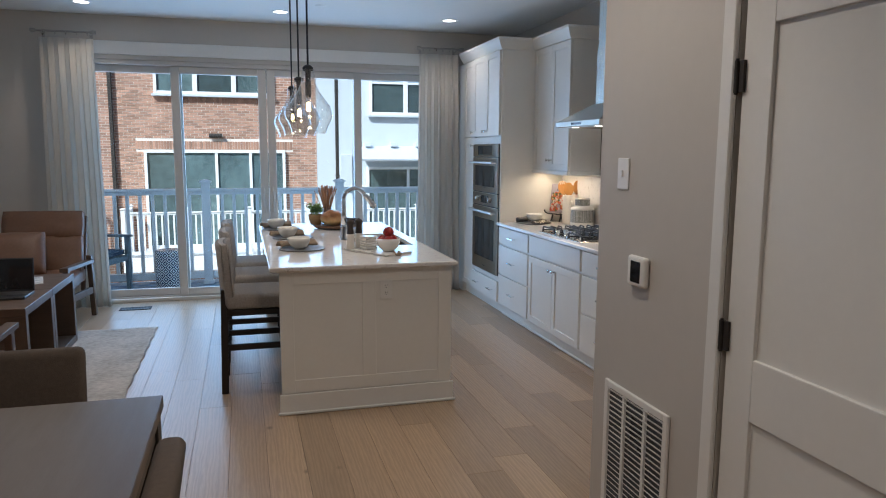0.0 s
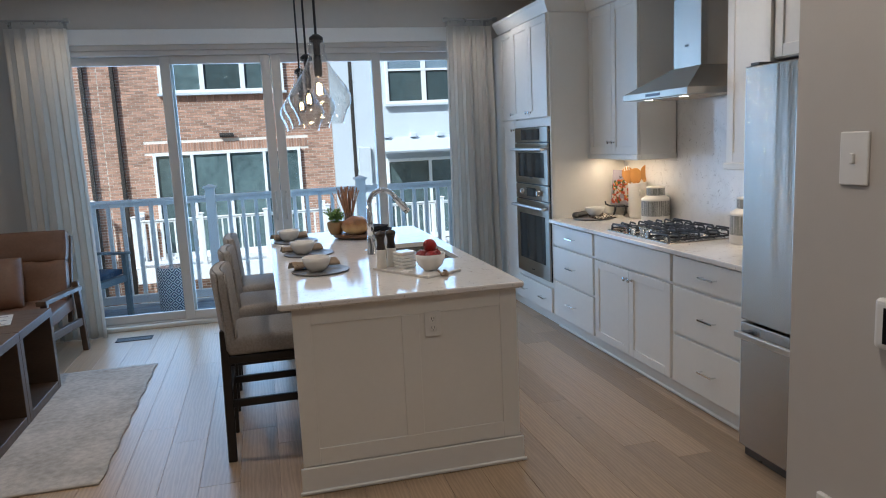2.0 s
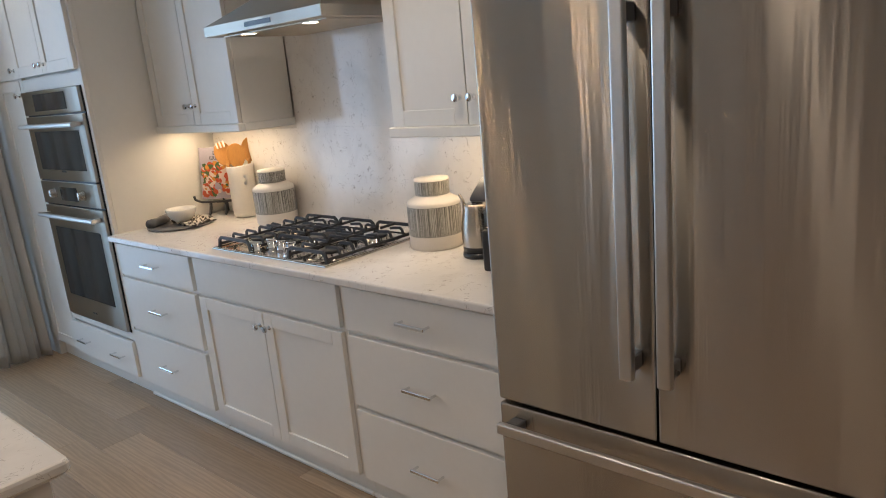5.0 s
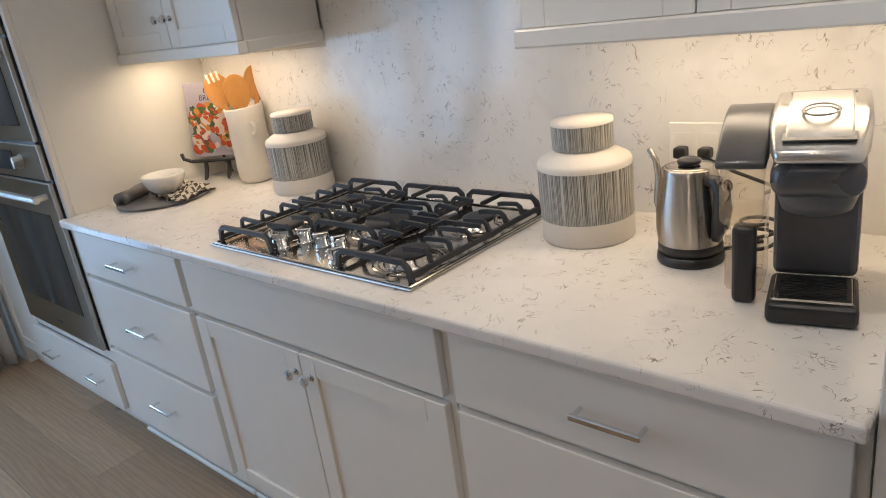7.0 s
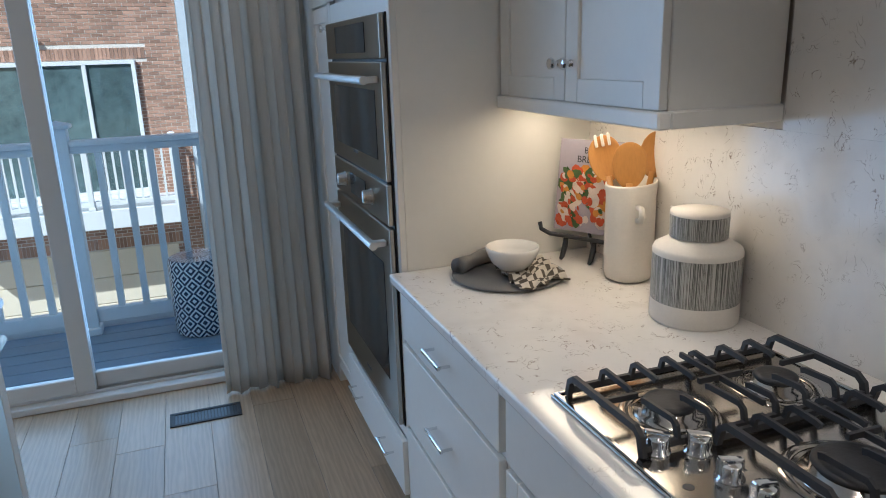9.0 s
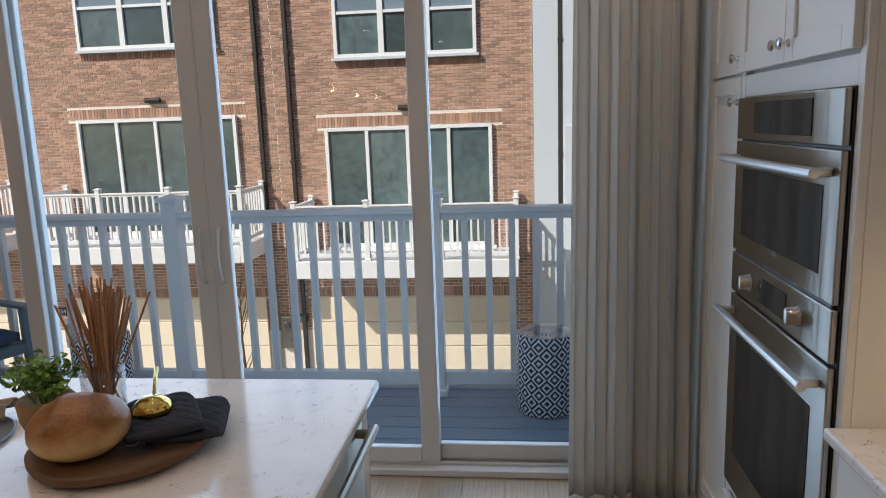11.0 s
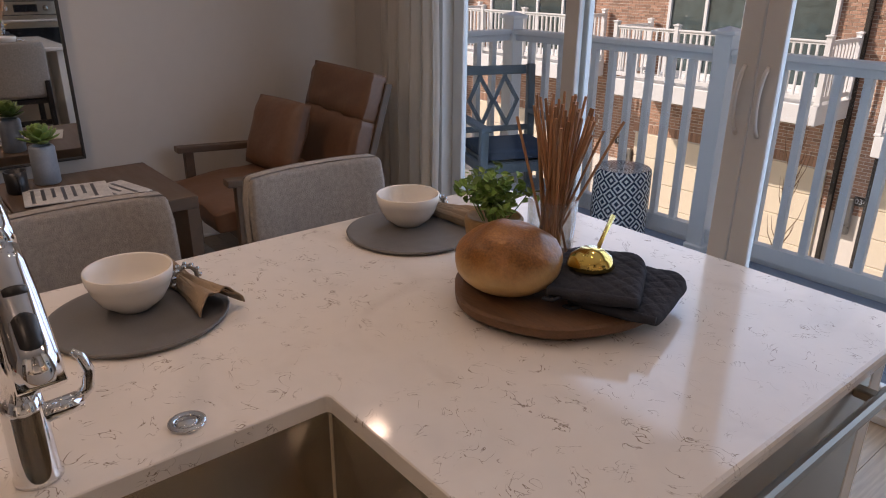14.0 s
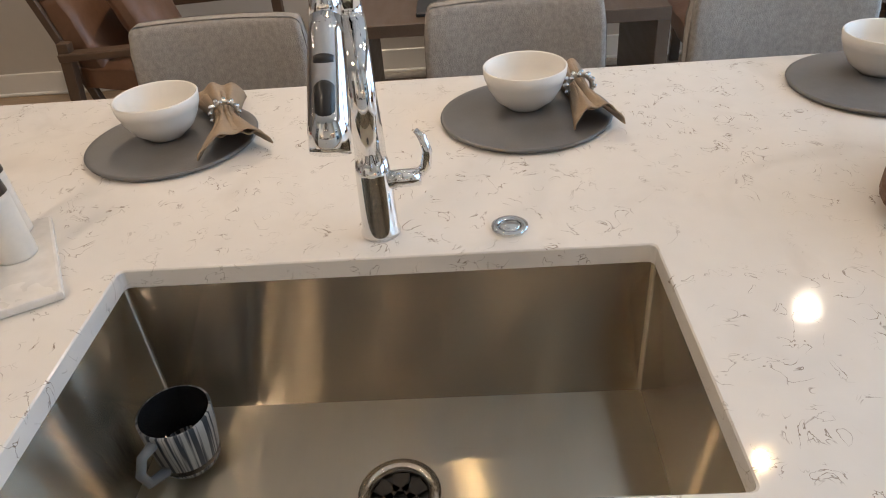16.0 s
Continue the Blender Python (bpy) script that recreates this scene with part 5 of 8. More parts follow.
def railing(name, label, pts, z0, ztop, group, parent=None, post=0.10, step=0.142, balw=0.038):
    """White vinyl railing through posts at pts, (x, y) each; z0 the deck, ztop the top of the caps."""
    if parent is None:
        ob = thing(name, label, "railing", group)
    else:
        ob = new(name)
        ob.parent = parent
    zr = ztop - 0.115
    pm = bm_ = None
    for px, py in pts:
        if pm is None:
            h = post / 2
            b = bx(-h, -h, z0, h, h, ztop - 0.03, 0.004)
            bx(-h - 0.012, -h - 0.012, z0, h + 0.012, h + 0.012, z0 + 0.05, 0.008, b)
            bx(-h - 0.02, -h - 0.02, ztop - 0.045, h + 0.02, h + 0.02, ztop - 0.022, 0.004, b)
            t = [b.verts.new(v) for v in ((-h - 0.01, -h - 0.01, ztop - 0.022), (h + 0.01, -h - 0.01, ztop - 0.022), (h + 0.01, h + 0.01, ztop - 0.022), (-h - 0.01, h + 0.01, ztop - 0.022), (0, 0, ztop))]
            for k in range(4):
                b.faces.new((t[k], t[(k + 1) % 4], t[4]))
            pm = part("post", b, M_VINYL, ob, at=pose(px, py, 0))
        else:
            again(pm, ob, pose(px, py, 0))
    for (ax, ay), (cx_, cy_) in zip(pts, pts[1:]):
        d = Vector((cx_ - ax, cy_ - ay, 0))
        length = d.length - post
        ang = math.degrees(math.atan2(d.y, d.x))
        o = Vector((ax, ay, 0)) + d.normalized() * post / 2
        base = pose(o.x, o.y, 0, 0, 0, ang)
        b = bx(0, -0.045, zr - 0.035, length, 0.045, zr, 0.006)
        bx(0, -0.022, zr - 0.075, length, 0.022, zr - 0.035, 0.002, b)
        part("top_rail", b, M_VINYL, ob, at=base)
        part("bottom_rail", bx(0, -0.025, z0 + 0.07, length, 0.025, z0 + 0.155, 0.004), M_VINYL, ob, at=base)
        n = max(1, round(length / step) - 1)
        for k in range(n):
            m = base @ pose(length * (k + 1) / (n + 1), 0, 0)
            if bm_ is None:
                bm_ = part("baluster", bx(-balw / 2, -balw / 2, z0 + 0.1555, balw / 2, balw / 2, zr - 0.0755), M_VINYL, ob, at=m)
            else:
                again(bm_, ob, m)
    return ob


railing("deck_railing", "white vinyl deck railing with capped posts and square balusters", [(-2.08, 8.25), (-2.08, 9.06), (-0.46, 9.06), (1.15, 9.06), (2.78, 9.06)], -0.022, 1.255, "")


def garden_stool(x, y):
    ob = thing("garden_stool", "ceramic drum stool glazed in a navy and white lattice", "stool", "garden stools", (x, y, -0.0215))
    part("drum", lathe([(0.0, 0), (0.155, 0), (0.165, 0.008), (0.168, 0.03), (0.170, 0.22), (0.168, 0.43), (0.165, 0.452), (0.155, 0.462)], 48), M_LATTICE, ob, smooth=True)
    part("seat", lathe([(0.0, 0.466), (0.10, 0.466), (0.155, 0.4625)], 48), M_LATTICE, ob, smooth=True)


garden_stool(-0.87, 8.82)
garden_stool(1.80, 8.86)


def deck_chair(m):
    ob = thing("deck_armchair", "blue-grey painted wooden deck armchair with a navy seat cushion", "chair", "deck chairs")
    ob.matrix_basis = m
    for sx in (-0.27, 0.27):
        part("front_leg", bx(sx - 0.025, -0.28, 0, sx + 0.025, -0.23, 0.63, 0.004), M_BLUEWOOD, ob)
        part("rear_leg", bent(bx(sx - 0.025, 0.22, 0, sx + 0.025, 0.27, 0.95, 0.004), lambda x, y, z: (x, y + 0.12 * max(0, z - 0.4) ** 1.2, z)), M_BLUEWOOD, ob)
        part("armrest", bx(sx - 0.035, -0.31, 0.63, sx + 0.035, 0.27, 0.655, 0.006), M_BLUEWOOD, ob)
        part("side_rail", bx(sx - 0.015, -0.23, 0.36, sx + 0.015, 0.22, 0.42, 0.003), M_BLUEWOOD, ob)
    part("front_rail", bx(-0.245, -0.27, 0.36, 0.245, -0.245, 0.42, 0.003), M_BLUEWOOD, ob)
    part("seat", bx(-0.245, -0.24, 0.40, 0.245, 0.22, 0.422, 0.003), M_BLUEWOOD, ob)
    part("cushion", moved(cushion(0.48, 0.46, 0.075, 0.35, 8), pose(0, -0.01, 0.462)), M_NAVYCUSH, ob, "navy seat cushion", True)
    lean = pose(0, 0.245, 0.45, -11, 0, 0)
    b = bx(-0.245, -0.014, 0.44, 0.245, 0.014, 0.50, 0.003)
    bx(-0.245, -0.012, 0.06, 0.245, 0.012, 0.10, 0.003, b)
    part("back_rail", moved(b, lean), M_BLUEWOOD, ob)
    for sx in (-0.09, 0.09):
        b = bmesh.new()
        for q0, q1 in (((sx - 0.085, 0.27), (sx, 0.43)), ((sx, 0.43), (sx + 0.085, 0.27)), ((sx + 0.085, 0.27), (sx, 0.11)), ((sx, 0.11), (sx - 0.085, 0.27))):
            v = Vector((q1[0] - q0[0], 0, q1[1] - q0[1]))
            a = math.degrees(math.atan2(v.z, v.x))
            join(b, moved(bx(-0.012, -0.009, -0.012, v.length + 0.012, 0.009, 0.012), pose(q0[0], 0, q0[1], 0, -a, 0)))
        part("diamond_splat", moved(b, lean), M_BLUEWOOD, ob)
    return ob


dc = deck_chair(pose(-1.66, 8.64, -0.0215, 0, 0, 68))
copy_thing(dc, pose(2.62, 8.64, -0.0215, 0, 0, -78))


# ---- the houses across the alley ----
def brick_sheet(x0, x1, z0, z1, y, holes, seed, w=0.203, h=0.0676, pick=None):
    """Running-bond bricks proud of the mortar, left out where the openings are; one mesh."""
    r = np.random.RandomState(seed)
    verts, faces = [], []
    row = 0
    z = z0
    while z < z1:
        off = (row % 2) * w / 2
        x = x0 - off
        while x < x1:
            a, c = max(x, x0) + 0.007, min(x + w, x1) - 0.007
            zz0, zz1 = z + 0.0065, z + h - 0.0065
            ok = c - a > 0.02
            for hx0, hx1, hz0, hz1 in holes:
                if c > hx0 and a < hx1 and zz1 > hz0 and zz0 < hz1:
                    if a < hx0 - 0.03 and c > hx0:
                        c = hx0
                    elif c > hx1 + 0.03 and a < hx1:
                        a = hx1
                    else:
                        ok = False
            if ok:
                d = 0.008 + 0.003 * r.rand()
                n = len(verts)
                verts += [(a, y, zz0), (c, y, zz0), (c, y, zz1), (a, y, zz1), (a, y - d, zz0), (c, y - d, zz0), (c, y - d, zz1), (a, y - d, zz1)]
                faces += [(n + 4, n + 5, n + 6, n + 7), (n, n + 1, n + 5, n + 4), (n + 1, n + 2, n + 6, n + 5), (n + 2, n + 3, n + 7, n + 6), (n + 3, n, n + 4, n + 7)]
            x += w
        z += h
        row += 1
    me = bpy.data.meshes.new("brickwork")
    me.from_pydata(verts, [], faces)
    return me


def house_window(parent, x0, x1, z0, z1, y, panes, sashes=True):
    """A white window with its lights; glass set back, blinds and reflected sky coloured into the upper ones."""
    wn_ = new("window")
    wn_.parent = parent
    t = 0.075
    b = bx(x0, y - 0.05, z0, x0 + t, y + 0.05, z1, 0.004)
    bx(x1 - t, y - 0.05, z0, x1, y + 0.05, z1, 0.004, b)
    bx(x0 + t, y - 0.05, z0, x1 - t, y + 0.05, z0 + t, 0.004, b)
    bx(x0 + t, y - 0.05, z1 - t, x1 - t, y + 0.05, z1, 0.004, b)
    w = (x1 - x0 - t) / panes
    for k in range(1, panes):
        xx = x0 + t / 2 + w * k
        bx(xx - t * (0.8 if sashes else 0.5), y - 0.045, z0 + t, xx + t * (0.8 if sashes else 0.5), y + 0.045, z1 - t, 0.004, b)
    zm = (z0 + z1) / 2
    if sashes:
        bx(x0 + t, y - 0.035, zm - 0.03, x1 - t, y + 0.03, zm + 0.03, 0.003, b)
    part("window_frame", b, M_VINYL, wn_)
    for k in range(panes):
        a = x0 + t * 0.5 + w * k + 0.02
        if sashes:
            part("lower_pane", bx(a, y + 0.01, z0 + 0.05, a + w - 0.04, y + 0.018, zm - 0.02), M_DARKGLASS, wn_, "dark reflecting pane")
            part("upper_pane", bx(a, y + 0.002, zm + 0.02, a + w - 0.04, y + 0.008, z1 - 0.05), M_BLIND_SKYGLASS, wn_, "pane with a pale blind and reflected sky put into its colour")
        else:
            part("pane", bx(a, y + 0.01, z0 + 0.05, a + w - 0.04, y + 0.018, z1 - 0.05), M_DARKGLASS, wn_, "dark reflecting pane")
    part("sill", bx(x0 - 0.05, y - 0.09, z0 - 0.06, x1 + 0.05, y + 0.02, z0 - 0.001, 0.004), M_WHITEWALL_SHADED if sashes else M_VINYL, wn_)
    return wn_


def lintel(parent, x0, x1, z, y, seed, h=0.21):
    b = bmesh.new()
    n = int((x1 - x0) / 0.0676)
    for k in range(n):
        a = x0 + (x1 - x0) * k / n
        bx(a + 0.004, y - 0.014, z, a + (x1 - x0) / n - 0.004, y + 0.0, z + h, 0, b)
    ob = part("soldier_course", b, M_BRICK, parent)
    return tagged(ob, "upright soldier-course bricks over the opening", kind="stuff")


def brick_house(x0, x1, dz, win, up, label, seed):
    Y = 20.0
    ob = thing("brick_townhouse", label, "house", "brick townhouses")
    (wx0, wx1), zt = win, 1.60 + dz
    zb = -0.98 + dz
    ux0, ux1, uz0, uz1 = up
    gz = -2.12
    gx0, gx1 = wx0 - 0.55, wx1 + 0.35
    part("wall", bx(x0, Y, GZ, x1, Y + 6, 7.4), M_MORTAR, ob)
    part("cornice", bx(x0, Y - 0.35, 7.4, x1, Y + 6.2, 7.7, 0.02), M_VINYL, ob)
    holes = [(wx0, wx1, zb, zt), (ux0, ux1, uz0 - 0.06, uz1), (gx0, gx1, GZ, gz)]
    me = brick_sheet(x0, x1, -2.9, 5.2, Y, holes + [(wx0 - 0.2, wx1 + 0.2, zt + 0.001, zt + 0.26), (gx0 - 0.1, gx1 + 0.1, gz, gz + 0.24)], seed)
    me.materials.append(M_BRICK)
    o2 = new("brickwork", me)
    o2.parent = ob
    tagged(o2, "red-brown running-bond brickwork", kind="stuff")
    lintel(ob, wx0 - 0.2, wx1 + 0.2, zt + 0.02, Y, seed)
    lintel(ob, gx0 - 0.1, gx1 + 0.1, gz + 0.01, Y, seed + 1)
    lintel(ob, ux0 - 0.05, ux1 + 0.05, uz0 - 0.20, Y - 0.006, seed + 2, 0.13)
    house_window(ob, wx0, wx1, zb, zt, Y - 0.06, 4, False)
    house_window(ob, ux0, ux1, uz0, uz1, Y - 0.06, 3)
    # garage door in four panels
    gd = new("garage_door")
    gd.parent = ob
    n = 4
    for k in range(n):
        a = GZ + 0.02 + (gz - GZ - 0.02) * k / n
        part("panel", bx(gx0, Y - 0.05, a, gx1, Y - 0.004, a + (gz - GZ - 0.02) / n - 0.012, 0.01), M_GARAGE, gd)
    # wall lamp
    lx = (wx0 + wx1) / 2
    part("wall_lamp", moved(lathe([(0.0, -0.17), (0.055, -0.17), (0.055, 0.17), (0.0, 0.17)], 14), pose(lx, Y - 0.09, 1.98 + dz, 0, 90, 0)), M_DARKMETAL, ob)
    # balcony
    bal = new("balcony")
    bal.parent = ob
    yd = 18.62
    b = bx(wx0 - 0.42, yd - 0.06, zb - 0.42, wx1 + 0.52, Y - 0.06, zb - 0.06, 0.01)
    part("fascia", b, M_VINYL, bal)
    return ob, (wx0 - 0.38, wx1 + 0.48, yd, zb - 0.06, 0.2 + dz)


HOUSES = [
    (-3.55, 1.97, 0.0, (-2.47, 1.11), (-2.16, 0.83, 3.04, 4.85), 11),
    (-9.25, -3.55, 0.35, (-8.10, -4.42), (-7.85, -4.74, 3.43, 5.2), 23),
    (-15.3, -9.25, 0.50, (-13.95, -10.3), (-13.65, -10.45, 3.55, 5.3), 37),
]
for hx0, hx1, hdz, hwin, hup, seed in HOUSES:
    ob, (rx0, rx1, ry, rz, rt) = brick_house(hx0, hx1, hdz, hwin, hup, "red brick townhouse with white sliding doors and a small deck", seed)
    w3 = (rx1 - rx0) / 3
    railing("balcony_railing", "white vinyl balcony railing on the house opposite", [(rx0, 19.85), (rx0, ry), (rx0 + w3, ry), (rx0 + 2 * w3, ry), (rx1, ry), (rx1, 19.85)], rz, rt, "balcony railings", step=0.145)
for px, zz in ((-3.88, 7.3), (-3.2, 7.3), (-15.05, 7.3), (2.52, 7.3)):
    ob = thing("downpipe", "dark metal downpipe on the house wall", "downpipe", "downpipes")
    part("pipe", bx(px - 0.045, 19.88, GZ, px + 0.045, 19.965, zz, 0.01), M_DARKMETAL, ob)
    for bz in (-1.5, 0.9, 3.2, 5.5):
        part("bracket", bx(px - 0.06, 19.87, bz, px + 0.06, 19.998, bz + 0.03), M_DARKMETAL, ob)


def white_house(x0, x1):
    Y = 19.9
    ob = thing("white_townhouse", "white townhouse with grey-shaded windows and a slatted canopy", "house", "white townhouses")
    part("wall", bx(x0, Y, GZ, x1, Y + 6, 7.6), M_WHITEWALL_SHADED, ob)
    part("pilaster", bx(x0 + 0.62, Y - 0.12, GZ, x0 + 0.95, Y - 0.001, 1.5, 0.01), M_WHITEWALL_SHADED, ob)
    house_window(ob, x0 + 1.45, x0 + 3.5, 2.6, 4.35, Y - 0.06, 2)
    house_window(ob, x0 + 4.6, x0 + 6.6, 2.6, 4.35, Y - 0.06, 2)
    house_window(ob, x0 + 1.35, x0 + 4.9, -0.95, 1.16, Y - 0.06, 3, False)
    part("canopy", moved(bx(x0 + 1.1, -0.9, -0.03, x0 + 5.2, 0, 0.03, 0.004), pose(0, Y, 1.72, 24, 0, 0)), M_WHITEWALL_SHADED, ob)
    for k in range(6):
        xx = x0 + 1.3 + 0.72 * k
        part("bracket", bx(xx, Y - 0.25, 1.72, xx + 0.16, Y - 0.002, 1.84, 0.01), M_WHITEWALL_SHADED, ob)
    part("balcony_floor", bx(x0 + 0.9, 18.6, -1.4, x0 + 5.6, Y - 0.002, -1.04, 0.01), M_VINYL, ob)
    part("garage_door", bx(x0 + 1.0, Y - 0.04, GZ, x0 + 5.4, Y - 0.002, -2.12), M_GARAGE, ob)
    return ob


white_house(1.975, 9.4)
railing("balcony_railing", "white vinyl balcony railing on the house opposite", [(2.95, 19.75), (2.95, 18.66), (4.5, 18.66), (6.0, 18.66), (7.5, 18.66), (7.5, 19.75)], -1.04, 0.2, "balcony railings", step=0.145)
ob = thing("white_townhouse", "white-walled end house beyond the brick row", "house", "white townhouses")
part("wall", bx(-24, 19.4, GZ, -15.32, 26, 7.6), M_WHITEWALL_SHADED, ob)
house_window(ob, -19, -17, 2.6, 4.3, 19.34, 2)


def meter(x):
    ob = thing("utility_meter", "grey electric meter box on the garage wall", "meter", "utility meters")
    part("box", bx(x, 19.87, -3.3, x + 0.32, 19.985, -2.55, 0.02), M_NICKEL, ob)
    part("dial", lathe([(0.0, 0.05), (0.07, 0.045), (0.08, 0)], 18, m=pose(x + 0.16, 19.869, -2.75, 90, 0, 0)), M_GREYPL, ob)


meter(-3.75)
meter(-9.0)


def car(x, y, turn, material, label):
    ob = thing("car", label, "car", "parked cars", (x, y, GZ), turn)
    b = bx(-2.2, -0.88, 0.28, 2.2, 0.88, 0.86, 0.14, seg=3)
    part("body", b, material, ob, smooth=True)
    b = bent(bx(-1.5, -0.78, 0.84, 1.0, 0.78, 1.45, 0.12, seg=3), lambda q, w_, z: (q * (1 - 0.35 * (z - 0.84) / 0.6), w_ * (1 - 0.14 * (z - 0.84) / 0.6), z))
    part("cabin", b, M_BLACKGL, ob, smooth=True)
    for wx in (-1.35, 1.35):
        for wy in (-0.82, 0.82):
            part("wheel", lathe([(0.0, -0.1), (0.24, -0.1), (0.33, -0.08), (0.33, 0.08), (0.24, 0.1), (0.0, 0.1)], 20, m=pose(wx, wy, 0.331, 90, 0, 0)), M_BLACKPL, ob)


M_CAR1 = mat("silver_car_paint", (0.55, 0.57, 0.6), 0.25, 0.6, coat=0.5)
M_CAR2 = mat("black_car_paint", (0.03, 0.03, 0.035), 0.2, 0.0, coat=0.8)
car(0.4, 13.9, 4, M_CAR1, "silver car parked in the alley")
car(-6.0, 14.1, 2, M_CAR2, "dark car parked in the alley")


def bare_tree(x, y):
    ob = thing("sapling", "bare leafless young tree in the alley", "tree", "", (x, y, GZ))
    r = random.Random(3)
    part("trunk", tube([(0, 0, 0), (0.02, 0, 0.9), (-0.02, 0.02, 2.0), (0.02, 0, 3.2)], [0.045, 0.035, 0.02, 0.006], 8), M_TRAYWOOD, ob)
    b = bmesh.new()
    for k in range(26):
        z = 0.8 + 2.2 * r.random()
        a = r.random() * 6.28
        ln = 0.25 + 0.4 * r.random()
        p0 = Vector((0, 0, z))
        p1 = p0 + Vector((math.cos(a) * ln * 0.4, math.sin(a) * ln * 0.4, ln * 0.8))
        p2 = p1 + Vector((math.cos(a) * ln * 0.1, math.sin(a) * ln * 0.1, ln * 0.6))
        tube([p0, p1, p2], [0.010, 0.006, 0.002], 5, b)
    part("twigs", b, M_TRAYWOOD, ob)


bare_tree(-3.7, 17.6)



def house_number(x, z, text):
    ob = thing("house_number", "dark plaque with pale house digits on the brick pier", "number plate", "house numbers")
    part("plate", bx(x - 0.17, 19.955, z - 0.09, x + 0.17, 19.985, z + 0.09, 0.004), M_DARKMETAL, ob)
    part("bracket", bx(x - 0.03, 19.985, z - 0.03, x + 0.03, 20.0, z + 0.03), M_DARKMETAL, ob)
    cu = bpy.data.curves.new("digits", "FONT")
    cu.body, cu.size, cu.align_x, cu.align_y, cu.extrude = text, 0.15, "CENTER", "CENTER", 0.003
    to = new("digits", cu)
    me = bpy.data.meshes.new_from_object(to.evaluated_get(bpy.context.evaluated_depsgraph_get()))
    bpy.data.objects.remove(to)
    me.materials.append(M_VINYL)
    o2 = new("digits", me)
    o2.parent = ob
    o2.matrix_basis = pose(x, 19.95, z, 90, 0, 0)


house_number(-3.29, -2.60, "0342")
house_number(-9.06, -2.43, "034")
# ---- curtains ----
def curtain(x0, x1, y, label, seed, folds=7, flare=0.0):
    ob = thing("curtain", label, "curtain", "window curtains")
    r = random.Random(seed)
    b = bmesh.new()
    nx, nz = folds * 14, 26
    ph = [r.uniform(-0.5, 0.5) for _ in range(folds + 2)]
    grid = []
    for j in range(nz + 1):
        z = 0.012 + (2.66 - 0.012) * j / nz
        f = j / nz
        row = []
        for i in range(nx + 1):
            u = i / nx
            k = u * folds
            wob = ph[int(k)] * (1 - (k % 1)) + ph[int(k) + 1] * (k % 1)
            amp = 0.036 * (1 - 0.45 * f) * (1 + 1.1 * wob)
            yy = y + amp * math.sin(2 * math.pi * k + 2.2 * wob + 0.5 * math.sin(3 * f + wob)) + 0.006 * math.sin(9 * f + 5 * u)
            xx = x0 + (x1 - x0) * u + 0.012 * math.sin(4 * math.pi * k + wob) + flare * (1 - f) * (u - 0.5)
            row.append(b.verts.new((xx, yy, z)))
        grid.append(row)
    for j in range(nz):
        for i in range(nx):
            b.faces.new((grid[j][i], grid[j][i + 1], grid[j + 1][i + 1], grid[j + 1][i]))
    c = part("cloth", b, M_LINEN, ob, smooth=True)
    s = c.modifiers.new("thickness", "SOLIDIFY")
    s.thickness = 0.003
    for k in range(folds):
        xx = x0 + (x1 - x0) * (k + 0.5) / folds
        b = tube([(xx, y + 0.018 * math.cos(a), 2.705 + 0.018 * math.sin(a)) for a in [2 * math.pi * q / 14 for q in range(14)]], 0.0028, 6, closed=True)
        part("ring", b, M_NICKEL, ob)
    return ob


def rod_set(x0, x1, y):
    ob = thing("curtain_rod", "short brushed nickel curtain rod with end caps", "curtain rod", "curtain rods")
    part("rod", rod((x0, y, 2.72), (x1, y, 2.72), 0.0105, 12), M_NICKEL, ob)
    for xx in (x0, x1):
        part("finial", moved(lathe([(0.0, -0.022), (0.017, -0.022), (0.02, -0.016), (0.02, 0.016), (0.017, 0.022), (0.0, 0.022)], 16), pose(xx, y, 2.72, 0, 90, 0)), M_NICKEL, ob, smooth=True)
        xi = xx + (0.05 if xx == x0 else -0.05)
        b = rod((xi, y, 2.72), (xi, WY1 - 0.001, 2.72), 0.006, 8)
        bx(xi - 0.014, WY1 - 0.006, 2.68, xi + 0.014, WY1 - 0.0005, 2.76, 0.002, b)
        part("bracket", b, M_NICKEL, ob)


rod_set(-1.90, -1.375, 7.80)
rod_set(1.88, 2.37, 7.82)
curtain(-1.85, -1.38, 7.80, "beige linen curtain in soft folds beside the sliding door", 4, 5, 0.06)
curtain(1.89, 2.34, 7.82, "beige linen curtain in soft folds beside the sliding door", 9, 6, 0.06)


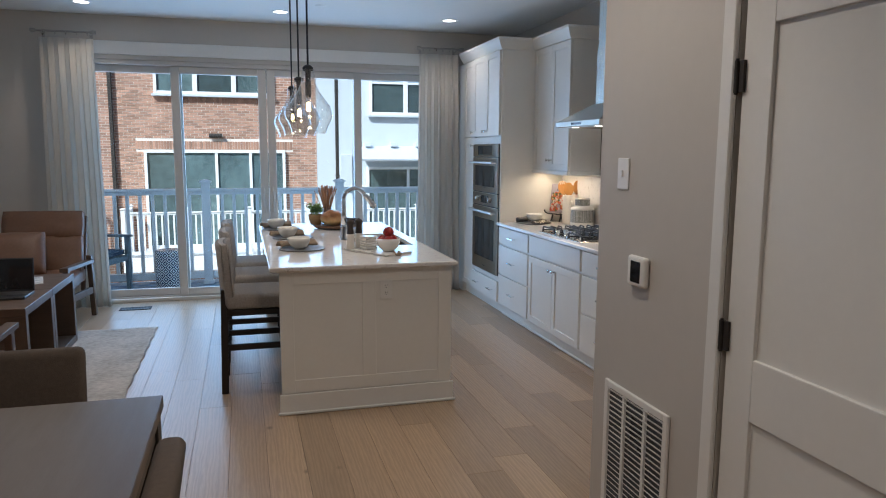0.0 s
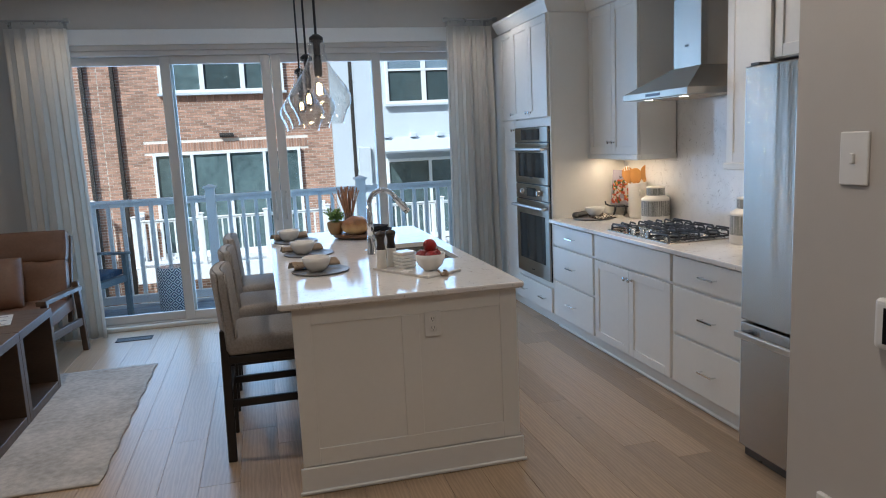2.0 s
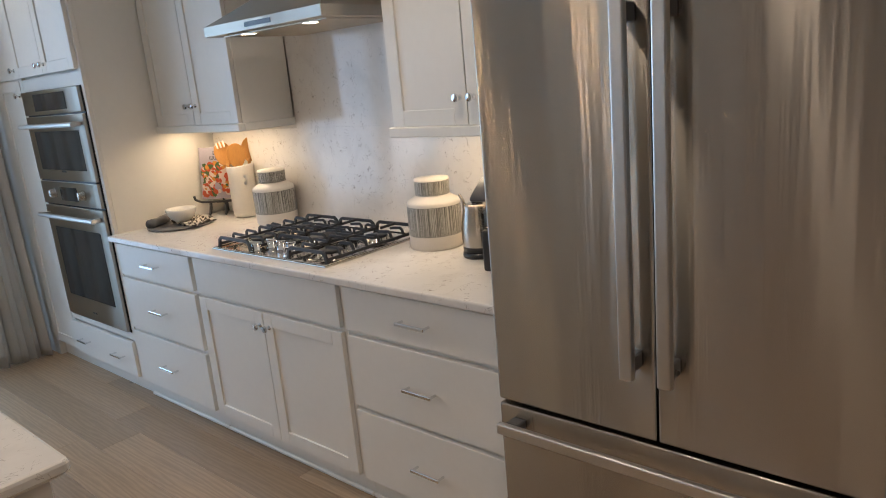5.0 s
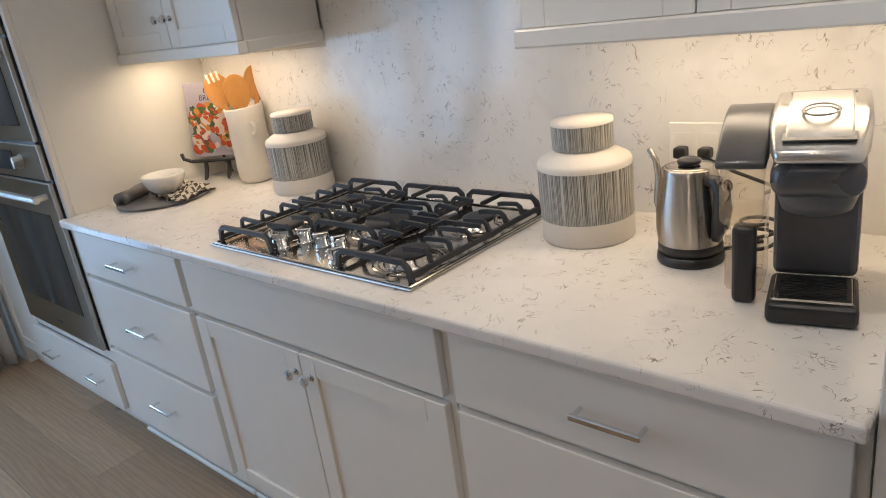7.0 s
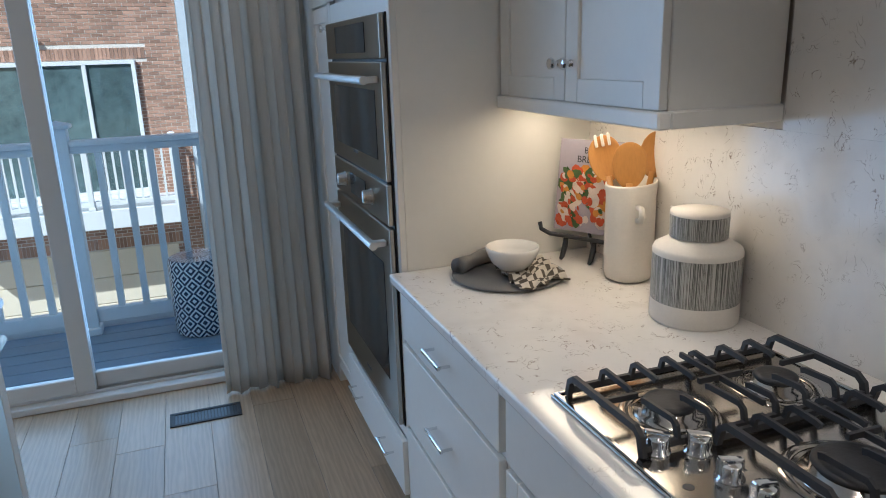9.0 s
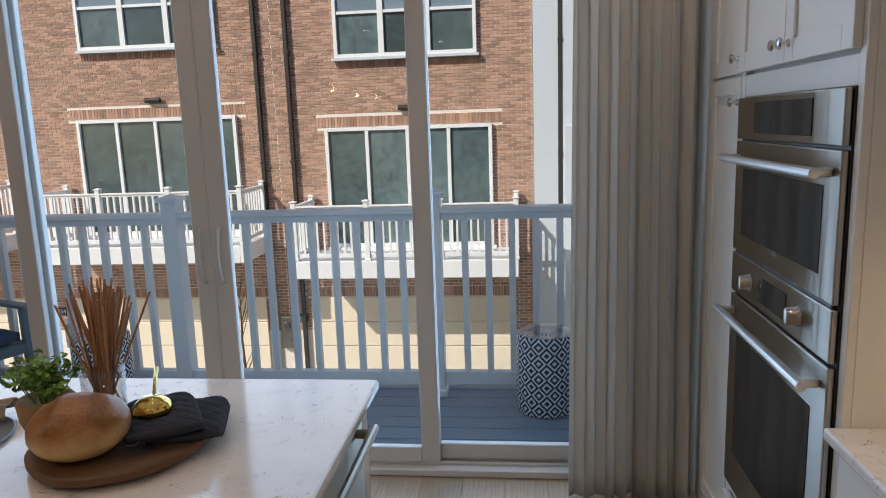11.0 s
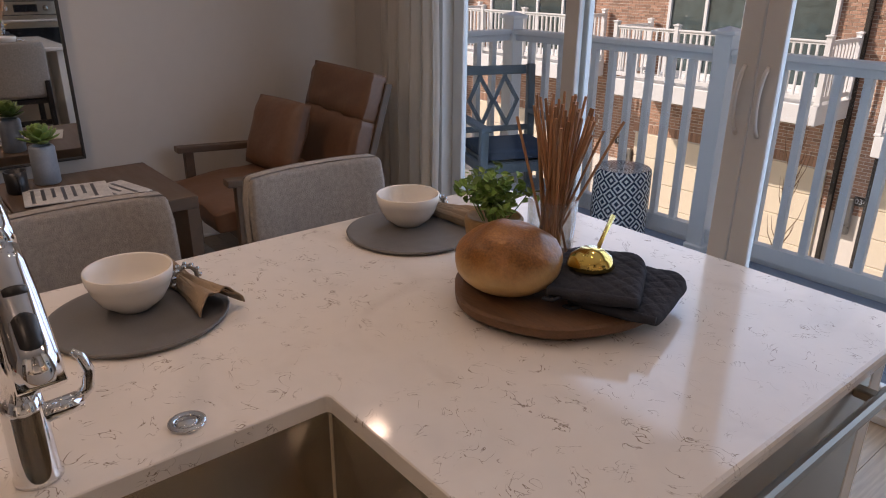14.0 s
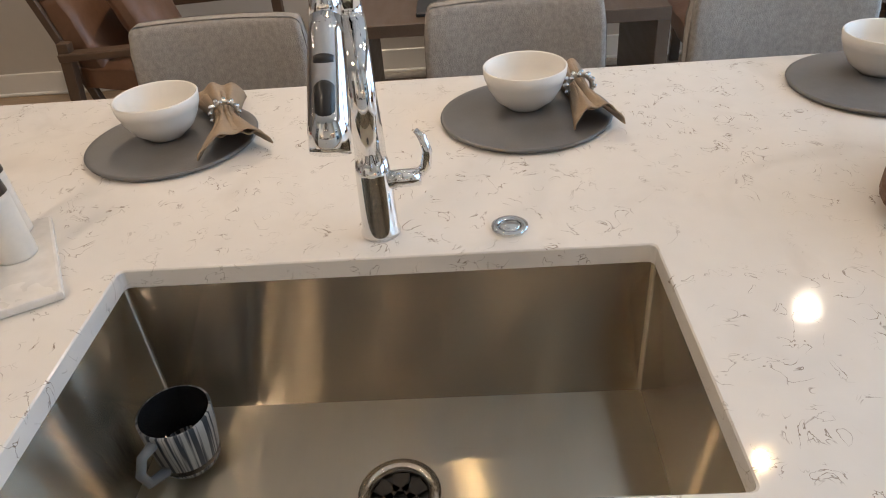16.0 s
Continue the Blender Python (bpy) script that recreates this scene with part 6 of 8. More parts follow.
# ---- pendants ----
def pendant(y):
    ob = thing("pendant_light", "clear blown-glass jug-shaped pendant on a black stem, lit", "pendant light", "pendant lights", (0.40, y, 0))
    part("canopy", lathe([(0.0, CEIL - 0.022), (0.055, CEIL - 0.022), (0.06, CEIL - 0.015), (0.06, CEIL - 0.0005)], 24), M_BLACK, ob, smooth=True)
    part("stem", rod((0, 0, 2.13), (0, 0, CEIL - 0.02), 0.0065, 10), M_BLACK, ob)
    part("collar", lathe([(0.0, 2.14), (0.016, 2.14), (0.034, 2.125), (0.034, 2.105), (0.018, 2.10), (0.016, 2.04), (0.0, 2.04)], 20), M_BLACK, ob, smooth=True)
    part("socket", lathe([(0.0, 2.04), (0.017, 2.04), (0.020, 2.02), (0.020, 1.945), (0.014, 1.935), (0.0, 1.935)], 18), M_BLACK, ob, smooth=True)
    prof = [(0.030, 2.112), (0.036, 2.085), (0.037, 2.05), (0.043, 2.02), (0.062, 1.975), (0.092, 1.925), (0.120, 1.885), (0.134, 1.85), (0.136, 1.83), (0.130, 1.80), (0.116, 1.77), (0.103, 1.735), (0.098, 1.715), (0.101, 1.708)]
    fine = []
    for (r0, z0), (r1, z1) in zip(prof, prof[1:]):
        for k in range(3):
            t = k / 3
            fine.append((r0 + (r1 - r0) * t, z0 + (z1 - z0) * t))
    fine.append(prof[-1])
    b = lathe(fine, 40)
    for v in b.verts:
        a = math.atan2(v.co.y, v.co.x)
        s = 1.13 + 0.012 * math.sin(3 * a + v.co.z * 40) + 0.008 * math.sin(5 * a + 2)
        v.co.x *= s
        v.co.y *= s
    g = part("shade", b, M_SHADEGLASS, ob, "clear hand-blown glass shade", True)
    g.visible_shadow = False
    bl = part("bulb", lathe([(0.012, 1.936), (0.014, 1.92), (0.024, 1.895), (0.030, 1.872), (0.029, 1.855), (0.02, 1.838), (0.0, 1.832)], 20), M_CLEAR, ob, "clear filament bulb", True)
    bl.visible_shadow = False
    b = bmesh.new()
    for k in range(4):
        a = math.pi * k / 2 + 0.4
        tube([(0.004 * math.cos(a), 0.004 * math.sin(a), 1.905), (0.013 * math.cos(a), 0.013 * math.sin(a), 1.885), (0.013 * math.cos(a + 0.6), 0.013 * math.sin(a + 0.6), 1.855)], 0.0022, 5, b)
    part("filament", b, M_BULB, ob, "glowing filament")


for py in (4.78, 5.54, 6.30):
    pendant(py)


# ---- counter stools ----
def stool(y, first=None):
    m = pose(0.06, y, 0)
    if first:
        return copy_thing(first, m)
    ob = thing("counter_stool", "grey tweed counter stool with black wooden legs, tucked under the worktop", "stool", "counter stools")
    b = bx(-0.22, -0.225, 0.565, 0.235, 0.225, 0.665, 0.03, seg=4)
    bent(b, lambda x, yy, z: (x, yy, z + (0.012 * (1 - (x / 0.23) ** 2) * (1 - (yy / 0.225) ** 2) if z > 0.62 else 0)))
    part("seat", b, M_TWEED, ob, smooth=True)
    b = bmesh.new()
    bmesh.ops.create_cube(b, size=1)
    bmesh.ops.subdivide_edges(b, edges=b.edges[:], cuts=5, use_grid_fill=True)
    for v in b.verts:
        x, yy, z = v.co * 2
        rz = 1.0
        v.co = Vector((x * 0.034, yy * 0.222 * (1 - 0.05 * max(0, z) ** 6), z * 0.205))
        v.co.x += -0.205 - 0.030 * (z + 1) / 2 - 0.03 * (1 - yy * yy) + 0.02
        v.co.z += 0.79
    bmesh.ops.bevel(b, geom=[e for e in b.edges if e.is_manifold and e.calc_face_angle(0) > 0.9], offset=0.018, segments=3, affect="EDGES", profile=0.5)
    part("backrest", b, M_TWEED, ob, "curved grey tweed backrest", True)
    part("seat_frame", bx(-0.215, -0.22, 0.525, 0.225, 0.22, 0.564, 0.004), M_BLACKWOOD, ob)
    for sy in (-0.195, 0.195):
        part("rear_leg", bent(bx(-0.24, sy - 0.019, 0.0, -0.195, sy + 0.019, 0.70, 0.004), lambda x, q, z: (x - 0.012 + 0.05 * (z - 0.35) ** 2 - 0.03 * max(0, 0.5 - z), q, z)), M_BLACKWOOD, ob)
        part("front_leg", bx(0.18, sy - 0.019, 0.0, 0.222, sy + 0.019, 0.524, 0.004), M_BLACKWOOD, ob)
        part("side_stretcher", bx(-0.215, sy - 0.011, 0.29, 0.18, sy + 0.011, 0.33, 0.003), M_BLACKWOOD, ob)
    part("footrest", bx(0.185, -0.176, 0.20, 0.215, 0.176, 0.24, 0.003), M_BLACKWOOD, ob)
    part("rear_stretcher", bx(-0.235, -0.176, 0.36, -0.21, 0.176, 0.40, 0.003), M_BLACKWOOD, ob)
    ob.matrix_basis = m
    return ob


s1 = stool(5.0)
stool(5.73, s1)
stool(6.37, s1)


# ---- living corner ----
rug = thing("rug", "pale grey-beige mottled low-pile rug on the floor", "rug")
b = bmesh.new()
bmesh.ops.create_grid(b, x_segments=60, y_segments=80, size=0.5, matrix=pose(0, 0, 0))
for v in b.verts:
    x, y = v.co.x, v.co.y
    v.co = Vector((-1.60 + x * 1.58 + 0.006 * math.sin(y * 40), 5.77 + y * 2.03, 0.011 + 0.003 * noise.noise(Vector((x * 14, y * 18, 0)))))
rp = part("woven_surface", b, M_RUG, rug, smooth=True)
so = rp.modifiers.new("thickness", "SOLIDIFY")
so.thickness = 0.009


def armchair(m, first=None):
    if first:
        return copy_thing(first, m)
    ob = thing("lounge_armchair", "brown leather lounge armchair with a dark wooden frame and back pillow", "armchair", "lounge armchairs")
    for sx in (-0.40, 0.40):
        part("front_leg", bx(sx - 0.022, -0.42, 0, sx + 0.022, -0.37, 0.56, 0.004), M_DARKWOOD, ob)
        part("rear_leg", bent(bx(sx - 0.022, 0.30, 0, sx + 0.022, 0.355, 0.60, 0.004), lambda x, y, z: (x, y + 0.12 * (0.6 - z) - 0.02, z)), M_DARKWOOD, ob)
        part("armrest", bent(bx(sx - 0.035, -0.46, 0.56, sx + 0.035, 0.34, 0.595, 0.006, seg=2), lambda x, y, z: (x, y, z - 0.05 * (y + 0.46))), M_DARKWOOD, ob)
        part("side_rail", bent(bx(sx - 0.018, -0.37, 0.27, sx + 0.018, 0.31, 0.33, 0.003), lambda x, y, z: (x, y, z - 0.06 * (y + 0.37))), M_DARKWOOD, ob)
        part("back_post", moved(bx(sx * 0.86 - 0.018, -0.02, 0.0, sx * 0.86 + 0.018, 0.02, 0.72, 0.004), pose(0, 0.26, 0.27, -17, 0, 0)), M_DARKWOOD, ob)
    part("front_rail", bx(-0.378, -0.41, 0.27, 0.378, -0.38, 0.33, 0.003), M_DARKWOOD, ob)
    part("seat_cushion", moved(cushion(0.74, 0.82, 0.15, 0.4, 12, 0.014), pose(0, -0.10, 0.395, 4, 0, 0)), M_BROWNLEATHER, ob, "brown leather seat cushion", True)
    part("lower_back_cushion", moved(cushion(0.70, 0.42, 0.13, 0.35, 10, 0.012), pose(0, 0.285, 0.575, 72, 0, 0)), M_BROWNLEATHER, ob, smooth=True)
    part("upper_back_cushion", moved(cushion(0.70, 0.26, 0.12, 0.35, 10, 0.010), pose(0, 0.385, 0.885, 72, 0, 0)), M_BROWNLEATHER, ob, smooth=True)
    ob.matrix_basis = m
    return ob


def scatter_pillow(m):
    ob = thing("throw_pillow", "brown leather throw pillow leaning on the armchair", "pillow", "leather pillows")
    part("cover", moved(cushion(0.44, 0.40, 0.15, 0.72, 10, 0.010), pose(0, 0, 0.2, 70, 0, 0)), M_BROWNLEATHER, ob, smooth=True)
    ob.matrix_basis = m
    return ob


a1 = armchair(pose(-1.88, 7.13, 0.0, 0, 0, -4))
armchair(pose(-1.78, 4.22, 0.0, 0, 0, 176), a1)
scatter_pillow(pose(-1.99, 7.16, 0.46, 0, 0, 6))
scatter_pillow(pose(-1.70, 4.15, 0.45, 0, 0, 184))


def cube_table(y0, y1):
    ob = thing("cube_table", "dark-stained wooden open-sided cube coffee table", "coffee table", "cube tables")
    x0, x1, h, t = -2.14, -1.40, 0.58, 0.055
    part("top", bx(x0, y0, h - t, x1, y1, h, 0.003), M_DARKWOOD, ob)
    part("bottom_shelf", bx(x0 + 0.002, y0 + t, 0.012, x1 - 0.002, y1 - t, 0.012 + t, 0.002), M_DARKWOOD, ob)
    part("side_panel", bx(x0 + 0.001, y0, 0.012, x1 - 0.001, y0 + t - 0.0005, h - t - 0.0005, 0.002), M_DARKWOOD, ob)
    part("side_panel", bx(x0 + 0.001, y1 - t + 0.0005, 0.012, x1 - 0.001, y1, h - t - 0.0005, 0.002), M_DARKWOOD, ob)


cube_table(5.10, 5.782)
cube_table(5.786, 6.468)

lt = thing("laptop", "open black laptop on the coffee table", "laptop", "", (-1.66, 5.52, 0.5805))
part("base", bx(-0.18, -0.12, 0, 0.18, 0.12, 0.018, 0.004), M_BLACKPL, lt)
part("keyboard", bx(-0.16, -0.03, 0.0182, 0.16, 0.10, 0.020), M_GREYPL, lt)
part("lid", moved(bx(-0.18, -0.004, 0, 0.18, 0.004, 0.235, 0.003), pose(0, 0.122, 0.018, -8, 0, 0)), M_BLACKPL, lt)
part("screen", moved(bx(-0.168, -0.0055, 0.014, 0.168, -0.0042, 0.225), pose(0, 0.122, 0.018, -8, 0, 0)), M_BLACKGL, lt)

vp = thing("succulent_vase", "green succulent in a grey-blue ceramic pot", "plant", "", (-2.02, 6.0, 0.5805))
M_VASE = mat("grey_blue_glaze", (0.27, 0.31, 0.35), 0.4, vary=0.12, scale=12)
part("vase", lathe([(0.0, 0), (0.052, 0), (0.057, 0.006), (0.055, 0.165), (0.050, 0.176), (0.042, 0.178), (0.038, 0.172), (0.038, 0.12), (0.0, 0.12)], 28), M_VASE, vp, smooth=True)
b = bmesh.new()
rr = random.Random(8)
for k in range(26):
    a = k * 2.4
    el = 0.15 + 1.15 * (k / 26)
    ln = 0.11 * (1 - 0.45 * k / 26)
    m = pose(0, 0, 0.185 + 0.03 * k / 26, 0, -math.degrees(el), math.degrees(a))
    lf = bmesh.new()
    bmesh.ops.create_uvsphere(lf, u_segments=8, v_segments=6, radius=1)
    for v in lf.verts:
        x = (v.co.x + 1) / 2
        v.co = Vector((x * ln, v.co.y * 0.022 * (0.4 + 1.2 * x) * (1.15 - x ** 6), v.co.z * 0.006 + 0.015 * x * x))
    join(b, moved(lf, m @ pose(0, 0, 0)))
tagged(part("leaf_rosette", b, M_SUCC, vp, "pale green fleshy leaves", True))
mg = thing("mug", "black stoneware mug on the coffee table", "mug", "", (-1.92, 5.86, 0.5805))
part("body", lathe([(0.0, 0), (0.038, 0), (0.044, 0.01), (0.046, 0.10), (0.042, 0.10), (0.040, 0.012), (0.0, 0.010)], 24), M_BLACKPL, mg, smooth=True)
part("handle", tube([(0.043, 0, 0.085), (0.07, 0, 0.08), (0.075, 0, 0.05), (0.06, 0, 0.025), (0.043, 0, 0.022)], 0.006, 8), M_BLACKPL, mg, smooth=True)
for k, (mx, my, tr) in enumerate(((-1.68, 6.14, 14), (-1.75, 6.02, -8))):
    z = 0.5805 + 0.0065 * k
    ob = thing("magazine", "open printed magazine on the coffee table", "magazine", "magazines", (mx, my, z), tr)
    part("cover", bx(-0.13, -0.17, 0, 0.13, 0.17, 0.005, 0.001), M_PAPER, ob)
    b = bmesh.new()
    for q in range(7):
        bx(-0.105, -0.14 + 0.04 * q, 0.0052, 0.105 - 0.03 * (q % 3), -0.125 + 0.04 * q, 0.0058, 0, b)
    part("print", b, M_GREYPL, ob)


def mirror(y0, y1):
    ob = thing("wall_mirror", "tall rectangular wall mirror in a thin bronze frame", "mirror", "wall mirrors")
    z0, z1, x, t = 0.58, 1.95, WX0 + 0.001, 0.012
    b = bx(x, y0, z0, x + 0.035, y0 + t, z1, 0.001)
    bx(x, y1 - t, z0, x + 0.035, y1, z1, 0.001, b)
    bx(x, y0 + t, z0, x + 0.035, y1 - t, z0 + t, 0.001, b)
    bx(x, y0 + t, z1 - t, x + 0.035, y1 - t, z1, 0.001, b)
    part("frame", b, M_DARKMETAL, ob)
    part("glass", bx(x, y0 + t + 0.0005, z0 + t + 0.0005, x + 0.022, y1 - t - 0.0005, z1 - t - 0.0005), M_MIRROR, ob, "silvered mirror glass")


mirror(4.76, 5.43)
mirror(5.59, 6.26)
ob = thing("power_outlet", "white duplex outlet on the living-room wall", "outlet")
part("plate", bx(WX0 + 0.0005, 4.412, 0.515, WX0 + 0.006, 4.492, 0.635, 0.002), M_TRIM, ob)
part("receptacle", bx(WX0 + 0.006, 4.437, 0.545, WX0 + 0.008, 4.467, 0.605, 0.001), M_TRIM, ob)

# ---- dining corner ----
dt = thing("dining_table", "grey-brown wooden dining table with slab legs", "table")
part("tabletop", bx(-1.34, 0.75, 0.705, -0.315, 2.63, 0.75, 0.003), M_TABLEWOOD, dt)
for lx, ly in ((-1.33, 0.77), (-0.405, 0.77), (-1.33, 2.53), (-0.405, 2.53)):
    part("leg", bx(lx, ly, 0, lx + 0.08, ly + 0.09, 0.7045, 0.003), M_BLACKWOOD, dt)
part("apron", bx(-1.25, 2.55, 0.62, -0.405, 2.575, 0.7045), M_BLACKWOOD, dt)
part("apron", bx(-0.36, 0.86, 0.62, -0.335, 2.53, 0.7045), M_BLACKWOOD, dt)


def dining_chair(m):
    ob = thing("dining_chair", "taupe upholstered dining chair with a low rounded back", "chair", "dining chairs")
    part("seat", bx(-0.23, -0.24, 0.38, 0.23, 0.23, 0.48, 0.03, seg=4), M_TAUPE, ob, smooth=True)
    b = bx(-0.235, 0.19, 0.44, 0.235, 0.265, 0.87, 0.028, seg=4)
    bent(b, lambda x, y, z: (x * (1 - 0.06 * max(0, z - 0.6)), y + 0.16 * max(0, z - 0.45) - 0.3 * x * x, z))
    part("backrest", b, M_TAUPE, ob, smooth=True)
    for sx in (-0.2, 0.2):
        for sy in (-0.2, 0.2):
            part("leg", bent(bx(sx - 0.018, sy - 0.018, 0, sx + 0.018, sy + 0.018, 0.379, 0.003), lambda x, y, z: (x * (1.06 - 0.15 * z), y * (1.06 - 0.15 * z), z)), M_BLACKWOOD, ob)
    ob.matrix_basis = m
    return ob


M_TAUPE = mat("taupe_fabric", (0.115, 0.09, 0.072), 0.95, vary=0.2, scale=60, bump=0.4, bscale=280, spec=0.1)
dch = dining_chair(pose(-0.50, 1.72, 0, 0, 0, -90))
copy_thing(dch, pose(-0.84, 2.62, 0, 0, 0, 0))

# ---- things on the island ----
IZ = 0.9155


def place_setting(x, y, seed, turn, nap, flare, bowl):
    ob = thing("placemat", "round charcoal placemat with a raised rim on the island", "placemat", "placemats", (x, y, IZ))
    part("disc", lathe([(0.0, 0.0), (0.146, 0.0), (0.158, 0.003), (0.160, 0.008), (0.156, 0.010), (0.149, 0.007), (0.0, 0.006)], 56), M_SLATE, ob, smooth=True)
    bo = thing("bowl", "white stoneware bowl on the placemat", "bowl", "white bowls", (x + bowl[0], y + bowl[1], IZ + 0.0065))
    part("body", lathe([(0.0, 0.0), (0.034, 0.0), (0.038, 0.004), (0.056, 0.018), (0.069, 0.040), (0.0745, 0.056), (0.076, 0.058), (0.0775, 0.066), (0.0785, 0.078), (0.0765, 0.080), (0.074, 0.077), (0.069, 0.052), (0.055, 0.024), (0.03, 0.010), (0.0, 0.008)], 48), M_CERAMIC, bo, smooth=True)
    na = thing("napkin", "tan cloth napkin gathered through a beaded glass ring", "napkin", "napkins", (x + nap[0], y + nap[1], IZ + 0.0105), turn)
    r = random.Random(seed)
    # a cloth folded in layers, gathered at the ring and fanned out at both ends
    b = bmesh.new()
    for layer in range(3):
        nu, nv = 34, 40
        twist, ph = r.uniform(-0.25, 0.25), r.uniform(0, 6.28)
        grid = []
        for i in range(nu + 1):
            u = -0.92 + 1.92 * i / nu
            open_ = abs(u) ** 1.3 * (flare if u > 0 else 0.75 * flare) * (1 - 0.14 * layer)
            half = 0.021 + open_
            row = []
            for k in range(nv + 1):
                v = 2 * k / nv - 1
                fold = math.sin(v * 7.5 + ph + 0.6 * u)
                crest = 0.006 * fold * (1 - 0.25 * abs(u)) + 0.0035 * noise.noise(Vector((u * 4 + layer * 5, v * 3, seed)))
                arch = (0.62 * min(half, 0.045) + 0.008) * math.sqrt(max(0.0, 1 - v * v)) * (1 - 0.22 * layer)
                end = 0.006 * math.sin(2.2 * v + ph) * abs(u) ** 3 * (1 if u > 0 else -1)
                row.append(b.verts.new((u * (0.136 - 0.010 * layer) + end, v * half + 0.016 * twist * u, 0.008 + 0.004 * layer + arch + crest * (1 - 0.6 * v * v))))
            grid.append(row)
        for i in range(nu):
            for k in range(nv):
                b.faces.new((grid[i][k], grid[i + 1][k], grid[i + 1][k + 1], grid[i][k + 1]))
    lo = min(v.co.z for v in b.verts)
    for v in b.verts:
        v.co.z -= lo - 0.002
    cl = part("cloth", b, M_NAPKIN, na, smooth=True)
    so_ = cl.modifiers.new("thickness", "SOLIDIFY")
    so_.thickness, so_.offset = 0.0022, 0
    ring = [(0.0, 0.024 * math.cos(2 * math.pi * q / 20), 0.024 + 0.023 * math.sin(2 * math.pi * q / 20)) for q in range(20)]
    rg = part("ring", tube(ring, 0.005, 8, closed=True), M_NICKEL, na, "beaded glass napkin ring", True)
    bb = bmesh.new()
    for q in range(22):
        a = 2 * math.pi * q / 11
        s = bmesh.new()
        bmesh.ops.create_icosphere(s, subdivisions=1, radius=0.005, matrix=pose(-0.007 if q < 11 else 0.007, 0.027 * math.cos(a + (0.28 if q < 11 else 0)), 0.0255 + 0.025 * math.sin(a + (0.28 if q < 11 else 0))))
        join(bb, s)
    tagged(part("beads", bb, M_CHROME, rg, smooth=True), kind="stuff")


place_setting(0.360, 5.048, 3, 22, (-0.040, 0.096), 0.046, (-0.022, -0.020))
place_setting(0.340, 5.716, 5, 6, (-0.045, 0.106), 0.024, (-0.038, 0.002))
place_setting(0.290, 6.382, 8, 14, (-0.045, 0.118), 0.026, (-0.045, 0.022))

# tray with loaf, herbs, pasta, oven mitts
tr = thing("wood_tray", "round rough brown wooden tray on stub feet", "tray", "", (0.760, 6.372, IZ))
b = lathe([(0.0, 0.011), (0.188, 0.011), (0.195, 0.017), (0.195, 0.031), (0.190, 0.035), (0.0, 0.034)], 48)
for v in b.verts:
    a = math.atan2(v.co.y, v.co.x)
    s = 1 + 0.02 * math.sin(3 * a) + 0.012 * math.sin(7 * a + 1)
    v.co.x *= s
    v.co.y *= s
part("board", b, M_TRAYWOOD, tr, smooth=False)
for k in range(3):
    a = 2.1 * k + 3.3
    part("foot", lathe([(0.0, 0), (0.013, 0), (0.018, 0.006), (0.018, 0.0112), (0.0, 0.0112)], 14, m=pose(0.15 * math.cos(a), 0.15 * math.sin(a), 0)), M_TRAYWOOD, tr)
TZ = IZ + 0.0348
lo_ = thing("bread_loaf", "round golden-brown crusty bread loaf on the tray", "bread", "", (0.722, 6.285, TZ))
b = bmesh.new()
bmesh.ops.create_uvsphere(b, u_segments=40, v_segments=24, radius=1)
for v in b.verts:
    x, y, z = v.co
    zz = z * 0.078 if z > 0 else z * 0.058
    v.co = Vector((x * 0.103, y * 0.099, 0.055 + zz)) * (1 + 0.06 * noise.noise(Vector((x * 2, y * 2, z * 2))))
    v.co.z = max(v.co.z, 0.0)
part("crust", b, M_BREAD, lo_, smooth=True)


def herb_pot():
    ob = thing("herb_pot", "small terracotta pot of leafy green herbs", "potted herb", "", (0.585, 6.375, TZ))
    part("pot", lathe([(0.0, 0), (0.042, 0), (0.058, 0.045), (0.062, 0.085), (0.056, 0.092), (0.052, 0.085), (0.0, 0.075)], 28), M_POT, ob, smooth=True)
    r = random.Random(2)
    b = bmesh.new()
    st = bmesh.new()
    for k in range(34):
        a, tilt_, h = r.random() * 6.28, r.random() * 0.75, 0.05 + 0.055 * r.random()
        p = Vector((math.cos(a) * math.sin(tilt_) * h * 1.25, math.sin(a) * math.sin(tilt_) * h * 1.25, 0.08 + math.cos(tilt_) * h))
        tube([(p.x * 0.3, p.y * 0.3, 0.07), tuple(p)], 0.0012, 4, st)
        for q in range(12):
            c = p + Vector((r.uniform(-0.02, 0.02), r.uniform(-0.02, 0.02), r.uniform(-0.022, 0.012)))
            m = Matrix.Translation(c) @ Euler((r.uniform(-0.9, 0.9), r.uniform(-0.9, 0.9), r.uniform(0, 6.28))).to_matrix().to_4x4()
            s = 0.007 + 0.006 * r.random()
            pts = [(-1, 0, 0), (-0.4, 0.55, 0.12), (0.4, 0.6, 0.1), (1, 0, -0.1), (0.4, -0.6, 0.1), (-0.4, -0.55, 0.12)]
            vs = [b.verts.new(m @ Vector((x * s, y * s, z * s))) for x, y, z in pts]
            cc = b.verts.new(m @ Vector((0, 0, -0.1 * s)))
            for i in range(6):
                b.faces.new((vs[i], vs[(i + 1) % 6], cc))
    tagged(part("stem", st, M_LEAF, ob), kind="stuff")
    tagged(part("leaves", b, M_LEAF, ob, "small green herb leaves"), kind="stuff")


herb_pot()


